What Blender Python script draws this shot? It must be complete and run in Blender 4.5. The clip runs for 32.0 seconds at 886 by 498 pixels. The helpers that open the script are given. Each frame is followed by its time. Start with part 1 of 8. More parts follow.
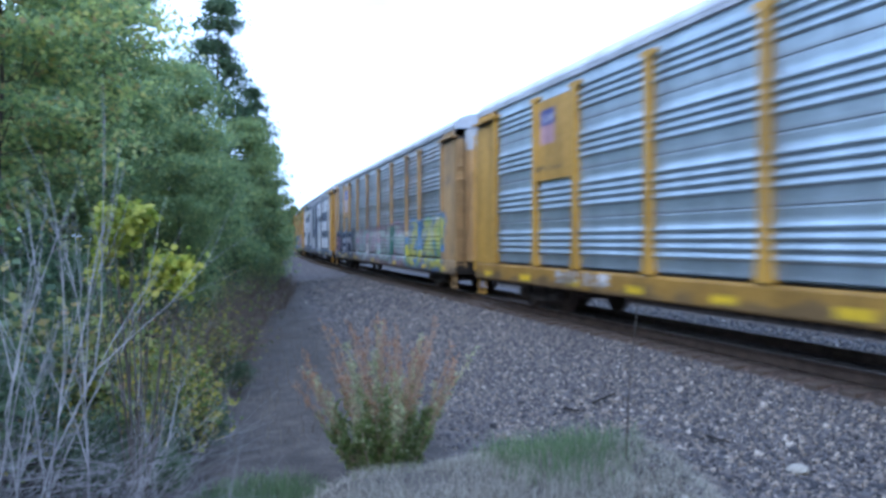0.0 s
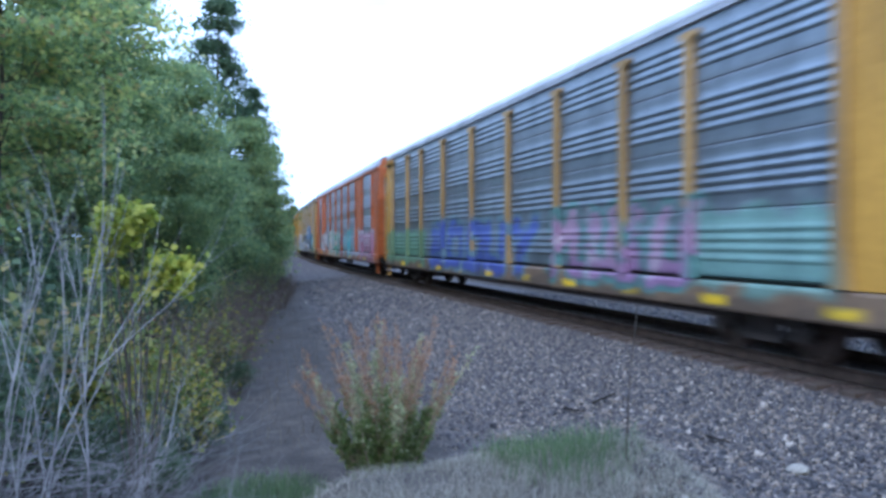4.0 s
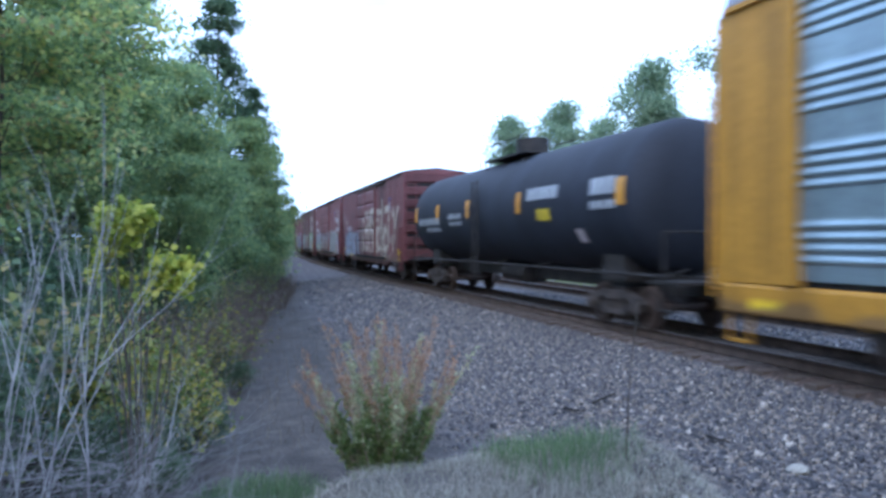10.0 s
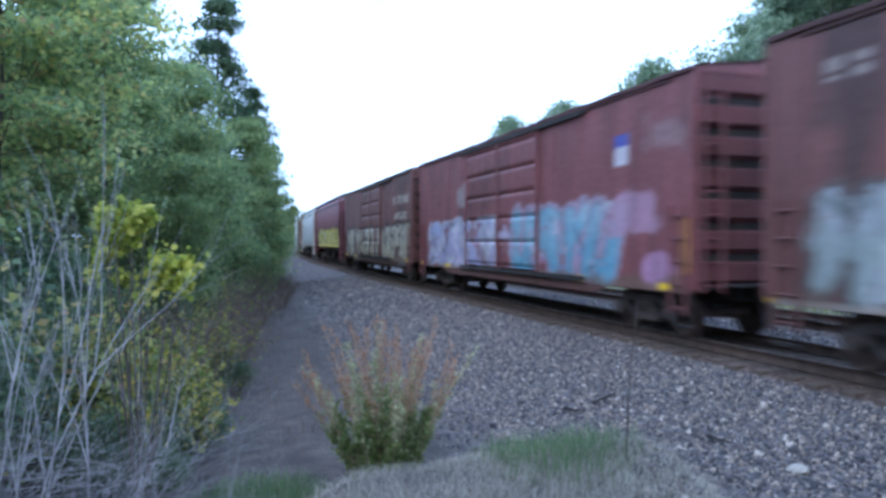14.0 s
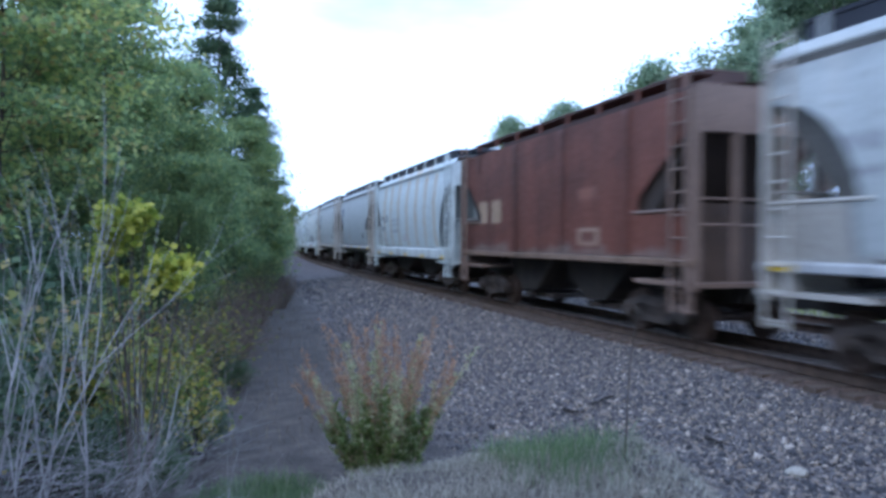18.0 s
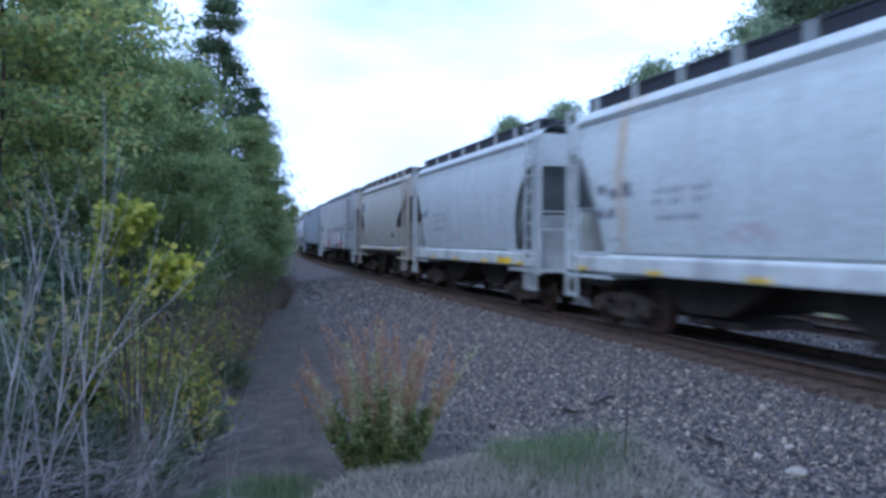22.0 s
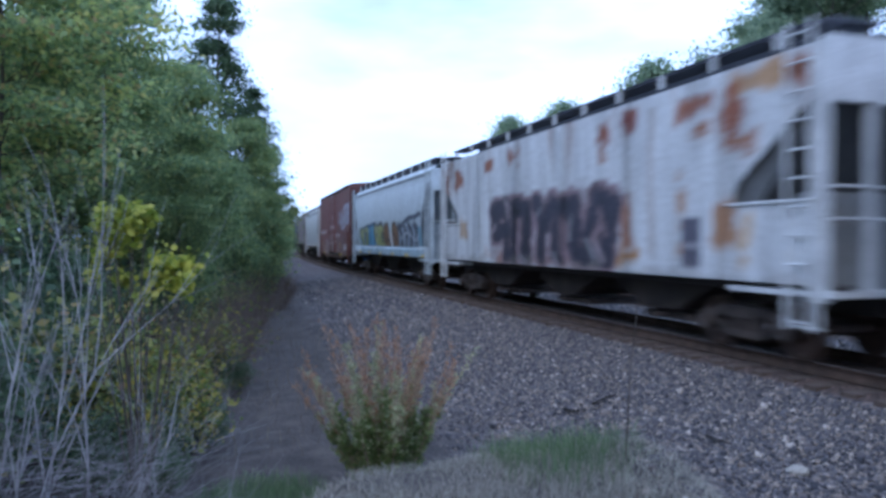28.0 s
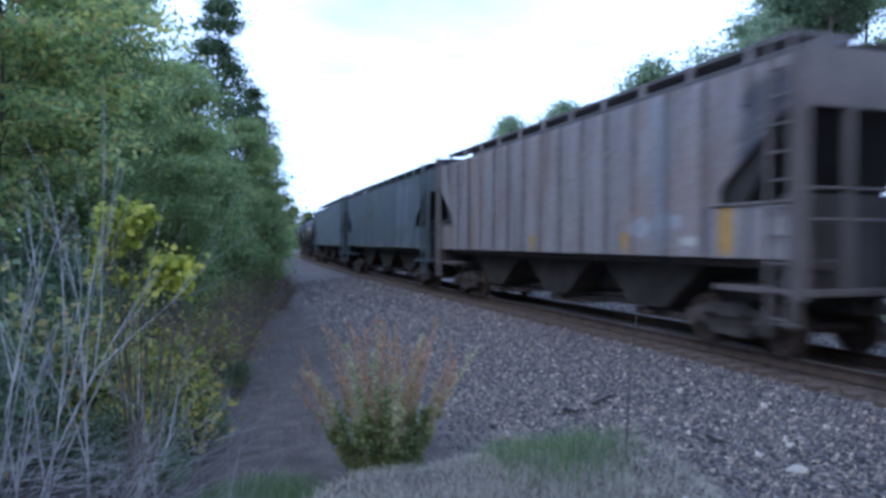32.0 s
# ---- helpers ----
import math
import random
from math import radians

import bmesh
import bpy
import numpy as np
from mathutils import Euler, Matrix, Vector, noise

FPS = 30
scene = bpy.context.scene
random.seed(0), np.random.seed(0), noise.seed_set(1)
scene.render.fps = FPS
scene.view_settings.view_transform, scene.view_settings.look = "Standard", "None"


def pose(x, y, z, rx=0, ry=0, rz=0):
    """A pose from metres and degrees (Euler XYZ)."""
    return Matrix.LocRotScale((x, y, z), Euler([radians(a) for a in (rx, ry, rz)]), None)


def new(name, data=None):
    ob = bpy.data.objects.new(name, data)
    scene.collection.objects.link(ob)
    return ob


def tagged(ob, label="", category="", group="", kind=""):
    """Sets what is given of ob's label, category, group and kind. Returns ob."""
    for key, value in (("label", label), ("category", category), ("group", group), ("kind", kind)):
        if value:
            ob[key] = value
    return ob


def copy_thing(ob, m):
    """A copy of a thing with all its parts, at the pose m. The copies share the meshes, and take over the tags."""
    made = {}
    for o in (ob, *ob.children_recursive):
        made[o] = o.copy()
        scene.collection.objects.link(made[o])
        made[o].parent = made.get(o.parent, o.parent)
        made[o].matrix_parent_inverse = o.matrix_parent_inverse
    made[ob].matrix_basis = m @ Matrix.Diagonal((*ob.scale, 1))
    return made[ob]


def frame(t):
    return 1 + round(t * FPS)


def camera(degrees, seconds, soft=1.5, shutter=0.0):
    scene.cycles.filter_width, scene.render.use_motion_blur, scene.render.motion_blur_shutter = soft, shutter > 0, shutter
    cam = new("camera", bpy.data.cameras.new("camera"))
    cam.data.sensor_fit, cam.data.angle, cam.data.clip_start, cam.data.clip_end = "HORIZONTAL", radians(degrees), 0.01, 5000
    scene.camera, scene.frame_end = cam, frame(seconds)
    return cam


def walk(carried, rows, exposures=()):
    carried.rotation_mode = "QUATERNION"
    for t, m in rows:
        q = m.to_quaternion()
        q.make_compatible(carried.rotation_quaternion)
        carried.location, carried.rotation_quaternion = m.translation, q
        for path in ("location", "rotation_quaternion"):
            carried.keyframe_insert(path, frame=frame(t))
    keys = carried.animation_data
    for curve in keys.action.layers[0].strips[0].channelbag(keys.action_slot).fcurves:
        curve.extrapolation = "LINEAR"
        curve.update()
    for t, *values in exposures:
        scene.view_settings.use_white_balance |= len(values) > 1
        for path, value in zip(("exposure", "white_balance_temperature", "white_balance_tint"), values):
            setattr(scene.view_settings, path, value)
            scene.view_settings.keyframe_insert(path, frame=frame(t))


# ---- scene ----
# the camera stands on a tripod beside the line; z = 0 is the top of the rails
EYE = (0.0, 0.0, 1.781)
cam = camera(63.7, 32.0, soft=3.3, shutter=0.5)
walk(cam, [
    (0.0, pose(*EYE, 89.37, 0.0, 0.0)),
    (14.5, pose(*EYE, 89.37, 0.0, 0.0)),
    (16.5, pose(*EYE, 89.41, -0.35, 0.0)),
    (23.5, pose(*EYE, 89.41, -0.35, 0.0)),
    (25.2, pose(*EYE, 89.42, -0.05, 0.0)),
    (32.0, pose(*EYE, 89.42, -0.05, 0.0)),
], [(0.0, 0.0, 6500, 10), (14.0, 0.0, 6500, 10), (17.0, -0.2, 6500, 11), (18.0, -0.3, 6500, 11.5), (22.0, -0.6, 6500, 15), (25.0, -0.62, 6500, 15), (29.0, -0.58, 6500, 15), (31.0, -0.42, 6500, 13), (32.0, -0.42, 6500, 13)])

# the line: a wide circle that bends away to the far side
RADIUS, SIDE, HEADING = 947.7, 9.41, 0.3339


def place(s, off=0.0):
    """World x, y of the spot s metres up the line, off metres to the camera's side of its middle."""
    r = RADIUS + off
    u, w = r * math.sin(s / RADIUS), SIDE + RADIUS - r * math.cos(s / RADIUS)
    return (-math.sin(HEADING) * u + math.cos(HEADING) * w, math.cos(HEADING) * u + math.sin(HEADING) * w)


def station(x, y):
    """The inverse of place: s and off of a spot."""
    u = -math.sin(HEADING) * x + math.cos(HEADING) * y
    w = math.cos(HEADING) * x + math.sin(HEADING) * y
    return RADIUS * math.atan2(u, SIDE + RADIUS - w), math.hypot(u, SIDE + RADIUS - w) - RADIUS


def run(t):
    """Metres that the train has gone after t seconds."""
    k = t / 16.0
    return t * (18.5511 - 0.8728 * k + 0.7872 * k * k - 0.2385 * k ** 3)


def car_pose(mid, t):
    s = mid - run(t)
    x, y = place(s)
    a, b = place(s + 1.0), place(s - 1.0)
    return pose(x, y, 0.0, 0, 0, math.degrees(math.atan2(b[1] - a[1], b[0] - a[0])))
# ---- light: a bright overcast evening sky ----
world = bpy.data.worlds.new("overcast_sky")
scene.world = world
world.use_nodes = True
wn, wl = world.node_tree.nodes, world.node_tree.links
wn.clear()
sky = wn.new("ShaderNodeTexSky")
sky.sky_type, sky.sun_disc = "NISHITA", False
sky.sun_elevation, sky.sun_rotation = radians(32), radians(200)
sky_bg = wn.new("ShaderNodeBackground")
sky_bg.inputs["Strength"].default_value = 0.22
cloud_bg = wn.new("ShaderNodeBackground")
cloud_bg.inputs["Color"].default_value = (0.63, 0.92, 1.55, 1)
cloud_bg.inputs["Strength"].default_value = 2.55
wco = wn.new("ShaderNodeTexCoord")
wmap = wn.new("ShaderNodeMapping")
wmap.inputs["Scale"].default_value = (1.0, 1.0, 3.2)
wno = wn.new("ShaderNodeTexNoise")
wno.inputs["Scale"].default_value = 2.6
wno.inputs["Detail"].default_value = 5.0
wramp = wn.new("ShaderNodeValToRGB")
wramp.color_ramp.elements[0].position, wramp.color_ramp.elements[0].color = 0.34, (0.40, 0.40, 0.40, 1)
wramp.color_ramp.elements[1].position, wramp.color_ramp.elements[1].color = 0.58, (1, 1, 1, 1)
wmix = wn.new("ShaderNodeMixShader")
wout = wn.new("ShaderNodeOutputWorld")
wl.new(sky.outputs["Color"], sky_bg.inputs["Color"])
wl.new(wco.outputs["Generated"], wmap.inputs["Vector"])
wl.new(wmap.outputs["Vector"], wno.inputs["Vector"])
wl.new(wno.outputs["Fac"], wramp.inputs["Fac"])
wl.new(wramp.outputs["Color"], wmix.inputs["Fac"])
wl.new(sky_bg.outputs["Background"], wmix.inputs[1])
wl.new(cloud_bg.outputs["Background"], wmix.inputs[2])
wl.new(wmix.outputs["Shader"], wout.inputs["Surface"])
sun = new("sun", bpy.data.lights.new("sun", "SUN"))
sun.data.energy, sun.data.angle, sun.data.color = 1.1, radians(30), (1.0, 0.98, 0.94)
sun.matrix_world = pose(0, 0, 40, 50, 0, -20)
# ---- materials ----
def mat(name, rough=0.7, metal=0.0):
    m = bpy.data.materials.new(name)
    m.use_nodes = True
    b = m.node_tree.nodes["Principled BSDF"]
    b.inputs["Roughness"].default_value, b.inputs["Metallic"].default_value = rough, metal
    return m, m.node_tree.nodes, m.node_tree.links, b


def noise_node(n, l, scale, detail=4.0, vec="Object", stretch=None):
    co = n.new("ShaderNodeTexCoord")
    t = n.new("ShaderNodeTexNoise")
    t.inputs["Scale"].default_value, t.inputs["Detail"].default_value = scale, detail
    src = co.outputs[vec]
    if stretch:
        mp = n.new("ShaderNodeMapping")
        mp.inputs["Scale"].default_value = stretch
        l.new(src, mp.inputs["Vector"])
        src = mp.outputs["Vector"]
    l.new(src, t.inputs["Vector"])
    return t.outputs["Fac"]


def ramp(n, l, fac, stops):
    r = n.new("ShaderNodeValToRGB")
    e = r.color_ramp.elements
    while len(e) < len(stops):
        e.new(0.5)
    for el, (p, c) in zip(e, stops):
        el.position, el.color = p, (*c, 1)
    l.new(fac, r.inputs["Fac"])
    return r.outputs["Color"]


def mixc(n, l, fac, a, b, mode="MIX"):
    m = n.new("ShaderNodeMix")
    m.data_type, m.blend_type = "RGBA", mode
    for sock, v in ((m.inputs[0], fac), (m.inputs[6], a), (m.inputs[7], b)):
        if isinstance(v, (int, float)):
            sock.default_value = v
        elif isinstance(v, tuple):
            sock.default_value = (*v, 1)
        else:
            l.new(v, sock)
    return m.outputs[2]


def bumped(n, l, b, height, strength=0.3, dist=0.01):
    bp = n.new("ShaderNodeBump")
    bp.inputs["Strength"].default_value, bp.inputs["Distance"].default_value = strength, dist
    l.new(height, bp.inputs["Height"])
    l.new(bp.outputs["Normal"], b.inputs["Normal"])


def two_tone(name, c1, c2, scale=2.0, rough=0.75, metal=0.0, fine=40.0, bump=0.2, bdist=0.01, vec="Object", stretch=None):
    """Two colours mixed by broad noise, with fine grain in tone and relief."""
    m, n, l, b = mat(name, rough, metal)
    big = noise_node(n, l, scale, 4.0, vec, stretch)
    small = noise_node(n, l, fine, 3.0, vec, stretch)
    col = ramp(n, l, big, [(0.35, c1), (0.65, c2)])
    grain = ramp(n, l, small, [(0.3, (0.8, 0.8, 0.8)), (0.7, (1.15, 1.15, 1.15))])
    l.new(mixc(n, l, 1.0, col, grain, "MULTIPLY"), b.inputs["Base Color"])
    bumped(n, l, b, small, bump, bdist)
    return m
# ---- mesh helpers ----
def part(name, bm, material, parent=None, label="", smooth=False):
    """Links a bmesh (or a finished mesh) as one object under a thing or a part."""
    if isinstance(bm, bmesh.types.BMesh):
        me = bpy.data.meshes.new(name)
        bm.to_mesh(me)
        bm.free()
    else:
        me = bm
    if material is not None and not me.materials:
        me.materials.append(material)
    if smooth:
        me.polygons.foreach_set("use_smooth", [True] * len(me.polygons))
    ob = new(name, me)
    ob.parent = parent
    if label:
        tagged(ob, label)
    return ob


def raw_mesh(name, verts, quads):
    """A mesh from numpy arrays of places and of faces, all with the same number of corners."""
    verts, quads = np.asarray(verts, np.float32), np.asarray(quads, np.int32)
    me = bpy.data.meshes.new(name)
    me.vertices.add(len(verts))
    me.vertices.foreach_set("co", verts.ravel())
    k = quads.shape[1]
    me.loops.add(quads.size)
    me.loops.foreach_set("vertex_index", quads.ravel())
    me.polygons.add(len(quads))
    me.polygons.foreach_set("loop_start", np.arange(0, quads.size, k, dtype=np.int32))
    me.update(calc_edges=True)
    return me


def box(bm, x0, x1, y0, y1, z0, z1):
    v = [bm.verts.new((x, y, z)) for x in (x0, x1) for y in (y0, y1) for z in (z0, z1)]
    for f in ((0, 1, 3, 2), (4, 6, 7, 5), (0, 4, 5, 1), (2, 3, 7, 6), (0, 2, 6, 4), (1, 5, 7, 3)):
        bm.faces.new([v[i] for i in f])


def bar(bm, a, b, r, n=6):
    """A round bar from a to b."""
    a, b = Vector(a), Vector(b)
    d = (b - a).normalized()
    p = d.orthogonal().normalized()
    q = d.cross(p)
    rings = []
    for c in (a, b):
        rings.append([bm.verts.new(c + r * (math.cos(6.2832 * i / n) * p + math.sin(6.2832 * i / n) * q)) for i in range(n)])
    for i in range(n):
        j = (i + 1) % n
        bm.faces.new((rings[0][i], rings[0][j], rings[1][j], rings[1][i]))
    bm.faces.new(rings[0][::-1])
    bm.faces.new(rings[1])


def prism(bm, outline, y0, y1):
    """A plate: an outline of (x, z) corners, from y0 to y1."""
    a = [bm.verts.new((x, y0, z)) for x, z in outline]
    b = [bm.verts.new((x, y1, z)) for x, z in outline]
    n = len(outline)
    bm.faces.new(a)
    bm.faces.new(b[::-1])
    for i in range(n):
        bm.faces.new((a[i], b[i], b[(i + 1) % n], a[(i + 1) % n]))


def BM():
    return bmesh.new()
# ---- ground, track ----
def smooth(a, b, x):
    k = min(max((x - a) / (b - a), 0.0), 1.0)
    return k * k * (3 - 2 * k)


PROFILE = [(-900, 2.0), (-60, 0.3), (-16, -0.7), (-9.5, -0.75), (-7.2, -0.24), (-5.8, -0.20), (1.15, -0.195), (1.42, -0.27), (1.75, -0.30), (2.6, -0.37), (4.5, -0.58),
           (6.5, -0.83), (8.6, -1.0), (10.2, -0.95), (13, -0.5), (20, 0.1), (60, 1.0), (1500, 6.0)]


def hump_shape(x, y):
    """1 on the hump's top, 0 off it; its far edge bulges towards the line."""
    far = 7.15 - 0.16 * max(0.0, 0.9 - x) ** 1.6 + 0.25 * noise.noise(Vector((x * 1.1, 0.3, 5)))
    return (1 - smooth(far - 1.0, far + 0.35, y)) * (1 - smooth(1.7, 2.7, x)) * smooth(-2.3, -0.75, x)


def ground_z(x, y):
    s, off = station(x, y)
    z = float(np.interp(off, [p[0] for p in PROFILE], [p[1] for p in PROFILE]))
    # the grassy hump on which the camera stands
    z += 0.76 * hump_shape(x, y)
    if off > 2 and abs(s) < 60:
        z += 0.05 * noise.noise(Vector((x * 0.7, y * 0.7, 0))) * smooth(2, 4, off)
    return z


def lines(segments):
    out = []
    for a, b, step in segments:
        n = max(1, round((b - a) / step))
        out += [a + (b - a) * i / n for i in range(n)]
    return out + [segments[-1][1]]


gs = lines([(-1300, -200, 100), (-200, -30, 10), (-30, -8, 1.0), (-8, 25, 0.2), (25, 60, 0.6), (60, 200, 4), (200, 1400, 100)])
go = lines([(-900, -100, 100), (-100, -20, 8), (-20, -6, 0.75), (-6, 1, 0.25), (1, 13, 0.15), (13, 40, 2), (40, 200, 20), (200, 1500, 130)])
gverts = []
for s in gs:
    for o in go:
        x, y = place(s, o)
        gverts.append((x, y, ground_z(x, y)))
nn = len(go)
gi = np.arange((len(gs) - 1) * nn).reshape(-1, nn)[:, :-1].ravel()
ground_mesh = raw_mesh("ground", gverts, np.stack([gi, gi + 1, gi + nn + 1, gi + nn], 1))


def ground_material():
    m, n, l, b = mat("ballast_and_soil", 0.95)
    vo = n.new("ShaderNodeTexVoronoi")
    vo.inputs["Scale"].default_value = 17.0
    co = n.new("ShaderNodeTexCoord")
    l.new(co.outputs["Object"], vo.inputs["Vector"])
    hue = n.new("ShaderNodeSeparateColor")
    l.new(vo.outputs["Color"], hue.inputs["Color"])
    stones = ramp(n, l, hue.outputs["Red"], [(0.0, (0.05, 0.045, 0.048)), (0.45, (0.10, 0.088, 0.088)), (0.8, (0.14, 0.118, 0.112)), (1.0, (0.26, 0.23, 0.215))])
    soil = ramp(n, l, noise_node(n, l, 3.0, 6.0), [(0.3, (0.038, 0.032, 0.029)), (0.55, (0.072, 0.061, 0.055)), (0.75, (0.115, 0.098, 0.08))])
    at = n.new("ShaderNodeAttribute")
    at.attribute_name = "gravel"
    oily = n.new("ShaderNodeAttribute")
    oily.attribute_name = "oily"
    brown = mixc(n, l, 1.0, stones, (0.72, 0.54, 0.43), "MULTIPLY")
    l.new(mixc(n, l, oily.outputs["Fac"], mixc(n, l, at.outputs["Fac"], soil, stones), brown), b.inputs["Base Color"])
    bumped(n, l, b, vo.outputs["Distance"], 0.8, 0.03)
    return m


ground = part("ground", ground_mesh, ground_material(), None, "", True)
tagged(ground, "grey railway ballast falling to bare soil beside woods", "ground", kind="structure")
gravel = ground_mesh.attributes.new("gravel", "FLOAT", "POINT")
gv, ov = [], []
for x, y, z in gverts:
    s, off = station(x, y)
    k = 0.35 * noise.noise(Vector((x * 0.9, y * 0.9, 3)))
    ov.append(1 - smooth(1.25, 1.6, min(abs(off), abs(off + 4.3)) - 0.15 * k))
    edge = max(4.9, 6.25 - 0.022 * max(s - 8, 0)) + k * 2 - 1.2 * (1 - smooth(3, 9, s))
    gv.append((1 - smooth(edge - 0.6, edge + 0.5, off)) * smooth(-13, -10, off))
gravel.data.foreach_set("value", np.array(gv, np.float32))
ground_mesh.attributes.new("oily", "FLOAT", "POINT").data.foreach_set("value", np.array(ov, np.float32))

wood_tie = two_tone("weathered_creosote_wood", (0.065, 0.046, 0.035), (0.125, 0.092, 0.072), 3, 0.9, 0, 60, 0.5, 0.01)
rail_steel = two_tone("rusty_rail_steel", (0.05, 0.032, 0.023), (0.09, 0.058, 0.042), 4, 0.9, 0.0, 50)
rail_head = two_tone("worn_rail_head", (0.10, 0.085, 0.075), (0.16, 0.14, 0.125), 4, 0.55, 0.6, 50, 0.05)


def sweep(profile, off, s0, s1, step):
    """A section of (off, z) corners drawn along the line."""
    ss = np.arange(s0, s1 + step, step)
    v = []
    for s in ss:
        for o, z in profile:
            x, y = place(s, off + o)
            v.append((x, y, z))
    k = len(profile)
    f = [(i * k + j, i * k + (j + 1) % k, (i + 1) * k + (j + 1) % k, (i + 1) * k + j) for i in range(len(ss) - 1) for j in range(k)]
    return v, f


RAIL = [(-0.07, -0.178), (0.07, -0.178), (0.07, -0.165), (0.012, -0.145), (0.012, -0.04), (0.036, -0.03), (0.036, -0.006), (-0.036, -0.006), (-0.036, -0.03), (-0.012, -0.04), (-0.012, -0.145), (-0.07, -0.165)]
HEAD = [(-0.034, -0.008), (0.034, -0.008), (0.03, 0.0), (-0.03, 0.0)]
TRACKS = (0.0, -4.3)
for middle in TRACKS:
    track = tagged(new("railway_track"), "railway track of rusty rails on dark wooden ties", "railway track", "railway tracks", "structure")
    for side in (-0.7525, 0.7525):
        v, f = sweep(RAIL, middle + side, -60, 260, 4)
        rail = part("rail", raw_mesh("rail", v, f), rail_steel, track)
        v, f = sweep(HEAD, middle + side, -60, 260, 4)
        part("rail_head", raw_mesh("rail_head", v, f), rail_head, rail, "worn shiny running surface")

# ties
tb = BM()
box(tb, -0.115, 0.115, -1.38, 1.38, -0.40, -0.182)
bmesh.ops.bevel(tb, geom=tb.edges[:], offset=0.012, segments=1, affect="EDGES")
TIE = bpy.data.meshes.new("tie")
tb.to_mesh(TIE)
tb.free()
TIE.materials.append(wood_tie)
tr = random.Random(4)
for middle, s0, s1, gap in ((0.0, -9, 112, 0.535), (-4.3, -9, 70, 0.535)):
    owner = [o for o in scene.objects if o.name.startswith("railway_track")][0 if middle == 0 else 1]
    s = s0
    while s < s1:
        x, y = place(s, middle)
        a, b = place(s, middle + 1), place(s, middle - 1)
        t = part("tie", TIE, None, owner)
        slip = tr.uniform(-0.06, 0.06)
        t.location = (x + slip * (a[0] - x), y + slip * (a[1] - y), tr.uniform(-0.012, 0.004))
        t.rotation_euler = (0, 0, math.atan2(a[1] - b[1], a[0] - b[0]) - math.pi / 2 + tr.uniform(-0.02, 0.02))
        s += gap


# loose ballast stones over the near bank
def stones():
    r = np.random.RandomState(7)
    base = np.array([(1, 0, 0), (-1, 0, 0), (0, 1, 0), (0, -1, 0), (0, 0, 1), (0, 0, -1)], float)
    tris = np.array([(0, 2, 4), (2, 1, 4), (1, 3, 4), (3, 0, 4), (2, 0, 5), (1, 2, 5), (3, 1, 5), (0, 3, 5)])
    spots = []
    for n, s0, s1, o0, o1, size in ((38000, -3, 9, 1.45, 6.6, 0.030), (42000, 9, 22, 1.4, 7.0, 0.028), (11000, 22, 42, 1.4, 5.7, 0.042), (5000, -2, 14, -9.0, -5.8, 0.05), (5000, -2, 25, -3.0, -1.45, 0.04)):
        for s, o, z in zip(r.uniform(s0, s1, n), r.uniform(o0, o1, n), r.lognormal(0, 0.36, n)):
            if o > 5.0 - 0.02 * max(s, 0) and r.uniform() < (o - 5.0 + 0.02 * max(s, 0)) / 2.0:
                continue
            x, y = place(s, o)
            spots.append((x, y, ground_z(x, y), size * z))
    spots = np.array(spots)
    n = len(spots)
    a = r.normal(0, 1, (n, 3, 3))
    q, _ = np.linalg.qr(a)
    v = base[None] * r.uniform(0.55, 1.25, (n, 6, 1)) * np.array([1.0, 0.85, 0.7])[None, None, :]
    v = np.einsum("nij,nkj->nki", q, v) * spots[:, None, 3:4] + spots[:, None, :3] + np.array([0, 0, 0.006])
    f = tris[None] + (np.arange(n) * 6)[:, None, None]
    return raw_mesh("ballast_stones", v.reshape(-1, 3), f.reshape(-1, 3))


def stone_material():
    m, n, l, b = mat("crushed_rock", 0.9)
    g = n.new("ShaderNodeNewGeometry")
    c = ramp(n, l, g.outputs["Random Per Island"], [(0.0, (0.036, 0.036, 0.042)), (0.35, (0.090, 0.088, 0.094)), (0.6, (0.145, 0.134, 0.138)), (0.8, (0.215, 0.178, 0.152)), (0.94, (0.30, 0.25, 0.205)), (1.0, (0.46, 0.41, 0.36))])
    l.new(mixc(n, l, 1.0, c, ramp(n, l, noise_node(n, l, 60, 3), [(0.3, (0.75, 0.75, 0.75)), (0.7, (1.15, 1.15, 1.15))]), "MULTIPLY"), b.inputs["Base Color"])
    return m


tagged(part("ballast_stones", stones(), stone_material()), "loose grey crushed-rock ballast on the bank", "gravel", kind="stuff")
# ---- car paint: colours laid on by place (d metres behind the front end, z above the rail) ----
def wob(a, b, seed, scale):
    """A cheap smooth noise on arrays, about -1 to 1."""
    r = random.Random(seed)
    out = 0
    for k in range(4):
        f, g, p, q = (r.uniform(0.6, 1.4) * scale * (k + 1) for _ in range(4))
        out = out + np.sin(a * f + b * g + p * 9) * np.cos(b * f * 0.8 - a * g * 0.5 + q * 9) / (k + 1)
    return out / 1.6


def seg_dist(d, z, a, b):
    vx, vz = b[0] - a[0], b[1] - a[1]
    k = np.clip(((d - a[0]) * vx + (z - a[1]) * vz) / (vx * vx + vz * vz + 1e-9), 0, 1)
    return np.hypot(d - a[0] - k * vx, z - a[1] - k * vz)


def lay(col, mask, c, amount=1.0):
    m = np.clip(mask, 0, 1)[:, None] * amount
    return col * (1 - m) + np.array(c)[None, :] * m


def soft(v, w=0.03):
    return np.clip(0.5 - v / w, 0, 1)


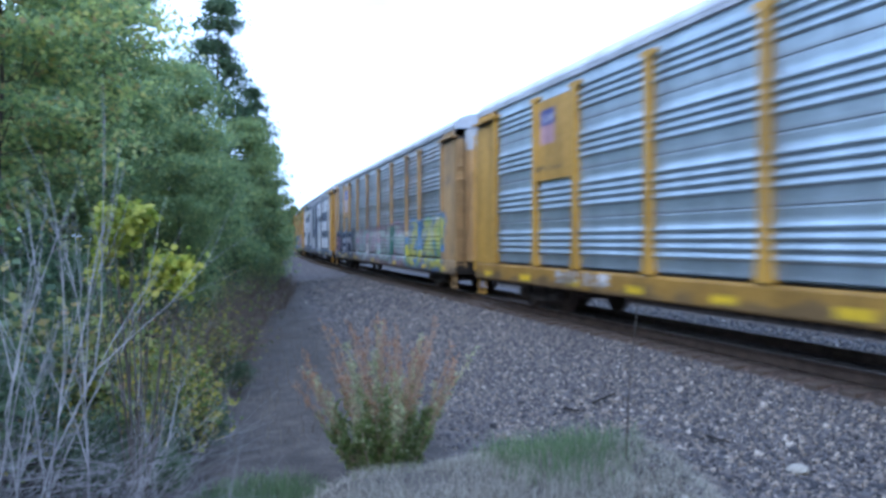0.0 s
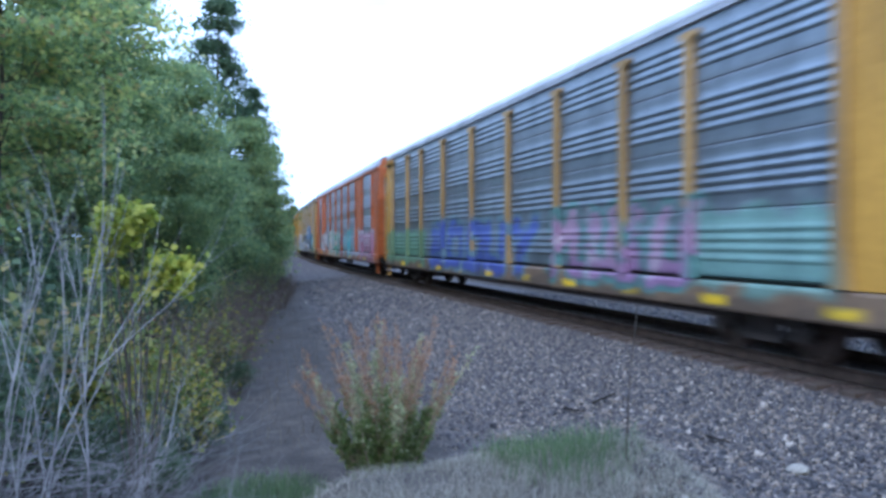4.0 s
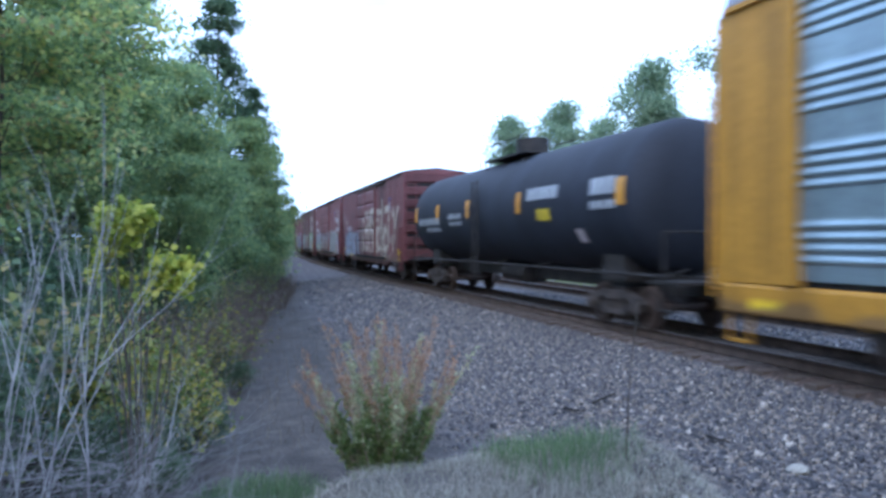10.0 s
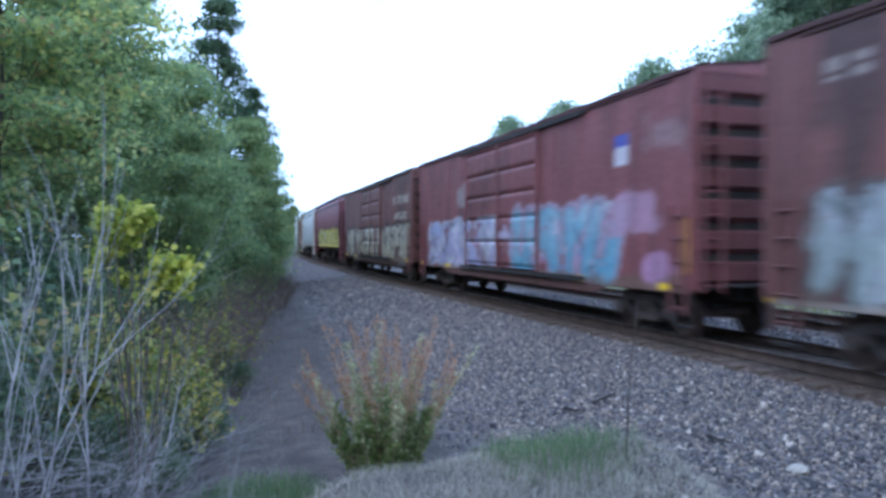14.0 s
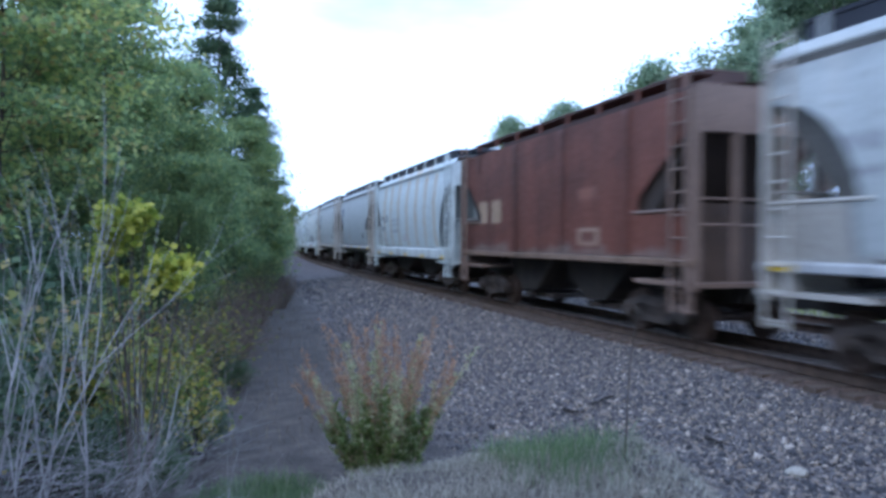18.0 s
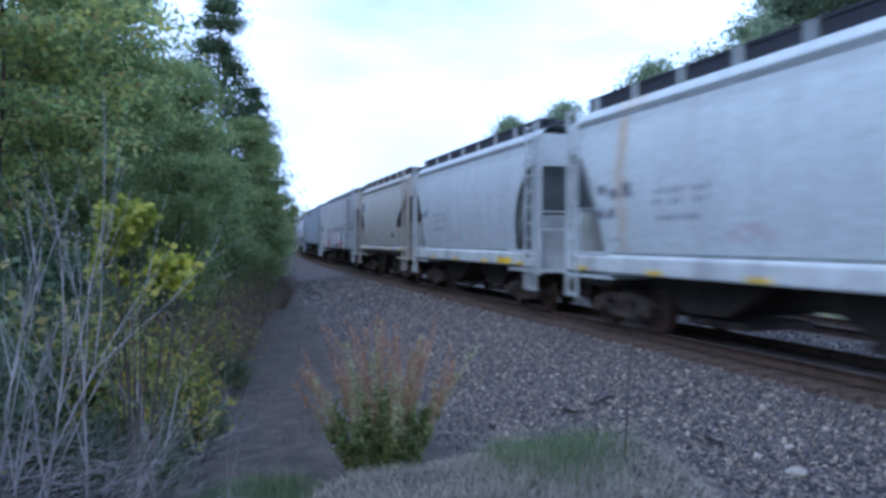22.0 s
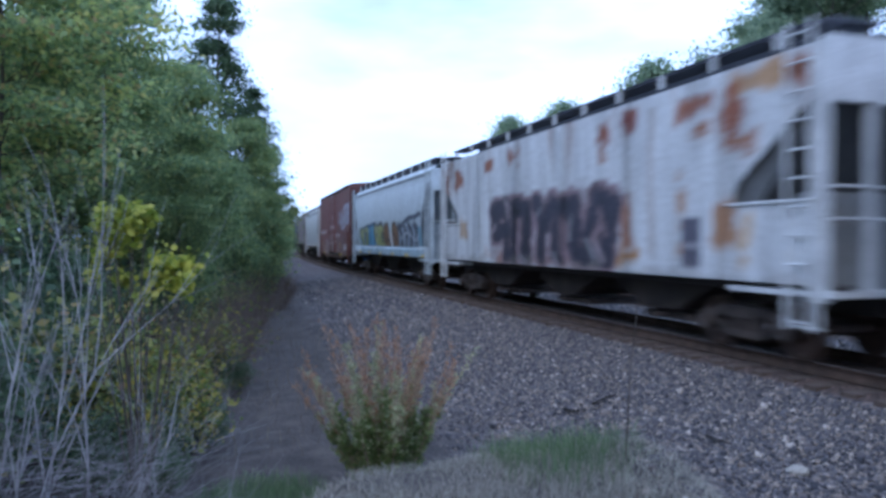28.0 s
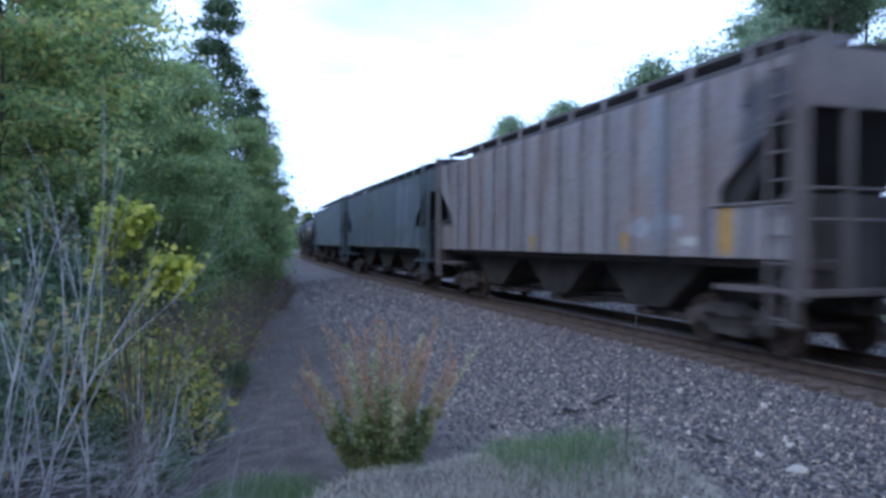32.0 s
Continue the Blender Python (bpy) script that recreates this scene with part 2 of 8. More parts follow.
def bubble(d, z, d0, d1, z0, z1, n, seed):
    """Distance to the strokes of n rounded letters that fill a frame."""
    r = random.Random(seed)
    best = np.full(d.shape, 9.0)
    w, h = (d1 - d0) / n, z1 - z0
    for i in range(n):
        a, lean = d0 + w * i, r.uniform(-0.12, 0.12) * w
        P = [(a + w * (0.18 + 0.32 * p) + lean * q, z0 + h * (0.16 + 0.34 * q)) for q in range(3) for p in range(3)]
        shape = r.choice([(0, 6, 8, 2), (0, 6, 4, 8, 2), (6, 0, 2, 8), (8, 6, 0, 2, 5, 4), (0, 6, 8, 5, 3), (2, 0, 6, 8, 5), (8, 6, 3, 5, 2, 0), (0, 6, 8, 2, 0), (6, 4, 8, 4, 1)])
        for p, q in zip(shape, shape[1:]):
            best = np.minimum(best, seg_dist(d, z, P[p], P[q]))
    return best


def paint_at(d, z, base, ops):
    """The colour at each place: the base coat, then each coat of ops in turn."""
    col = np.repeat(np.array(base, float)[None, :], len(d), 0)
    for op in ops:
        k, *v = op
        if k in ("ell", "line", "poly", "cloud", "tag", "script"):
            v = [tuple(0.78 * q for q in u) if isinstance(u, tuple) and len(u) == 3 else u for u in v]
        if k == "rect":
            d0, d1, z0, z1, c = v
            col = lay(col, soft(np.maximum(np.abs(d - (d0 + d1) / 2) - (d1 - d0) / 2, np.abs(z - (z0 + z1) / 2) - (z1 - z0) / 2)), c)
        elif k == "ell":
            a, b, ra, rb, c = v
            col = lay(col, soft(np.hypot((d - a) / ra, (z - b) / rb) - 1 + 0.12 * wob(d, z, int(a * 7), 4), 0.15), c)
        elif k == "line":
            pts, w, c = v
            best = np.full(d.shape, 9.0)
            for p, q in zip(pts, pts[1:]):
                best = np.minimum(best, seg_dist(d, z, p, q))
            col = lay(col, soft(best - w), c)
        elif k == "poly":
            pts, c = v
            inside = np.zeros(d.shape, bool)
            for (a0, b0), (a1, b1) in zip(pts, pts[1:] + pts[:1]):
                if b0 != b1:
                    inside ^= ((z > b0) != (z > b1)) & (d < (a1 - a0) * (z - b0) / (b1 - b0) + a0)
            col = lay(col, inside.astype(float), c)
        elif k == "cloud":
            d0, d1, z0, z1, c, amount = v
            e = np.maximum((np.abs(d - (d0 + d1) / 2) - (d1 - d0) / 2), (np.abs(z - (z0 + z1) / 2) - (z1 - z0) / 2))
            col = lay(col, soft(e + 0.22 * wob(d, z, int(d0 * 11 + z0 * 5), 3.2), 0.12), c, amount)
        elif k == "tag":
            d0, d1, z0, z1, n, fill, fill2, rim, seed = v
            wd = d + 0.16 * wob(d * 0.8, z, seed, 2.6) + 0.14 * (z - z0)
            wz = z + 0.13 * wob(d, z * 0.7, seed + 5, 2.2)
            dist = bubble(wd, wz, d0, d1, z0, z1, n, seed) + 0.05 * wob(d, z, seed, 5)
            w = 0.25 * min((d1 - d0) / n, (z1 - z0) * 0.62) * (1 + 0.25 * wob(d, z, seed + 9, 1.3))
            col = lay(col, soft(dist - w - 0.13), rim)
            mix = np.clip((z - z0) / (z1 - z0) + 0.5 * wob(d, z, seed + 1, 2.5), 0, 1)[:, None]
            both = np.array(fill)[None, :] * (1 - mix) + np.array(fill2)[None, :] * mix
            m = soft(dist - w)[:, None]
            col = col * (1 - m) + both * m
            r = random.Random(seed + 40)
            body = soft(dist - w - 0.10)
            shades = [fill, fill2, rim, tuple(q * 0.3 for q in fill), tuple(min(0.6, q * 0.6 + 0.26) for q in fill2), tuple(min(0.55, q + 0.15) for q in rim)]
            for _ in range(7 * n):
                a, b = r.uniform(d0, d1), r.uniform(z0, z1)
                e = (a + r.uniform(-0.5, 0.5), b + r.uniform(-0.55, 0.55))
                col = lay(col, soft(seg_dist(d, z, (a, b), e) - r.uniform(0.03, 0.10), 0.05) * body, r.choice(shades), 0.8)
            col = lay(col, soft(np.abs(dist - w) - 0.028), tuple(v * 0.55 for v in rim), 0.7)
        elif k == "script":
            d0, d1, z0, z1, n, c, w, seed = v
            wd, wz = d + 0.14 * wob(d * 0.8, z, seed, 2.4) + 0.22 * (z - z0), z + 0.10 * wob(d, z, seed + 5, 2.2)
            dist = bubble(wd, wz, d0, d1, z0, z1, n, seed)
            col = lay(col, soft(dist - w - 0.05 * wob(d, z, seed, 6)) * np.clip(0.85 + 0.5 * wob(d, z, seed + 2, 5), 0, 1), c, 0.95)
        elif k == "wild":
            d0, d1, z0, z1, n, shades, seed = v
            r = random.Random(seed)
            for _ in range(n):
                a, b = r.uniform(d0, d1), r.uniform(z0, z1)
                m = (min(max(a + r.uniform(-0.6, 0.6), d0), d1), min(max(b + r.uniform(-0.6, 0.6), z0), z1))
                e = (min(max(m[0] + r.uniform(-0.4, 0.4), d0), d1), min(max(m[1] + r.uniform(-0.5, 0.5), z0), z1))
                col = lay(col, soft(np.minimum(seg_dist(d, z, (a, b), m), seg_dist(d, z, m, e)) - r.uniform(0.04, 0.13), 0.05), r.choice(shades), 0.85)
        elif k == "bars":
            d0, d1, z0, z1, n, c = v
            w = (d1 - d0) / n
            inside = (d > d0) & (d < d1) & (np.mod(d - d0, w) < w * 0.72) & (z > z0) & (z < z1)
            gap = np.abs(np.mod((z - z0) / (z1 - z0) * 2.0 + np.floor((d - d0) / w) * 0.37, 1) - 0.5) < 0.40
            col = lay(col, (inside & gap).astype(float), c, 0.85)
        elif k == "streak":
            a, w, top, length, c, amount = v
            m = np.clip(1 - np.abs(d - a + 0.08 * wob(d, z, int(a * 13), 3)) / w, 0, 1) * np.clip((z - top + length) / length, 0, 1) * (z < top + 0.1)
            col = lay(col, m ** 0.7 * (0.9 + 0.3 * wob(d, z, int(a * 17), 8)), c, amount)
        elif k == "rust":
            c, amount, scale, cut, seed = v
            m = np.clip((wob(d, z * 0.6, seed, scale) * 0.6 + wob(d, z, seed + 3, scale * 3) * 0.5 - cut) * 3, 0, 1)
            col = lay(col, m, c, amount)
    return col


def painted(name, rough, metal, grime=0.3):
    """Paint whose colour is laid on the mesh, with road dirt, rain streaks and fine relief over it."""
    m, n, l, b = mat(name, rough, metal)
    at = n.new("ShaderNodeAttribute")
    at.attribute_name = "coat"
    streaks = noise_node(n, l, 1.0, 5.0, "Object", (2.2, 1.0, 0.4))
    spots = noise_node(n, l, 9.0, 5.0)
    dirt = ramp(n, l, streaks, [(0.32, (1 - grime, 1 - grime, 1 - grime)), (0.62, (1.05, 1.05, 1.05))])
    c = mixc(n, l, 1.0, at.outputs["Color"], dirt, "MULTIPLY")
    c = mixc(n, l, 1.0, c, ramp(n, l, spots, [(0.3, (0.86, 0.85, 0.84)), (0.6, (1.05, 1.05, 1.05))]), "MULTIPLY")
    l.new(c, b.inputs["Base Color"])
    if metal:
        bare = n.new("ShaderNodeAttribute")
        bare.attribute_name = "bare"
        mul = n.new("ShaderNodeMath")
        mul.operation = "MULTIPLY"
        mul.inputs[1].default_value = metal
        l.new(bare.outputs["Fac"], mul.inputs[0])
        l.new(mul.outputs[0], b.inputs["Metallic"])
    l.new(ramp(n, l, spots, [(0.3, (min(1, rough + 0.15),) * 3), (0.7, (rough,) * 3)]), b.inputs["Roughness"])
    bumped(n, l, b, spots, 0.12, 0.01)
    return m


paint_steel = painted("weathered_painted_steel", 0.55, 0.0)
paint_clean = painted("cleaner_painted_steel", 0.5, 0.0, 0.07)
paint_zinc = painted("weathered_galvanised_steel", 0.34, 0.7, 0.22)
dark_steel = two_tone("grimy_dark_steel", (0.018, 0.016, 0.015), (0.045, 0.038, 0.034), 2.5, 0.75, 0.2, 30)
truck_steel = two_tone("dusty_cast_steel", (0.035, 0.028, 0.025), (0.09, 0.07, 0.06), 3, 0.85, 0.1, 30)
wheel_steel = two_tone("rusty_wheel_steel", (0.05, 0.033, 0.026), (0.10, 0.065, 0.05), 4, 0.7, 0.3, 30)
black_paint = two_tone("sooty_black_tank_paint", (0.006, 0.009, 0.016), (0.015, 0.020, 0.032), 0.8, 0.75, 0.0, 20, 0.1, 0.01, "Object", (1, 1, 0.5))
# a darker brown than the cast steel of the trucks
bay_steel = two_tone("dark_brown_hopper_steel", (0.014, 0.011, 0.009), (0.040, 0.030, 0.024), 2.0, 0.85, 0.0, 30)
plain_coats = {}


def coat(c, rough=0.6):
    """Plain weathered paint of one colour for fittings."""
    key = (tuple(round(v, 3) for v in c), rough)
    if key not in plain_coats:
        plain_coats[key] = two_tone("worn_paint", tuple(v * 0.78 for v in c), tuple(min(1, v * 1.08) for v in c), 1.6, rough, 0, 22, 0.15)
    return plain_coats[key]


def side_sheet(name, L, rows, material, parent, base, ops, step=0.12, label="", far=False):
    """A side sheet in relief: rows of (z, y, d of its front edge, d of its rear edge), from bottom to top, coloured by paint_at."""
    n = max(2, round((rows[0][3] - rows[0][2]) / step) + 1)
    u = np.linspace(0, 1, n)
    sgn = -1.0 if far else 1.0
    D = np.concatenate([d0 + (d1 - d0) * u for z, y, d0, d1 in rows])
    Z = np.concatenate([np.full(n, r[0]) for r in rows])
    Y = np.concatenate([np.full(n, r[1]) for r in rows]) * sgn
    i = np.arange(len(rows) * n).reshape(len(rows), n)
    a, b, c, d = i[:-1, :-1].ravel(), i[:-1, 1:].ravel(), i[1:, 1:].ravel(), i[1:, :-1].ravel()
    keep = np.array([abs(rows[k][0] - rows[k + 1][0]) > 1e-6 for k in range(len(rows) - 1)]).repeat(n - 1)
    q = np.stack([b, a, d, c], 1)[keep]
    me = raw_mesh(name, np.stack([L / 2 - D, Y, Z], 1), q if not far else q[:, ::-1])
    col = np.ones((len(D), 4), np.float32)
    col[:, :3] = np.clip(paint_at(D, Z, base, ops), 0, 1)
    at = me.attributes.new("coat", "FLOAT_COLOR", "POINT")
    at.data.foreach_set("color", col.ravel())
    bare = (np.abs(col[:, :3] - np.array(base)[None, :]).max(1) < 0.02).astype(np.float32)
    me.attributes.new("bare", "FLOAT", "POINT").data.foreach_set("value", bare)
    return part(name, me, material, parent, label)


def plain_rows(z0, z1, y, d0, d1, n):
    return [(z0 + (z1 - z0) * k / n, y, d0, d1) for k in range(n + 1)]
# ---- running gear shared by all cars ----
def wheel_mesh():
    bm = BM()
    prof = [(-0.07, 0.10), (-0.07, 0.36), (-0.075, 0.455), (-0.045, 0.455), (-0.04, 0.425), (0.07, 0.415), (0.07, 0.36), (0.03, 0.33), (0.02, 0.15), (0.06, 0.12), (0.06, 0.0), (-0.07, 0.0)]
    n = 20
    rings = [[bm.verts.new((r * math.cos(6.2832 * i / n), -y, 0.42 + r * math.sin(6.2832 * i / n))) for y, r in prof[:-2]] for i in range(n)]
    for i in range(n):
        a, b = rings[i], rings[(i + 1) % n]
        for k in range(len(a) - 1):
            bm.faces.new((a[k], b[k], b[k + 1], a[k + 1]))
    me = bpy.data.meshes.new("wheel")
    bm.to_mesh(me)
    bm.free()
    me.materials.append(wheel_steel)
    return me


def frame_mesh():
    """A cast side frame: arched top chord, sagging bottom chord, spring nest and journal boxes."""
    bm = BM()
    prism(bm, [(-1.08, 0.52), (-0.95, 0.62), (-0.45, 0.74), (0.45, 0.74), (0.95, 0.62), (1.08, 0.52), (0.98, 0.40), (0.72, 0.50), (0.42, 0.60), (-0.42, 0.60), (-0.72, 0.50), (-0.98, 0.40)], -1.08, -0.92)
    prism(bm, [(-0.80, 0.52), (-0.42, 0.24), (0.42, 0.24), (0.80, 0.52), (0.66, 0.52), (0.36, 0.34), (-0.36, 0.34), (-0.66, 0.52)], -1.07, -0.93)
    for x in (-0.36, 0.26):
        box(bm, x, x + 0.10, -1.06, -0.94, 0.3, 0.64)
    for x in (-0.16, 0.0, 0.16):
        bar(bm, (x, -1.0, 0.33), (x, -1.0, 0.56), 0.065, 8)
    box(bm, -0.27, 0.27, -1.10, -0.9, 0.55, 0.66)
    for x in (-0.89, 0.89):
        bar(bm, (x, -1.14, 0.42), (x, -0.85, 0.42), 0.13, 10)
    me = bpy.data.meshes.new("side_frame")
    bm.to_mesh(me)
    bm.free()
    me.materials.append(truck_steel)
    return me


WHEEL, FRAME = wheel_mesh(), frame_mesh()
ab = BM()
bar(ab, (0, -0.95, 0.42), (0, 0.95, 0.42), 0.085, 8)
AXLE = bpy.data.meshes.new("axle")
ab.to_mesh(AXLE)
ab.free()
AXLE.materials.append(wheel_steel)
bb = BM()
box(bb, -0.2, 0.2, -0.95, 0.95, 0.5, 0.8)
BOLSTER = bpy.data.meshes.new("bolster")
bb.to_mesh(BOLSTER)
bb.free()
BOLSTER.materials.append(truck_steel)
cb = BM()
prism(cb, [(0.0, 0.72), (0.0, 0.98), (0.45, 0.95), (0.62, 1.0), (0.75, 0.98), (0.75, 0.72), (0.6, 0.70), (0.45, 0.75)], -0.11, 0.13)
bar(cb, (0.2, -0.12, 0.7), (0.5, -0.3, 0.35), 0.03)
COUPLER = bpy.data.meshes.new("coupler")
cb.to_mesh(COUPLER)
cb.free()
COUPLER.materials.append(dark_steel)


def under(car, L, centres):
    """Trucks, couplers, centre sill and brake gear."""
    for x in centres:
        truck = part("truck", BOLSTER, None, car)
        truck.location = (x, 0, 0)
        for turn in (0, math.pi):
            part("side_frame", FRAME, None, truck).rotation_euler = (0, 0, turn)
        for dx in (-0.89, 0.89):
            part("axle", AXLE, None, truck).location = (dx, 0, 0)
            for y, turn in ((-0.76, 0), (0.76, math.pi)):
                w = part("wheel", WHEEL, None, truck)
                w.location, w.rotation_euler = (dx, y, 0), (0, 0, turn)
    for x, turn in ((L / 2 - 0.1, 0), (-L / 2 + 0.1, math.pi)):
        c = part("coupler", COUPLER, None, car)
        c.location, c.rotation_euler = (x, 0, 0), (0, 0, turn)
    b = BM()
    box(b, -L / 2 + 0.15, L / 2 - 0.15, -0.32, 0.32, 0.72, 1.08)
    part("centre_sill", b, dark_steel, car)


def ladder(name, car, x, y, z0, z1, wide, material, along="x"):
    """Two stiles and rungs, on a side (along x) or on an end (along y)."""
    b = BM()
    e = wide / 2
    pts = ((x - e, y, x + e, y) if along == "x" else (x, y - e, x, y + e))
    bar(b, (pts[0], pts[1], z0), (pts[0], pts[1], z1), 0.03)
    bar(b, (pts[2], pts[3], z0), (pts[2], pts[3], z1), 0.03)
    z = z0 + 0.12
    while z < z1:
        bar(b, (pts[0], pts[1], z), (pts[2], pts[3], z), 0.018)
        z += 0.40
    return part(name, b, material, car)


def steps(car, L, y, material, z=0.9):
    """Sill steps at the corners."""
    for x in (L / 2 - 0.35, -L / 2 + 0.35):
        for s in (-1, 1):
            b = BM()
            for dx in (-0.22, 0.22):
                box(b, x + dx - 0.02, x + dx + 0.02, s * y - 0.02, s * y + 0.02, z - 0.5, z + 0.05)
            box(b, x - 0.24, x + 0.24, s * y - 0.05, s * y + 0.05, z - 0.52, z - 0.48)
            part("sill_step", b, material, car)


WHT, BLK = (0.62, 0.64, 0.66), (0.015, 0.015, 0.02)
REF = (0.85, 0.55, 0.02)
MADE = []


def start(name, F, R, label, category):
    car = tagged(new(name), label, category, "cars of the freight train")
    MADE.append((car, (F + R) / 2))
    return car, R - F


# ---- autoracks ----
POSTS = (1.5, 4.6, 6.65, 9.5, 12.4, 15.3, 18.2, 20.95, 22.95, 25.5)


def rib_rows(d0, d1, deep, seam, top):
    """Four tiers of screens: a band of four rounded ribs between flats, and a thin groove at each joint."""
    rows, pitch = [], (top - 1.20) / 4
    for k in range(4):
        z = 1.20 + pitch * k
        if seam:
            rows += [(z, -1.43, d0, d1), (z + 0.002, -1.395, d0, d1), (z + 0.024, -1.395, d0, d1), (z + 0.026, -1.43, d0, d1)]
        rows += [(z + 0.03 + f, -1.43, d0, d1) for f in (0.0, 0.07, 0.14, 0.21)]
        for r in range(4):
            a = z + 0.26 + 0.158 * r
            rows += [(a, -1.43, d0, d1), (a + 0.014, -1.43 - 0.62 * deep, d0, d1), (a + 0.036, -1.43 - deep, d0, d1), (a + 0.066, -1.43 - 0.86 * deep, d0, d1), (a + 0.10, -1.43 - 0.3 * deep, d0, d1), (a + 0.125, -1.43, d0, d1)]
        rows += [(z + pitch - 0.12, -1.43, d0, d1), (z + pitch - 0.03, -1.43, d0, d1)]
    return rows


def drum_doors(car, L, turn, trim, roofc):
    """A bulging end door under a hood in the roof's colour, between ladder columns."""
    plan = [(0.46 * math.cos(a), 1.12 * math.sin(a)) for a in np.linspace(-math.pi / 2, math.pi / 2, 13)]
    for name, z0, z1, c in (("end_door", 1.12, 4.80, trim), ("door_hood", 4.80, 5.46, roofc)):
        b = BM()
        lo = [b.verts.new((turn * (L / 2 - 0.12 + p), q, z0)) for p, q in plan]
        hi = [b.verts.new((turn * (L / 2 - 0.12 + p), q, z1)) for p, q in plan]
        for i in range(len(plan) - 1):
            b.faces.new((lo[i], lo[i + 1], hi[i + 1], hi[i]))
        b.faces.new(lo)
        b.faces.new(hi[::-1])
        ob = part(name, b, coat(c), car)
        if name == "end_door":
            b = BM()
            box(b, min(turn * (L / 2 + 0.26), turn * (L / 2 + 0.36)), max(turn * (L / 2 + 0.26), turn * (L / 2 + 0.36)), -0.42, -0.12, 3.32, 3.42)
            part("door_handle", b, dark_steel, ob)
            b = BM()
            bar(b, (turn * (L / 2 + 0.345), 0.0, 1.2), (turn * (L / 2 + 0.345), 0.0, 4.75), 0.03)
            part("lock_rod", b, dark_steel, ob)
    for y in (-1.33, 1.33):
        b = BM()
        x0, x1 = sorted((turn * (L / 2 - 0.16), turn * (L / 2 + 0.05)))
        box(b, x0, x1, y - 0.12, y + 0.12, 1.1, 5.15)
        part("corner_post", b, coat(tuple(v * 0.82 for v in trim)), car)
    ladder("ladder", car, turn * (L / 2 + 0.10), -1.33, 0.9, 5.0, 0.34, coat(trim), "y")


def flat_doors(car, L, turn, trim, roofc):
    """Recessed ribbed end doors between bright corner posts, under a painted gable."""
    for side in (-1, 1):
        b = BM()
        x = turn * (L / 2 - 0.115)
        for k in range(7):
            y = side * (0.02 + 0.17 * k)
            box(b, min(x, x + turn * (0.05 + 0.04 * (k % 2))), max(x, x + turn * (0.05 + 0.04 * (k % 2))), min(y, y + side * 0.165), max(y, y + side * 0.165), 1.14, 4.9)
        door = part("end_door", b, coat((0.36, 0.40, 0.43)), car, "ribbed galvanised end door")
        b = BM()
        bar(b, (turn * (L / 2 - 0.01), side * 0.30, 1.2), (turn * (L / 2 - 0.01), side * 0.30, 4.85), 0.025)
        part("lock_rod", b, dark_steel, door)
        b = BM()
        x0, x1 = sorted((turn * (L / 2 - 0.34), turn * (L / 2 + 0.16)))
        box(b, x0, x1, side * 1.34 - 0.12, side * 1.34 + 0.12, 1.1, 5.3)
        part("corner_post", b, coat(trim), car)
    b = BM()
    x0, x1 = sorted((turn * (L / 2 - 0.34), turn * (L / 2 + 0.10)))
    prism_y = [(-1.22, 4.9), (1.22, 4.9), (1.46, 5.36), (1.2, 5.86), (0.0, 5.98), (-1.2, 5.86), (-1.46, 5.36)]
    lo = [b.verts.new((x0, y, z)) for y, z in prism_y]
    hi = [b.verts.new((x1, y, z)) for y, z in prism_y]
    b.faces.new(lo)
    b.faces.new(hi[::-1])
    for i in range(7):
        b.faces.new((lo[i], hi[i], hi[(i + 1) % 7], lo[(i + 1) % 7]))
    part("end_gable", b, coat(trim), car)
    ladder("ladder", car, turn * (L / 2 + 0.20), -1.34, 0.9, 4.2, 0.34, coat(trim), "y")


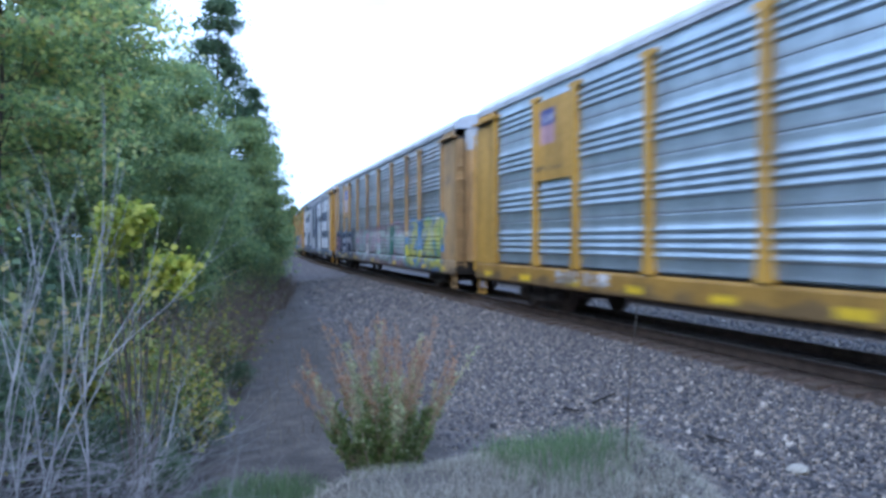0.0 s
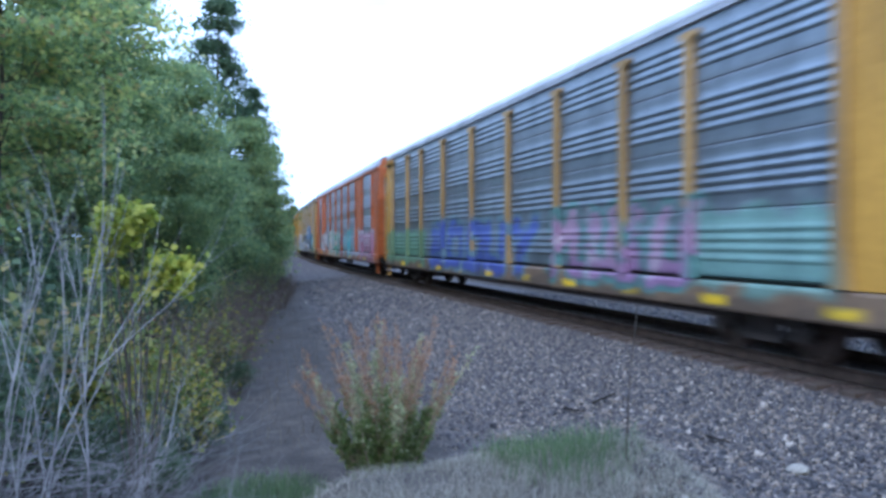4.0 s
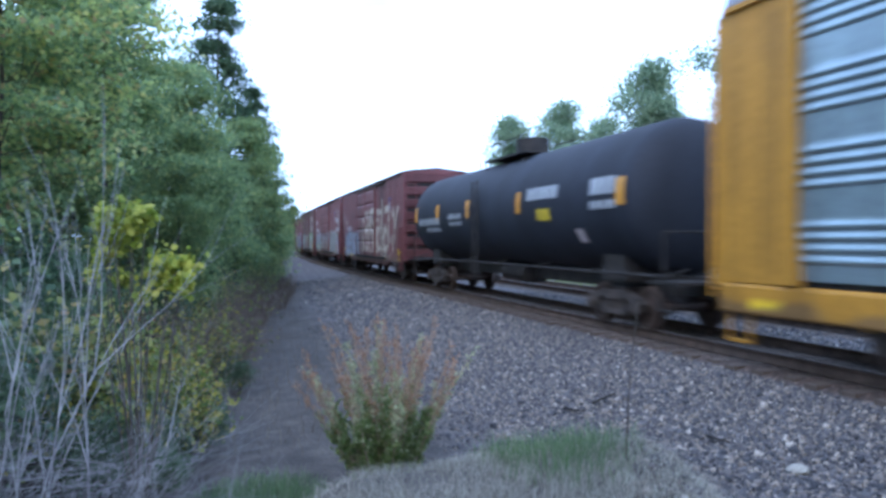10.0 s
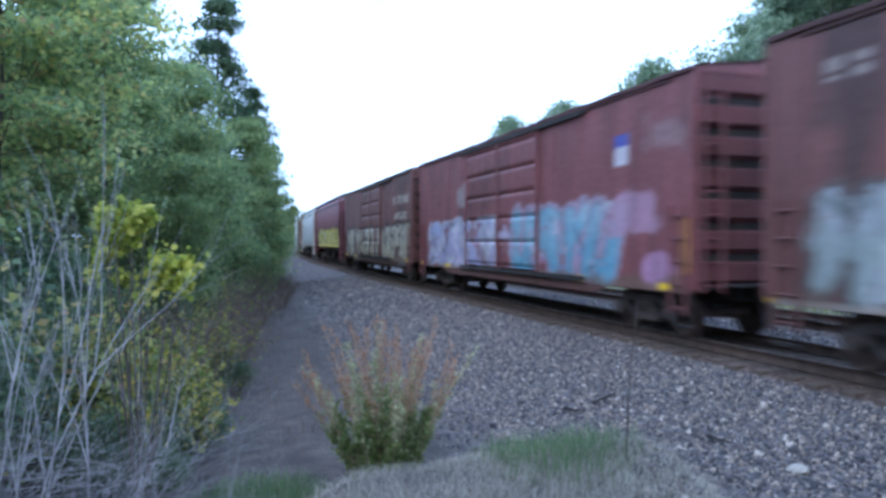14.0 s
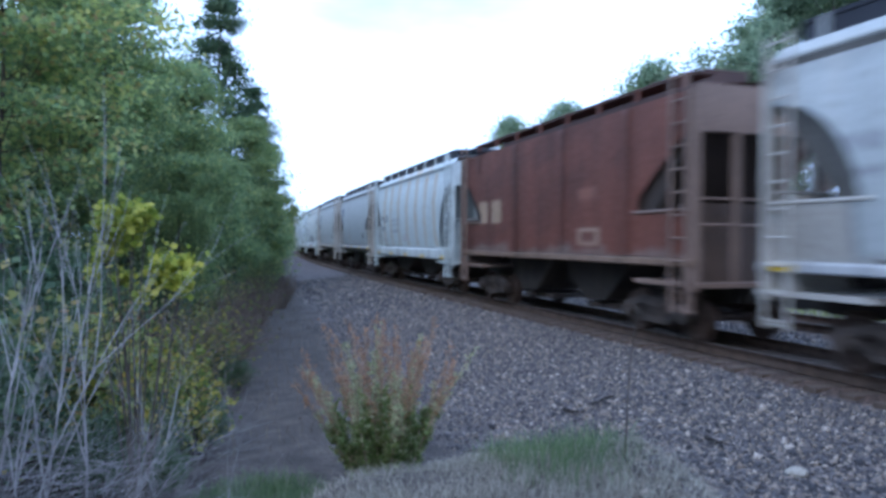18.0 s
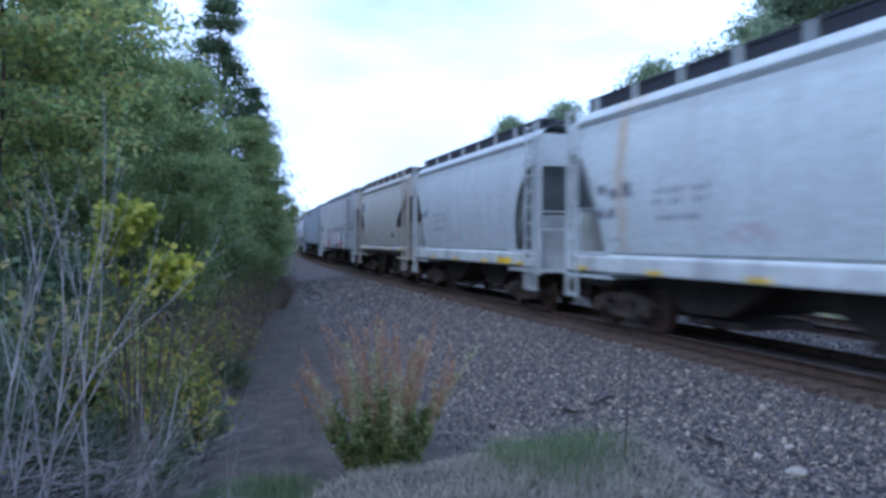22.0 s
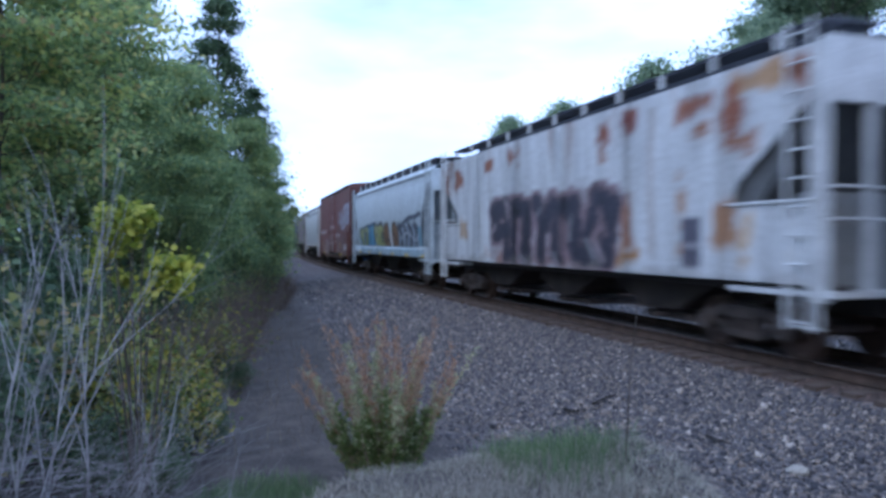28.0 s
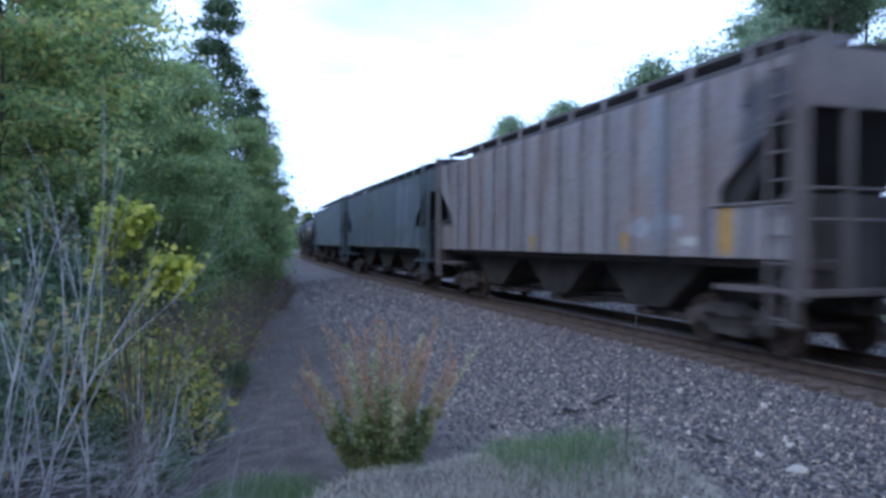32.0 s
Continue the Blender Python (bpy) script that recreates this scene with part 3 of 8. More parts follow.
def autorack(F, R, trim, zinc, roofc, ops, label, plates=(), sill=None, post_c=None, deep=0.034, seam=True, eave=None, railed=False):
    car, L = start("autorack", F, R, label, "autorack")
    sill, post_c = sill or trim, post_c or trim
    top = 5.34 if railed else 5.50
    b = BM()
    box(b, -L / 2 + 0.12, L / 2 - 0.12, -1.34, 1.34, 1.0, 5.25)
    part("deck_box", b, dark_steel, car)
    under(car, L, (L / 2 - 3.4, -L / 2 + 3.4))
    seams = [("rect", 0, L, 1.201 + (top - 1.2) / 4 * k, 1.225 + (top - 1.2) / 4 * k, BLK) for k in range(4)] if seam else []
    for d0, d1 in zip(POSTS, POSTS[1:]):
        flat = next((p for p in plates if p[0] == d0), None)
        if flat and flat[1] <= 1.2:
            side_sheet("panel", L, plain_rows(1.2, top, -1.46, d0, d1, 52), paint_steel, car, trim, ops, 0.1, "flat painted side plate")
        else:
            p = side_sheet("panel", L, rib_rows(d0, d1, deep, seam, top), paint_zinc, car, zinc, ops + seams, 0.12)
            if flat:
                side_sheet("panel", L, plain_rows(flat[1], 5.18, -1.515, d0, d1, 30), paint_steel, car, trim, ops, 0.06, "painted name plate")
    side_sheet("panel", L, plain_rows(1.2, top, -1.46, 0.2, L - 0.2, 4), paint_zinc, car, zinc, [], 2.0, "", True)
    for d0, d1 in ((0.15, 1.5), (25.5, L - 0.15)):
        # dark stripe painted down the panel for the shadow line of a groove
        side_sheet("end_panel", L, plain_rows(1.15, top, -1.48, d0, d1, 45), paint_steel, car, trim, ops + [("rect", d0 + 0.3, d0 + 0.36, 1.3, 5.1, tuple(v * 0.5 for v in trim))], 0.08)
        b = BM()
        x0, x1 = L / 2 - d1, L / 2 - d0
        if not railed:
            box(b, x0 - 0.12, x1 + 0.12, -1.64, -1.40, 5.22, 5.27)
            part("door_track", b, coat(tuple(v * 0.9 for v in trim)), car)
            # added dark strip that stands in for the thin shadow under the track
            b = BM()
            box(b, x0 + 0.25, x1 - 0.15, -1.54, -1.47, 5.15, 5.215)
            part("door_roller", b, dark_steel, car)
        else:
            b.free()
    for d in POSTS:
        x = L / 2 - d
        b = BM()
        prism(b, [(x - 0.16, 1.16), (x + 0.16, 1.16), (x + 0.085, 1.9), (x + 0.085, top - 0.34), (x + 0.23, top - 0.24), (x + 0.23, top - 0.17), (x - 0.23, top - 0.17), (x - 0.23, top - 0.24), (x - 0.085, top - 0.34), (x - 0.085, 1.9)] if not railed else [(x - 0.16, 1.16), (x + 0.16, 1.16), (x + 0.085, 1.9), (x + 0.085, top), (x - 0.085, top), (x - 0.085, 1.9)], -1.545, -1.42)
        me_post = bpy.data.meshes.new("post")
        bmesh.ops.subdivide_edges(b, edges=[e for e in b.edges if abs(e.verts[0].co.z - e.verts[1].co.z) > 0.5], cuts=30)
        b.to_mesh(me_post)
        b.free()
        co = np.empty(len(me_post.vertices) * 3)
        me_post.vertices.foreach_get("co", co)
        co = co.reshape(-1, 3)
        c4 = np.ones((len(co), 4), np.float32)
        c4[:, :3] = paint_at(L / 2 - co[:, 0], co[:, 2], post_c, ops)
        me_post.attributes.new("coat", "FLOAT_COLOR", "POINT").data.foreach_set("color", c4.ravel())
        part("post", me_post, paint_steel, car)
    refl = [("rect", d, d + 0.55, 0.78, 0.9, REF) for d in np.arange(1.2, L - 1, 2.45)]
    grimy = [("cloud", -1.0, L + 1.0, 0.4, 0.84, (0.10, 0.075, 0.055), 0.6)]
    side_sheet("side_sill", L, [(0.66, -1.40, 0, L)] + plain_rows(0.68, 1.12, -1.50, 0, L, 8) + [(1.14, -1.42, 0, L)], paint_steel, car, sill, refl[:] + ops + grimy + refl[1::2], 0.1)
    b = BM()
    box(b, -L / 2 + 0.1, L / 2 - 0.1, -1.38, 1.42, 0.70, 1.1)
    part("floor_frame", b, dark_steel, car)
    # roof: fascia, shoulder and shallow crown
    b = BM()
    box(b, -L / 2 + 0.06, L / 2 - 0.06, -1.545 if railed else -1.50, -1.40, top - 0.02, top + 0.06)
    part("eave_rail", b, coat(trim if railed else eave or tuple(v * 0.8 for v in roofc)), car)
    if railed:
        sec = [(-1.44, 5.38), (-1.51, 5.41), (-1.47, 5.60), (-1.38, 5.80), (-1.24, 5.94), (-0.9, 6.03), (0, 6.08), (0.9, 6.03), (1.24, 5.94), (1.47, 5.60), (1.51, 5.41), (1.44, 5.38)]
    else:
        sec = [(-1.44, 5.53), (-1.50, 5.56), (-1.45, 5.70), (-1.30, 5.87), (-0.95, 6.00), (0, 6.06), (0.95, 6.00), (1.30, 5.87), (1.45, 5.70), (1.50, 5.56), (1.44, 5.53)]
    v = [(L / 2 - 0.05 - (L - 0.1) * i / 18, y, z) for i in range(19) for y, z in sec]
    k = len(sec)
    f = [(i * k + j, i * k + j + 1, (i + 1) * k + j + 1, (i + 1) * k + j) for i in range(18) for j in range(k - 1)]
    part("roof", raw_mesh("roof", v, f), coat(roofc, 0.45), car)
    for x, turn in ((L / 2 - 0.07, 1), (-L / 2 + 0.07, -1)):
        b = BM()
        vs = [b.verts.new((x, y, z)) for y, z in sec]
        ws = [b.verts.new((x - 0.1 * turn, y, z)) for y, z in sec]
        b.faces.new(vs)
        b.faces.new(ws[::-1])
        part("roof_end", b, coat(roofc, 0.45), car)
    for turn in (1, -1):
        (flat_doors if railed else drum_doors)(car, L, turn, trim, roofc)
    steps(car, L, 1.42, coat(trim), 0.75)
    return car


ZINC, ZINC2, ZINC3 = (0.37, 0.45, 0.49), (0.23, 0.26, 0.28), (0.25, 0.30, 0.34)
SHIELD = [("rect", 21.9, 22.6, 4.1, 4.94, (0.5, 0.28, 0.3)), ("rect", 21.9, 22.6, 4.55, 4.94, (0.06, 0.08, 0.25)), ("bars", 21.98, 22.52, 4.66, 4.82, 5, (0.5, 0.5, 0.6)), ("bars", 21.5, 23.0, 3.50, 3.62, 12, (0.1, 0.08, 0.05))]
autorack(-6.9, 20.1, (0.50, 0.27, 0.045), ZINC, (0.52, 0.55, 0.60), SHIELD + [("bars", 19.5, 20.6, 0.84, 1.08, 6, WHT), ("bars", 20.8, 21.9, 0.84, 1.08, 5, WHT)],
         "yellow autorack with galvanised ribbed sides and a shield", [(20.95, 3.25)], (0.34, 0.18, 0.03), deep=0.05)
autorack(22.0, 48.9, (0.44, 0.27, 0.12), ZINC2, (0.42, 0.45, 0.49), [("rust", (0.16, 0.12, 0.10), 0.6, 1.1, 0.1, 3), ("rect", 21.4, 22.5, 3.55, 4.9, (0.55, 0.36, 0.36)), *[("rect", 21.45 + 0.21 * q, 21.55 + 0.21 * q, 3.62, 4.4, (0.62, 0.60, 0.62)) for q in range(5)], ("rect", 21.4, 22.5, 4.35, 4.9, (0.08, 0.14, 0.45)), ("bars", 21.5, 22.4, 4.5, 4.75, 5, WHT), ("cloud", 19.6, 26.2, 0.7, 2.4, (0.025, 0.045, 0.09), 1.0), *[("ell", d, z, 0.2, 0.22, (0.52, 0.30, 0.36)) for d in (25.4, 24.9) for z in (1.38, 1.8)], *[("ell", d, z, 0.09, 0.1, (0.03, 0.05, 0.1)) for d in (25.4, 24.9) for z in (1.38, 1.8)], ("line", [(23.6, 1.85), (22.9, 1.8), (23.2, 1.5), (22.8, 1.3), (23.5, 1.15)], 0.13, (0.50, 0.52, 0.58)), ("line", [(22.3, 1.9), (21.5, 1.8)], 0.13, (0.50, 0.52, 0.58)), ("line", [(21.9, 1.8), (22.0, 1.0)], 0.13, (0.48, 0.42, 0.50))] + [
    ("line", [(25.6, 2.4), (24.0, 2.2), (22.4, 2.4), (20.5, 2.25)], 0.05, (0.20, 0.34, 0.5)), ("line", [(20.9, 1.9), (20.3, 1.4), (20.8, 1.0)], 0.14, (0.50, 0.50, 0.56)), ("line", [(26.0, 1.05), (24.2, 0.85), (22.0, 0.9)], 0.05, (0.42, 0.40, 0.45)), ("rect", 24.8, 25.2, 0.86, 1.05, REF), ("rect", 22.0, 22.5, 0.84, 1.04, REF), ("cloud", 6.9, 18.9, 0.75, 2.3, (0.33, 0.24, 0.30), 0.9), ("tag", 12.6, 18.8, 0.95, 2.35, 5, (0.38, 0.48, 0.44), (0.50, 0.42, 0.48), (0.30, 0.22, 0.28), 5), ("tag", 6.9, 12.5, 0.85, 2.45, 4, (0.33, 0.52, 0.46), (0.55, 0.62, 0.60), (0.36, 0.22, 0.30), 6)] + [
    ("line", [(9.6, 1.0), (9.4, 2.2)], 0.28, (0.04, 0.16, 0.13)), ("tag", 1.6, 6.8, 0.8, 2.6, 3, (0.60, 0.55, 0.08), (0.58, 0.58, 0.20), (0.10, 0.28, 0.55), 8), ("wild", 1.6, 6.8, 0.8, 2.6, 46, [(0.50, 0.47, 0.10), (0.46, 0.48, 0.26), (0.05, 0.20, 0.44), (0.20, 0.34, 0.12), (0.52, 0.50, 0.40)], 9), ("wild", 7.0, 18.6, 0.8, 2.3, 70, [(0.30, 0.44, 0.38), (0.40, 0.26, 0.34), (0.44, 0.46, 0.46), (0.20, 0.30, 0.30), (0.36, 0.38, 0.46)], 10)],
    "dull grey autorack with tan posts and coloured graffiti", [(20.95, 3.25)], (0.36, 0.24, 0.13), deep=0.024)
INK, SILV = (0.08, 0.11, 0.16), (0.46, 0.50, 0.55)
autorack(50.5, 77.2, (0.56, 0.29, 0.045), (0.33, 0.38, 0.43), (0.55, 0.59, 0.64), [("rect", 1.6, 26.2, 0.6, 5.15, INK), ("rect", 22.55, 25.9, 1.35, 4.85, SILV), ("rect", 22.6, 24.8, 3.65, 4.15, INK), ("rect", 23.3, 25.9, 2.2, 2.75, INK), ("rect", 18.0, 22.0, 1.4, 4.8, SILV), ("rect", 18.6, 20.9, 3.65, 4.25, INK), ("rect", 18.6, 21.0, 1.1, 2.65, INK), ("rect", 19.6, 20.3, 1.0, 1.6, SILV), ("line", [(17.3, 4.7), (17.1, 2.3), (15.9, 1.5), (14.3, 1.6), (13.2, 2.4), (13.2, 4.9)], 0.52, SILV), ("rect", 14.25, 15.0, 2.9, 5.15, ZINC), ("rect", 13.6, 14.0, 2.5, 5.1, INK), ("rect", 8.4, 12.3, 3.85, 4.95, SILV), ("rect", 10.6, 11.4, 0.9, 4.5, SILV), ("rect", 9.2, 9.9, 0.7, 3.4, SILV), ("rect", 8.1, 8.5, 1.0, 3.4, SILV), ("rect", 9.0, 9.3, 0.7, 3.0, INK), ("line", [(9.0, 3.3), (8.7, 0.7)], 0.14, SILV)] + [
    ("rect", 3.1, 7.5, 1.25, 4.95, SILV), ("rect", 3.0, 6.6, 3.35, 4.05, INK), ("rect", 3.0, 6.7, 2.05, 2.6, INK), ("line", [(2.6, 4.7), (3.6, 3.0), (2.2, 2.8)], 0.32, SILV), ("rect", 1.55, 2.0, 1.0, 4.9, SILV), ("ell", 2.4, 1.5, 0.8, 0.5, INK)],
    "autorack covered in huge silver and slate letters", [], (0.14, 0.17, 0.22), (0.42, 0.42, 0.44), deep=0.014, eave=(0.30, 0.32, 0.35))
autorack(79.0, 105.7, (0.54, 0.28, 0.045), (0.21, 0.25, 0.28), (0.45, 0.48, 0.53), [
    ("cloud", 20.5, 26.5, 0.9, 2.2, (0.12, 0.32, 0.18), 0.8), ("tag", 10.8, 19.8, 0.8, 2.4, 5, (0.07, 0.11, 0.42), (0.10, 0.16, 0.5), (0.18, 0.3, 0.36), 12),
    ("tag", 4.6, 10.4, 0.95, 2.45, 4, (0.36, 0.2, 0.36), (0.46, 0.3, 0.4), (0.12, 0.3, 0.28), 13), ("cloud", 1.6, 4.4, 1.0, 2.3, (0.2, 0.42, 0.36), 0.8)],
    "dark grey autorack with yellow ends and blue graffiti", [], (0.2, 0.13, 0.08), (0.40, 0.24, 0.09), deep=0.026)
ORG = (0.46, 0.115, 0.03)
autorack(107.5, 134.4, ORG, ZINC3, (0.38, 0.41, 0.47), [("tag", 20.9, 22.9, 1.0, 2.3, 2, (0.62, 0.62, 0.64), (0.66, 0.64, 0.64), (0.4, 0.3, 0.3), 21), ("script", 12.7, 19.6, 0.75, 2.5, 5, (0.70, 0.76, 0.74), 0.27, 22), ("script", 12.7, 19.6, 0.75, 2.5, 5, (0.02, 0.27, 0.15), 0.13, 22), ("ell", 13.9, 1.5, 0.75, 0.85, (0.56, 0.62, 0.60)), ("ell", 13.9, 1.5, 0.55, 0.65, (0.02, 0.22, 0.12)), ("ell", 13.9, 1.5, 0.28, 0.34, (0.40, 0.52, 0.48)), ("rect", 13.5, 14.3, 1.46, 1.56, (0.02, 0.2, 0.12)), ("cloud", 12.2, 13.2, 0.7, 2.1, (0.36, 0.08, 0.14), 0.8), ("cloud", 6.9, 12.0, 0.9, 2.2, (0.18, 0.46, 0.44), 0.4)] + [
    ("cloud", 8.4, 9.4, 0.8, 2.6, (0.06, 0.36, 0.44), 0.6), ("script", 6.8, 12.2, 0.7, 2.5, 4, (0.36, 0.62, 0.58), 0.26, 23), ("script", 6.8, 12.2, 0.7, 2.5, 4, (0.06, 0.46, 0.54), 0.12, 23), ("cloud", 6.8, 8.6, 1.0, 2.3, (0.50, 0.48, 0.55), 0.8), ("line", [(5.9, 2.4), (5.6, 1.2), (6.4, 0.95)], 0.16, (0.6, 0.6, 0.64)), ("tag", 1.4, 5.6, 0.6, 2.25, 4, (0.45, 0.07, 0.14), (0.55, 0.3, 0.42), (0.56, 0.52, 0.60), 25), ("rect", 7.0, 8.3, 3.5, 3.62, ORG)],
    "orange autorack with ribbed grey screens and graffiti", [(4.6, 1.2), (20.95, 1.2)], deep=0.034, seam=False, railed=True)
autorack(136.0, 162.7, (0.45, 0.27, 0.09), (0.25, 0.32, 0.38), (0.72, 0.75, 0.80), [("poly", [(25.7, 1.3), (25.3, 2.2), (24.8, 2.6), (24.1, 2.2), (24.0, 0.8), (25.5, 0.85)], (0.36, 0.40, 0.46)), ("poly", [(24.0, 0.8), (23.9, 2.2), (23.2, 2.65), (22.4, 2.3), (22.1, 0.8)], (0.40, 0.44, 0.50)), ("poly", [(22.1, 0.8), (22.0, 2.2), (21.3, 2.6), (20.7, 2.3), (20.5, 0.8)], (0.38, 0.42, 0.48)), ("poly", [(20.4, 0.8), (20.3, 2.1), (19.9, 2.5), (19.2, 2.6), (18.5, 2.1), (18.3, 0.8)], (0.40, 0.44, 0.50)), ("line", [(25.7, 1.3), (25.3, 2.2), (24.8, 2.6), (24.2, 2.3), (24.05, 1.4)], 0.12, (0.62, 0.66, 0.72))] + [
    ("line", [(23.95, 1.3), (23.8, 2.2), (23.2, 2.62), (22.5, 2.3), (22.15, 1.0)], 0.12, (0.62, 0.66, 0.72)), ("line", [(22.1, 1.4), (21.9, 2.3), (21.3, 2.58), (20.8, 2.3), (20.6, 1.1)], 0.12, (0.62, 0.66, 0.72)), ("line", [(20.3, 1.6), (20.2, 2.3), (19.4, 2.58), (18.7, 2.3), (18.4, 1.6), (18.35, 0.9)], 0.14, (0.62, 0.66, 0.72)), ("line", [(20.3, 2.6), (20.0, 2.85), (19.7, 2.75)], 0.07, (0.6, 0.62, 0.66)), ("line", [(25.3, 1.75), (24.3, 1.75)], 0.05, BLK), ("line", [(23.6, 2.45), (23.0, 2.5)], 0.05, BLK), ("line", [(21.6, 2.45), (21.2, 2.5)], 0.05, BLK), ("line", [(20.0, 2.3), (19.8, 2.0)], 0.06, BLK)] + [
    ("line", [(23.9, 0.9), (22.2, 0.85)], 0.10, (0.55, 0.58, 0.62)), ("ell", 19.95, 1.65, 0.2, 0.22, (0.36, 0.04, 0.03)), ("ell", 21.65, 1.35, 0.16, 0.16, (0.32, 0.04, 0.04)), ("ell", 23.2, 1.75, 0.2, 0.14, (0.34, 0.05, 0.04)), ("ell", 25.5, 1.95, 0.12, 0.14, (0.36, 0.05, 0.04)), ("ell", 23.3, 1.35, 0.14, 0.14, (0.30, 0.04, 0.04)), ("cloud", 12.4, 18.2, 0.75, 2.15, (0.50, 0.53, 0.57), 0.85), ("cloud", 17.6, 18.2, 0.9, 1.9, (0.50, 0.42, 0.06), 0.9), ("tag", 12.5, 18.0, 0.8, 2.35, 5, (0.03, 0.035, 0.05), (0.06, 0.08, 0.12), (0.56, 0.60, 0.66), 32)] + [
    ("cloud", 13.0, 13.6, 1.4, 2.1, (0.5, 0.45, 0.1), 0.85), ("line", [(18.0, 2.2), (17.2, 2.35), (16.4, 2.3)], 0.06, (0.10, 0.28, 0.5)), ("line", [(20.3, 3.75), (19.4, 3.95), (18.4, 3.85)], 0.10, (0.55, 0.58, 0.62)), ("line", [(20.3, 3.5), (19.3, 3.55), (18.3, 3.6)], 0.12, (0.52, 0.55, 0.6)), ("line", [(19.6, 3.75), (18.8, 3.72)], 0.05, BLK), ("cloud", 6.2, 12.0, 0.75, 3.15, (0.05, 0.22, 0.48), 0.95), ("poly", [(11.9, 0.8), (11.7, 1.7), (10.5, 2.0), (9.0, 2.0), (7.6, 1.9), (6.4, 2.1), (6.3, 0.8)], (0.035, 0.045, 0.09))] + [
    ("line", [(11.9, 1.4), (11.8, 2.6), (11.2, 2.95), (10.6, 2.5), (10.9, 1.6)], 0.16, (0.56, 0.62, 0.70)), ("line", [(10.2, 3.1), (10.0, 2.4), (10.5, 1.7), (10.0, 1.1)], 0.14, (0.56, 0.62, 0.70)), ("line", [(9.4, 2.6), (8.8, 2.0), (9.3, 1.3), (8.6, 0.9)], 0.20, (0.56, 0.62, 0.70)), ("line", [(8.3, 3.3), (8.2, 2.3), (8.8, 1.7)], 0.18, (0.58, 0.64, 0.72)), ("line", [(7.6, 2.7), (7.2, 1.7), (7.8, 1.0)], 0.14, (0.54, 0.60, 0.68)), ("line", [(11.5, 1.2), (10.2, 1.35), (9.0, 1.3), (7.6, 1.4)], 0.09, (0.50, 0.56, 0.64))] + [
    ("line", [(11.8, 2.95), (10.6, 3.1), (9.0, 3.15), (8.1, 3.35), (7.0, 3.1)], 0.09, (0.56, 0.62, 0.70)), ("cloud", 9.2, 9.7, 0.75, 1.1, (0.52, 0.44, 0.30), 0.9), ("tag", 1.7, 6.0, 0.9, 2.4, 3, (0.03, 0.24, 0.12), (0.30, 0.52, 0.62), (0.10, 0.2, 0.2), 35), ("ell", 1.9, 1.6, 0.4, 0.75, (0.28, 0.50, 0.60)), ("bars", 0.3, 1.2, 1.9, 2.1, 5, (0.5, 0.4, 0.02))],
    "autorack with tan ends and blue wildstyle graffiti", [], (0.38, 0.27, 0.14), deep=0.024)
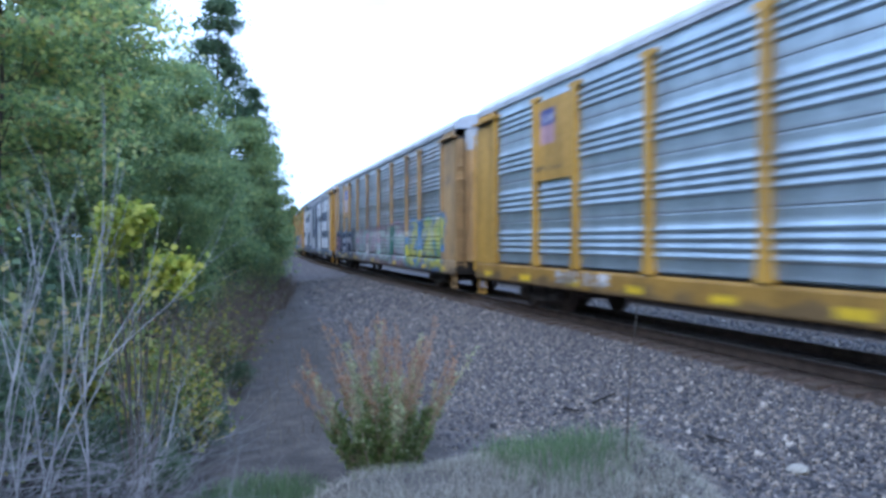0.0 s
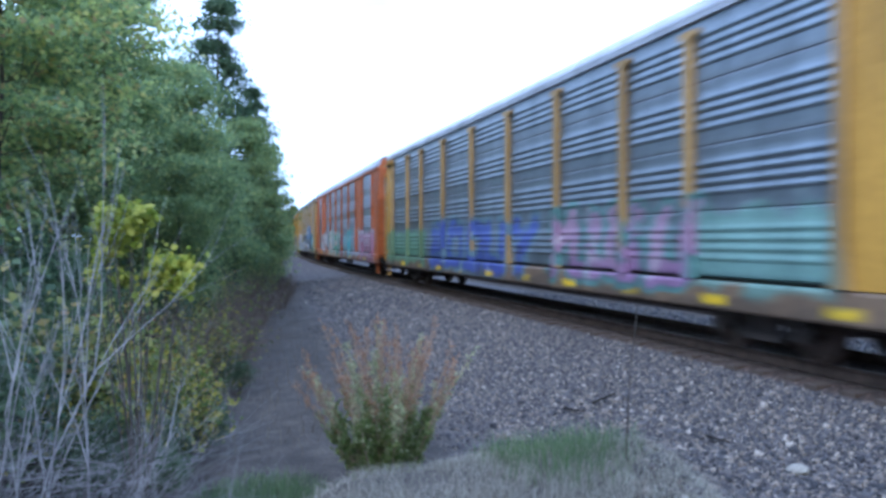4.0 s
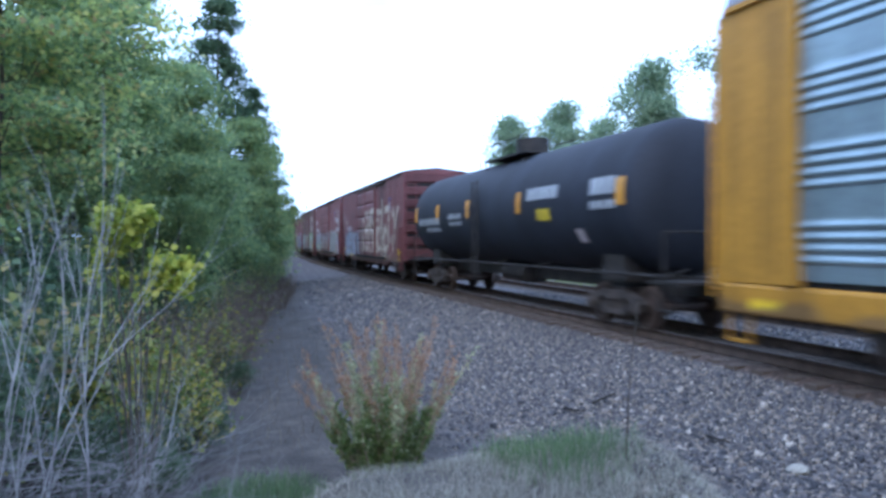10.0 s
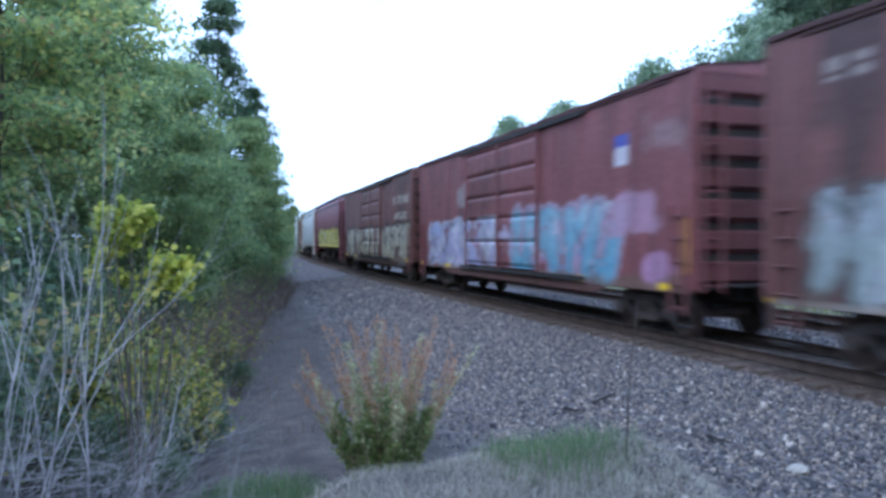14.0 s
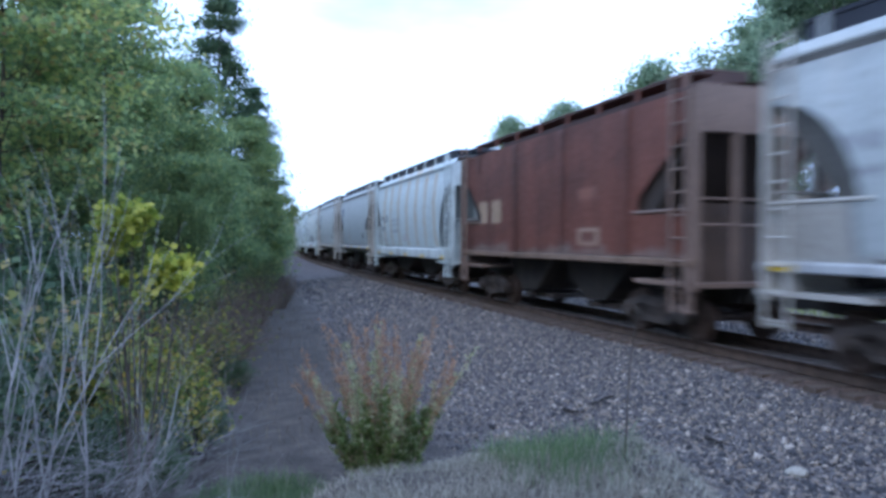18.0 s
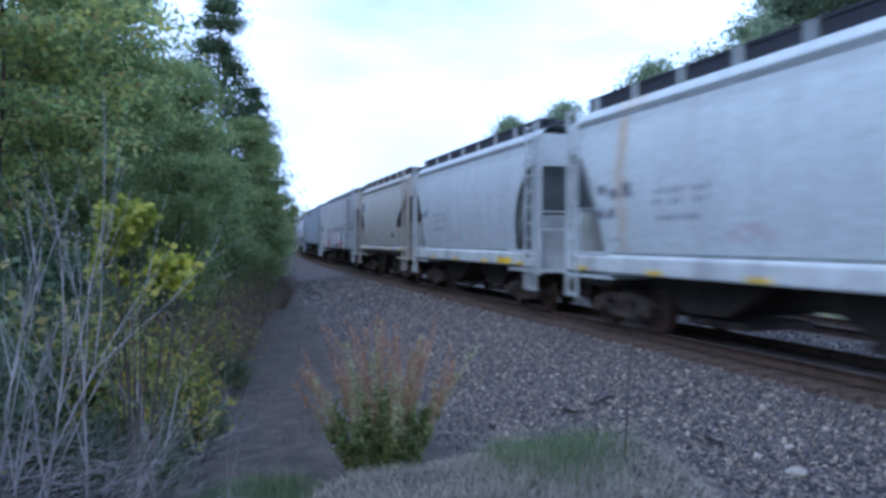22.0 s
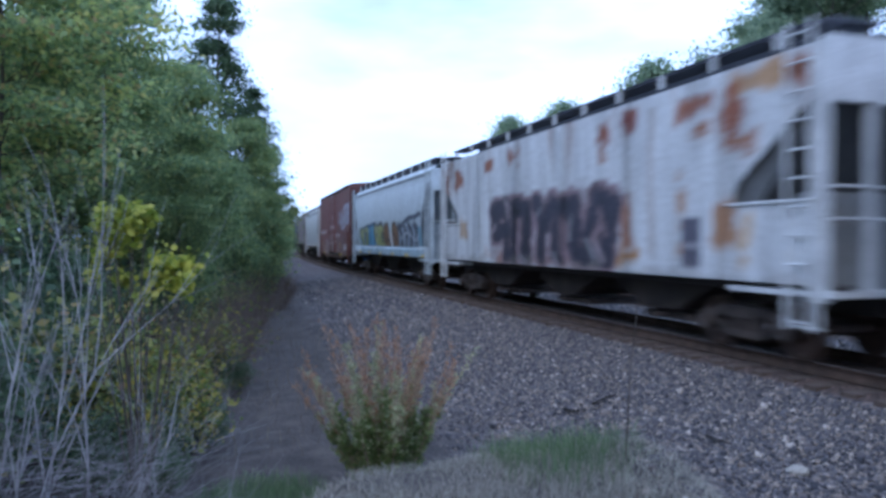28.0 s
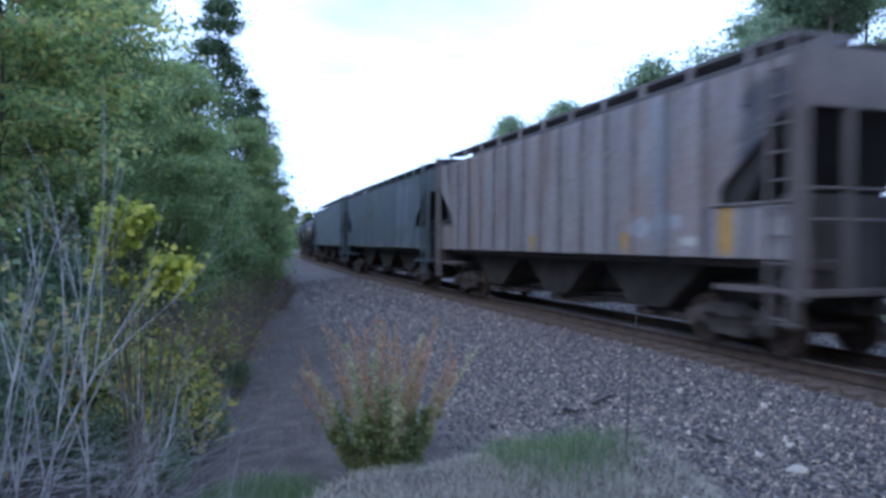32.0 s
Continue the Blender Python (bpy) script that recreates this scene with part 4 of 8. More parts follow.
autorack(164.9, 191.8, (0.44, 0.205, 0.02), (0.30, 0.385, 0.41), (0.39, 0.43, 0.52), [("rect", 21.4, 22.3, 4.0, 4.9, (0.50, 0.38, 0.40)), ("rect", 21.4, 22.3, 4.5, 4.9, (0.05, 0.07, 0.22)), ("bars", 21.3, 22.6, 3.45, 3.7, 6, (0.2, 0.12, 0.03)), ("cloud", 15.6, 22.6, 1.15, 2.5, (0.20, 0.22, 0.26), 0.75), ("line", [(22.2, 2.3), (21.6, 2.2), (22.1, 1.6), (21.7, 1.0)], 0.26, (0.55, 0.56, 0.60)), ("rect", 18.9, 19.9, 1.0, 2.1, (0.08, 0.40, 0.46)), ("line", [(19.2, 1.7), (19.6, 1.5)], 0.08, (0.03, 0.08, 0.12)), ("cloud", 15.9, 17.8, 1.1, 2.6, (0.26, 0.06, 0.30), 0.9), ("line", [(17.4, 2.3), (16.8, 1.5), (17.4, 1.2)], 0.14, (0.45, 0.12, 0.5))] + [
    ("rect", 19.0, 22.5, 0.66, 1.1, (0.16, 0.17, 0.22)), ("cloud", 8.2, 13.9, 1.0, 2.5, (0.08, 0.36, 0.42), 1.0), ("cloud", 8.5, 13.6, 1.0, 2.25, (0.62, 0.32, 0.44), 1.0), ("cloud", 8.3, 13.7, 0.95, 1.5, (0.28, 0.27, 0.58), 1.0), ("rect", 8.6, 14.0, 0.6, 1.14, (0.03, 0.14, 0.46)), ("line", [(12.6, 2.0), (11.8, 1.7), (12.4, 1.4)], 0.05, (0.06, 0.16, 0.26)), ("line", [(11.0, 2.05), (10.3, 1.6), (11.0, 1.35)], 0.05, (0.06, 0.16, 0.26)), ("line", [(9.8, 2.1), (9.1, 1.8), (9.8, 1.4)], 0.05, (0.06, 0.16, 0.26)), ("ell", 12.2, 0.78, 0.22, 0.16, (0.10, 0.42, 0.46))] + [
    ("ell", 11.2, 0.76, 0.22, 0.16, (0.10, 0.42, 0.46)), ("ell", 7.6, 1.55, 0.7, 0.5, (0.07, 0.36, 0.50)), ("ell", 7.6, 1.5, 0.35, 0.25, (0.40, 0.50, 0.58)), ("cloud", 2.2, 6.6, 0.9, 2.6, (0.06, 0.07, 0.03), 0.95), ("wild", 1.8, 6.7, 0.8, 2.6, 60, [(0.22, 0.30, 0.04), (0.30, 0.40, 0.08), (0.04, 0.05, 0.03), (0.42, 0.46, 0.44), (0.14, 0.22, 0.10), (0.26, 0.28, 0.28)], 45), ("ell", 5.2, 1.9, 0.5, 0.3, (0.24, 0.33, 0.04)), ("ell", 3.6, 2.3, 0.7, 0.5, (0.22, 0.30, 0.05)), ("ell", 4.3, 1.2, 0.9, 0.35, (0.28, 0.36, 0.05)), ("line", [(6.0, 1.45), (4.6, 1.6), (3.2, 1.4)], 0.08, (0.55, 0.56, 0.5)), ("ell", 3.5, 2.3, 0.22, 0.18, (0.5, 0.3, 0.04)), ("cloud", 1.5, 2.2, 1.4, 2.2, (0.34, 0.36, 0.42), 0.8)] + [
    ("rect", 2.4, 6.4, 0.66, 1.1, (0.30, 0.36, 0.05))],
    "yellow-trimmed autorack with pink, blue and green graffiti", [(4.6, 1.2), (20.95, 2.6)], deep=0.034, seam=False, railed=True)
# ---- tank cars ----
def tank_car(F, R, label):
    car, L = start("tank_car", F, R, label, "tank car")
    under(car, L, (L / 2 - 2.6, -L / 2 + 2.6))
    r0, zc, n = 1.60, 2.70, 28
    prof = [(-L / 2 + 0.85 + 0.62 * (1 - math.cos(math.pi / 2 * k / 7)), r0 * max(math.sin(math.pi / 2 * k / 7), 0.01)) for k in range(8)]
    prof += [(x, r0 * q) for x in np.arange(-L / 2 + 3.0, L / 2 - 2.0, 2.6) for q in (1.0,)]
    prof += [(-x, r) for x, r in prof[7::-1]]
    v = [(x, r * math.cos(6.2832 * i / n), zc + r * math.sin(6.2832 * i / n)) for x, r in prof for i in range(n)]
    f = [(k * n + i, k * n + (i + 1) % n, (k + 1) * n + (i + 1) % n, (k + 1) * n + i) for k in range(len(prof) - 1) for i in range(n)]
    part("tank_shell", raw_mesh("tank_shell", v, [q[::-1] for q in f]), black_paint, car, "", True)
    for x in (-L / 2 + 3.0, -2.6, 2.6, L / 2 - 3.0):
        b = BM()
        m = 28
        for j in range(m):
            a0, a1 = 6.2832 * j / m, 6.2832 * (j + 1) / m
            q = [(x - 0.03, 1.606, a0), (x + 0.03, 1.606, a0), (x + 0.03, 1.606, a1), (x - 0.03, 1.606, a1)]
            b.faces.new([b.verts.new((p, r * math.cos(a), zc + r * math.sin(a))) for p, r, a in q])
        part("weld_band", b, black_paint, car)
    # markings follow the curve of the shell
    def mark(name, d0, d1, z0, z1, c, nbar=1):
        b = BM()
        w = (d1 - d0) / nbar
        for i in range(nbar):
            a, e = d0 + w * i, d0 + w * (i + (0.75 if nbar > 1 else 1))
            for k in range(4):
                p, q = z0 + (z1 - z0) * k / 4, z0 + (z1 - z0) * (k + 1) / 4
                ya, yb = (-math.sqrt(1.612 ** 2 - (t - zc) ** 2) for t in (p, q))
                b.faces.new([b.verts.new(t) for t in ((L / 2 - e, ya, p), (L / 2 - a, ya, p), (L / 2 - a, yb, q), (L / 2 - e, yb, q))])
        part(name, b, coat(c, 0.5), car)
    for d in (1.3, 6.2, 10.1, 13.2, 15.9):
        mark("reflector_strip", d + 0.05, d + 0.33, 2.5, 3.05, (0.72, 0.32, 0.04))
    for d0, d1, z0, z1, k in ((1.7, 2.7, 2.75, 3.1, 5), (1.7, 2.7, 2.45, 2.62, 6), (4.2, 5.9, 2.8, 3.1, 8), (10.9, 12.2, 2.5, 2.68, 6), (10.9, 12.2, 2.3, 2.42, 8), (13.2, 15.8, 2.36, 2.6, 7), (13.2, 14.9, 2.12, 2.26, 8)):
        mark("stencil_bars", d0, d1, z0, z1, (0.42, 0.45, 0.48), k)
    mark("placard", 4.6, 5.3, 2.28, 2.56, (0.62, 0.45, 0.04))
    mark("placard", 3.2, 3.5, 1.75, 2.05, (0.6, 0.5, 0.5))
    # top fittings: dome box, platform and rails
    b = BM()
    bar(b, (0, 0, zc + 1.4), (0, 0, 4.85), 0.5, 16)
    part("manway_box", b, dark_steel, car)
    b = BM()
    box(b, -1.5, 1.5, -0.95, 0.95, 4.26, 4.31)
    for x in (-1.4, 0, 1.4):
        for y in (-0.9, 0.9):
            box(b, x - 0.03, x + 0.03, y - 0.03, y + 0.03, 3.7, 4.12)
    part("platform", b, dark_steel, car)
    b = BM()
    for y in (-0.92, 0.92):
        for z in (4.75,):
            bar(b, (-1.45, y, z), (1.45, y, z), 0.016)
        for x in (-1.45, 0, 1.45):
            bar(b, (x, y, 4.25), (x, y, 4.75), 0.016)
    part("platform_rail", b, dark_steel, car)
    ladder("ladder", car, -0.6, -1.64, 0.75, 3.6, 0.4, dark_steel)
    for x in (L / 2 - 2.6, -L / 2 + 2.6):
        b = BM()
        prism(b, [(x - 0.5, 0.95), (x + 0.5, 0.95), (x + 0.42, 1.7), (x - 0.42, 1.7)], -1.05, 1.05)
        part("saddle", b, dark_steel, car)
    for y in (-1.25, 1.25):
        b = BM()
        bar(b, (-L / 2 + 0.4, y, 1.12), (L / 2 - 0.4, y, 1.12), 0.035)
        for x in np.linspace(-L / 2 + 0.5, L / 2 - 0.5, 7):
            bar(b, (x, y, 1.12), (x, y * 0.6, 1.25), 0.025)
        part("side_rail", b, dark_steel, car)
    b = BM()
    bar(b, (-0.7, -0.5, 0.86), (0.9, -0.5, 0.86), 0.24, 12)
    box(b, -0.35, 0.35, -0.3, 0.3, 0.55, 1.25)
    part("brake_reservoir", b, dark_steel, car)
    for x in (L / 2 - 0.45, -L / 2 + 0.45):
        b = BM()
        box(b, x - 0.45, x + 0.45, -1.35, 1.35, 0.98, 1.04)
        bar(b, (x, -1.32, 1.0), (x, -1.32, 1.95), 0.025)
        bar(b, (x, 1.32, 1.0), (x, 1.32, 1.95), 0.025)
        bar(b, (x, -1.32, 1.95), (x, 1.32, 1.95), 0.025)
        part("end_platform", b, dark_steel, car)
    steps(car, L, 1.3, dark_steel, 1.0)
    return car


tank_car(193.1, 210.9, "black tank car with white stencils and orange strips")

# ---- boxcars ----
MAR, MAR2 = (0.20, 0.064, 0.066), (0.155, 0.060, 0.053)


def boxcar(F, R, base, ops, label, top=4.72, doors=(6.0, 11.2), louvre=False, bottom=0.87):
    car, L = start("boxcar", F, R, label, "boxcar")
    under(car, L, (L / 2 - 2.0, -L / 2 + 2.0))
    b = BM()
    box(b, -L / 2 + 0.08, L / 2 - 0.08, -1.40, 1.40, 0.95, top)
    part("body", b, coat(base), car)
    lines_ = [("rect", d - 0.02, d + 0.02, bottom, top, tuple(v * 0.55 for v in base)) for d in np.arange(1.3, L - 0.5, 1.3) if not doors[0] < d < doors[1]]
    refl = [("rect", d, d + 0.45, bottom + 0.02, bottom + 0.16, REF) for d in np.arange(0.6, L, 3.1)]
    dirt = [("cloud", -1.0, L + 1.0, bottom - 0.3, bottom + 0.13, (0.20, 0.13, 0.09), 0.7)]
    for d0, d1 in ((0.02, doors[0]), (doors[1], L - 0.02)):
        rows = plain_rows(bottom, top - 0.06, -1.46, d0, d1, 62)
        side_sheet("side_sheet", L, rows, paint_steel, car, base, lines_ + ops + dirt + refl, 0.07)
        for d in np.arange(1.3, L - 0.5, 1.3):
            if d0 + 0.1 < d < d1 - 0.1:
                x = L / 2 - d
                b = BM()
                box(b, x - 0.035, x + 0.035, -1.475, -1.45, 3.4 + 0.0, top - 0.1)
                part("side_rib", b, coat(base), car)
    side_sheet("side_sheet", L, plain_rows(bottom, top, -1.46, 0.02, L - 0.02, 3), paint_steel, car, base, [], 2.0, "", True)
    # sliding doors with pressed ribs
    mid = (doors[0] + doors[1]) / 2
    for d0, d1 in ((doors[0], mid), (mid, doors[1])):
        rows = []
        pitch = 0.13 if louvre else 0.66
        cut = 0.5 if louvre else 1.0
        z = bottom + 0.2
        while z < top - 0.2:
            rows += [(z, -1.52, d0, d1), (z + 0.02 * cut, -1.475, d0, d1), (z + 0.05 * cut, -1.475, d0, d1), (z + 0.08 * cut, -1.52, d0, d1)]
            m = 1 if louvre else 5
            rows += [(z + 0.08 * cut + (pitch - 0.08 * cut) * j / (m + 1), -1.52, d0, d1) for j in range(1, m + 1)]
            z += pitch
        rows = [q for q in rows if q[0] < top - 0.12]
        door = side_sheet("sliding_door", L, rows, paint_steel, car, tuple(v * 0.96 for v in base), ops, 0.1, "ribbed sliding steel door")
        b = BM()
        for d in (d0 + 0.03, d1 - 0.03):
            box(b, L / 2 - d - 0.04, L / 2 - d + 0.04, -1.545, -1.44, bottom + 0.15, top - 0.12)
        part("door_post", b, coat(tuple(v * 0.8 for v in base)), door)
    for z in (bottom + 0.1, top - 0.12):
        b = BM()
        box(b, L / 2 - doors[1] - 0.5, L / 2 - doors[0] + 2.3, -1.56, -1.44, z - 0.05, z + 0.05)
        part("door_rail", b, dark_steel, car)
    # side sill: deeper between the trucks
    prism_o = [(-L / 2, bottom + 0.06), (-L / 2 + 2.6, bottom + 0.06), (-L / 2 + 3.4, bottom - 0.18), (L / 2 - 3.4, bottom - 0.18), (L / 2 - 2.6, bottom + 0.06), (L / 2, bottom + 0.06), (L / 2, bottom + 0.14), (-L / 2, bottom + 0.14)]
    b = BM()
    prism(b, prism_o, -1.44, -1.36)
    prism(b, prism_o, 1.36, 1.44)
    part("side_sill", b, coat(tuple(0.35 * v + w for v, w in zip(base, (0.07, 0.045, 0.033)))), car)
    # roof with seams and dark eaves
    sec = [(-1.50, top - 0.05), (-1.50, top + 0.03), (-1.2, top + 0.10), (0, top + 0.22), (1.2, top + 0.10), (1.50, top + 0.03), (1.50, top - 0.05)]
    v = [(L / 2 + 0.04 - (L + 0.08) * i / 20, y, z + (0.02 if i % 2 else 0.0)) for i in range(21) for y, z in sec]
    k = len(sec)
    f = [(i * k + j, i * k + j + 1, (i + 1) * k + j + 1, (i + 1) * k + j) for i in range(20) for j in range(k - 1)]
    part("roof", raw_mesh("roof", v, f), coat(tuple(v * 0.3 for v in base), 0.9), car)
    b = BM()
    box(b, -L / 2 + 0.6, L / 2 - 0.6, -1.49, -1.44, top - 0.11, top - 0.06)
    part("eave_angle", b, coat(tuple(v * 0.3 for v in base), 0.9), car)
    # ends: stacked pressed panels in darkened body paint with deep dark joints, ladder
    for turn in (1, -1):
        n = 7
        h = (top - 0.95) / n
        for k in range(n):
            z0 = 0.95 + h * k
            b = BM()
            x = L / 2 - 0.08
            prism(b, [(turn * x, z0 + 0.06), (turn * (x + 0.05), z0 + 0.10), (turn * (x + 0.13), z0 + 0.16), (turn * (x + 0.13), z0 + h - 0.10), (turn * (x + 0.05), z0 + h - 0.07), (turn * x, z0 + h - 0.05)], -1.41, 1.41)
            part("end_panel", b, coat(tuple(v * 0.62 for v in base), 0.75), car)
        # dark plate added behind the panels for the shade in their joints
        b = BM()
        box(b, min(turn * (L / 2 - 0.10), turn * (L / 2 - 0.06)), max(turn * (L / 2 - 0.10), turn * (L / 2 - 0.06)), -1.34, 1.34, 0.95, top - 0.06)
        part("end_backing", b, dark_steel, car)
        for y in (-1.445, 1.445):
            b = BM()
            box(b, min(turn * (L / 2 - 0.10), turn * (L / 2 + 0.03)), max(turn * (L / 2 - 0.10), turn * (L / 2 + 0.03)), y - 0.03, y + 0.03, 0.95, top - 0.04)
            part("corner_post", b, coat(base), car)
        b = BM()
        vs = [b.verts.new((turn * (L / 2 - 0.02), y, z)) for y, z in sec]
        b.faces.new(vs)
        ws = [b.verts.new((turn * (L / 2 - 0.12), y, z)) for y, z in sec]
        b.faces.new(ws[::-1])
        part("roof_end", b, coat(base), car)
        ladder("ladder", car, turn * (L / 2 + 0.1), -1.15, 0.9, top - 0.4, 0.4, coat(tuple(v * 0.8 for v in base)), "y")
        b = BM()
        box(b, min(turn * (L / 2 - 0.05), turn * (L / 2 + 0.35)), max(turn * (L / 2 - 0.05), turn * (L / 2 + 0.35)), -0.9, 0.9, 1.0, 1.04)
        part("crossover_step", b, dark_steel, car)
    ladder("ladder", car, L / 2 - 0.4, -1.5, 0.5, 2.4, 0.42, coat(tuple(v * 0.8 for v in base)))
    ladder("ladder", car, -L / 2 + 0.4, -1.5, 0.5, 2.4, 0.42, coat(tuple(v * 0.8 for v in base)))
    steps(car, L, 1.4, dark_steel, 0.8)
    b = BM()
    bar(b, (-0.6, -0.8, 0.78), (0.4, -0.8, 0.78), 0.2, 10)
    box(b, 0.8, 1.3, -1.0, -0.6, 0.55, 0.95)
    part("brake_gear", b, dark_steel, car)
    return car


GW = (0.58, 0.56, 0.55)
boxcar(211.7, 228.2, MAR, [("rust", (0.07, 0.03, 0.025), 0.6, 0.7, 0.1, 1), ("wild", 1.6, 9.6, 0.9, 2.5, 60, [(0.30, 0.21, 0.18), (0.34, 0.27, 0.22), (0.18, 0.08, 0.08)], 50), ("script", 1.4, 9.2, 1.0, 3.7, 5, (0.74, 0.65, 0.53), 0.15, 51), ("script", 5.4, 10.0, 0.9, 3.2, 4, (0.66, 0.56, 0.44), 0.08, 53), ("line", [(4.6, 1.2), (4.4, 3.7)], 0.14, (0.54, 0.47, 0.38)), ("wild", 10.4, 15.6, 1.0, 2.2, 60, [(0.36, 0.42, 0.50), (0.30, 0.36, 0.46), (0.44, 0.46, 0.48), (0.22, 0.12, 0.13)], 54), ("tag", 10.5, 15.7, 1.0, 2.3, 4, (0.35, 0.42, 0.50), (0.32, 0.39, 0.47), (0.27, 0.17, 0.19), 52), ("bars", 13.2, 15.3, 2.42, 2.66, 3, (0.46, 0.40, 0.42)), ("rect", 15.75, 16.25, 1.2, 1.45, REF), ("bars", 14.6, 15.4, 2.8, 3.05, 1, (0.46, 0.38, 0.32)), ("cloud", 15.4, 16.2, 3.0, 3.5, (0.34, 0.25, 0.25), 0.7), ("cloud", 12.6, 15.0, 0.85, 1.05, (0.45, 0.44, 0.42), 0.9)] + [
    ("rect", 2.5, 2.95, 3.25, 3.85, (0.35, 0.30, 0.36)), ("rect", 2.5, 2.95, 3.6, 3.85, (0.06, 0.08, 0.25)), ("rect", 0.6, 1.1, 1.15, 1.45, REF), ("cloud", 3.0, 4.5, 0.85, 1.2, (0.35, 0.33, 0.3), 0.8)],
    "maroon boxcar with large faded cream graffiti")
boxcar(229.5, 245.9, MAR, [("rust", (0.06, 0.028, 0.024), 0.5, 0.6, 0.15, 2), ("cloud", 12.2, 16.0, 1.0, 2.4, (0.36, 0.38, 0.40), 0.85), ("tag", 12.3, 15.9, 1.0, 2.5, 4, (0.24, 0.42, 0.36), (0.42, 0.38, 0.46), (0.3, 0.16, 0.14), 55), ("wild", 3.0, 12.0, 0.95, 2.5, 70, [(0.42, 0.36, 0.30), (0.34, 0.20, 0.10), (0.30, 0.32, 0.36), (0.14, 0.06, 0.05), (0.20, 0.14, 0.12)], 58), ("wild", 0.6, 3.0, 0.95, 2.6, 26, [(0.40, 0.42, 0.46), (0.16, 0.24, 0.42), (0.44, 0.30, 0.16), (0.24, 0.10, 0.10)], 59), ("tag", 5.4, 11.0, 1.1, 2.3, 5, (0.36, 0.26, 0.12), (0.40, 0.40, 0.44), (0.10, 0.05, 0.05), 56), ("cloud", 2.3, 5.9, 1.0, 2.25, (0.36, 0.37, 0.35), 0.85), ("tag", 2.6, 5.8, 1.0, 2.3, 3, (0.20, 0.20, 0.21), (0.28, 0.28, 0.28), (0.44, 0.44, 0.40), 57)] + [
    ("rect", 2.3, 2.55, 0.9, 2.25, (0.44, 0.43, 0.37)), ("bars", 1.2, 1.7, 1.0, 1.75, 1, (0.5, 0.47, 0.5)), ("ell", 1.4, 2.2, 0.14, 0.12, (0.12, 0.4, 0.22)), ("rect", 2.5, 2.95, 3.2, 3.85, (0.42, 0.40, 0.46)), ("rect", 2.5, 2.95, 3.55, 3.85, (0.08, 0.12, 0.36)), ("bars", 0.5, 1.4, 3.4, 3.9, 3, (0.34, 0.25, 0.25)), ("cloud", 0.6, 1.4, 2.7, 3.2, (0.36, 0.30, 0.32), 0.6), ("bars", 0.9, 1.5, 2.0, 2.2, 3, GW), ("bars", 0.9, 1.5, 1.5, 1.7, 4, GW), ("bars", 0.9, 1.5, 1.1, 1.25, 4, GW), ("rect", 13.4, 13.9, 1.2, 1.45, REF), ("bars", 14.2, 15.8, 3.2, 3.5, 2, GW)] + [
    ("bars", 13.3, 15.6, 2.55, 2.85, 4, GW), ("bars", 1.0, 2.4, 3.05, 3.4, 2, GW), ("bars", 0.8, 2.6, 2.45, 2.75, 4, GW), ("ell", 1.8, 3.85, 0.3, 0.25, (0.42, 0.30, 0.30))],
    "maroon boxcar with patchy tan and teal graffiti")
boxcar(247.3, 263.6, MAR2, [("rust", (0.05, 0.028, 0.025), 0.7, 0.5, 0.0, 3), ("bars", 1.2, 4.7, 3.5, 4.0, 8, (0.62, 0.56, 0.48)), ("rect", 4.45, 4.7, 3.42, 4.12, (0.62, 0.56, 0.48)), ("bars", 1.6, 4.0, 2.78, 3.15, 7, (0.62, 0.56, 0.48)), ("rect", 3.72, 4.0, 2.7, 3.28, (0.62, 0.56, 0.48)), ("tag", 2.3, 5.9, 1.1, 2.4, 4, (0.50, 0.50, 0.54), (0.42, 0.46, 0.46), (0.13, 0.36, 0.08), 61), ("cloud", 0.1, 0.9, 0.9, 2.2, (0.15, 0.42, 0.07), 0.9), ("cloud", 0.9, 2.3, 0.95, 2.3, (0.34, 0.25, 0.24), 0.7), ("bars", 0.6, 1.9, 1.5, 1.9, 3, (0.5, 0.5, 0.5))] + [
    ("cloud", 6.2, 11.0, 1.6, 2.35, (0.42, 0.40, 0.34), 0.75), ("cloud", 6.2, 11.0, 1.0, 1.5, (0.30, 0.24, 0.18), 0.7), ("wild", 0.4, 5.4, 0.95, 2.4, 34, [(0.50, 0.50, 0.52), (0.14, 0.40, 0.10), (0.20, 0.42, 0.36), (0.20, 0.12, 0.11), (0.36, 0.24, 0.10)], 64), ("wild", 6.0, 15.6, 1.0, 2.4, 50, [(0.36, 0.34, 0.30), (0.16, 0.09, 0.08), (0.28, 0.20, 0.16)], 65), ("tag", 11.2, 15.6, 1.0, 2.5, 4, (0.30, 0.36, 0.34), (0.36, 0.40, 0.42), (0.13, 0.09, 0.08), 63), ("ell", 5.6, 2.95, 0.28, 0.35, (0.25, 0.16, 0.16)), ("rect", 1.4, 1.9, 1.2, 1.42, REF), ("bars", 14.6, 15.4, 3.9, 4.2, 2, (0.34, 0.28, 0.25)), ("rect", 0.1, 16.2, 0.86, 0.93, (0.42, 0.40, 0.34))],
    "brown louvred-door boxcar with cream lettering bars", 4.72, (6.0, 11.2), True)
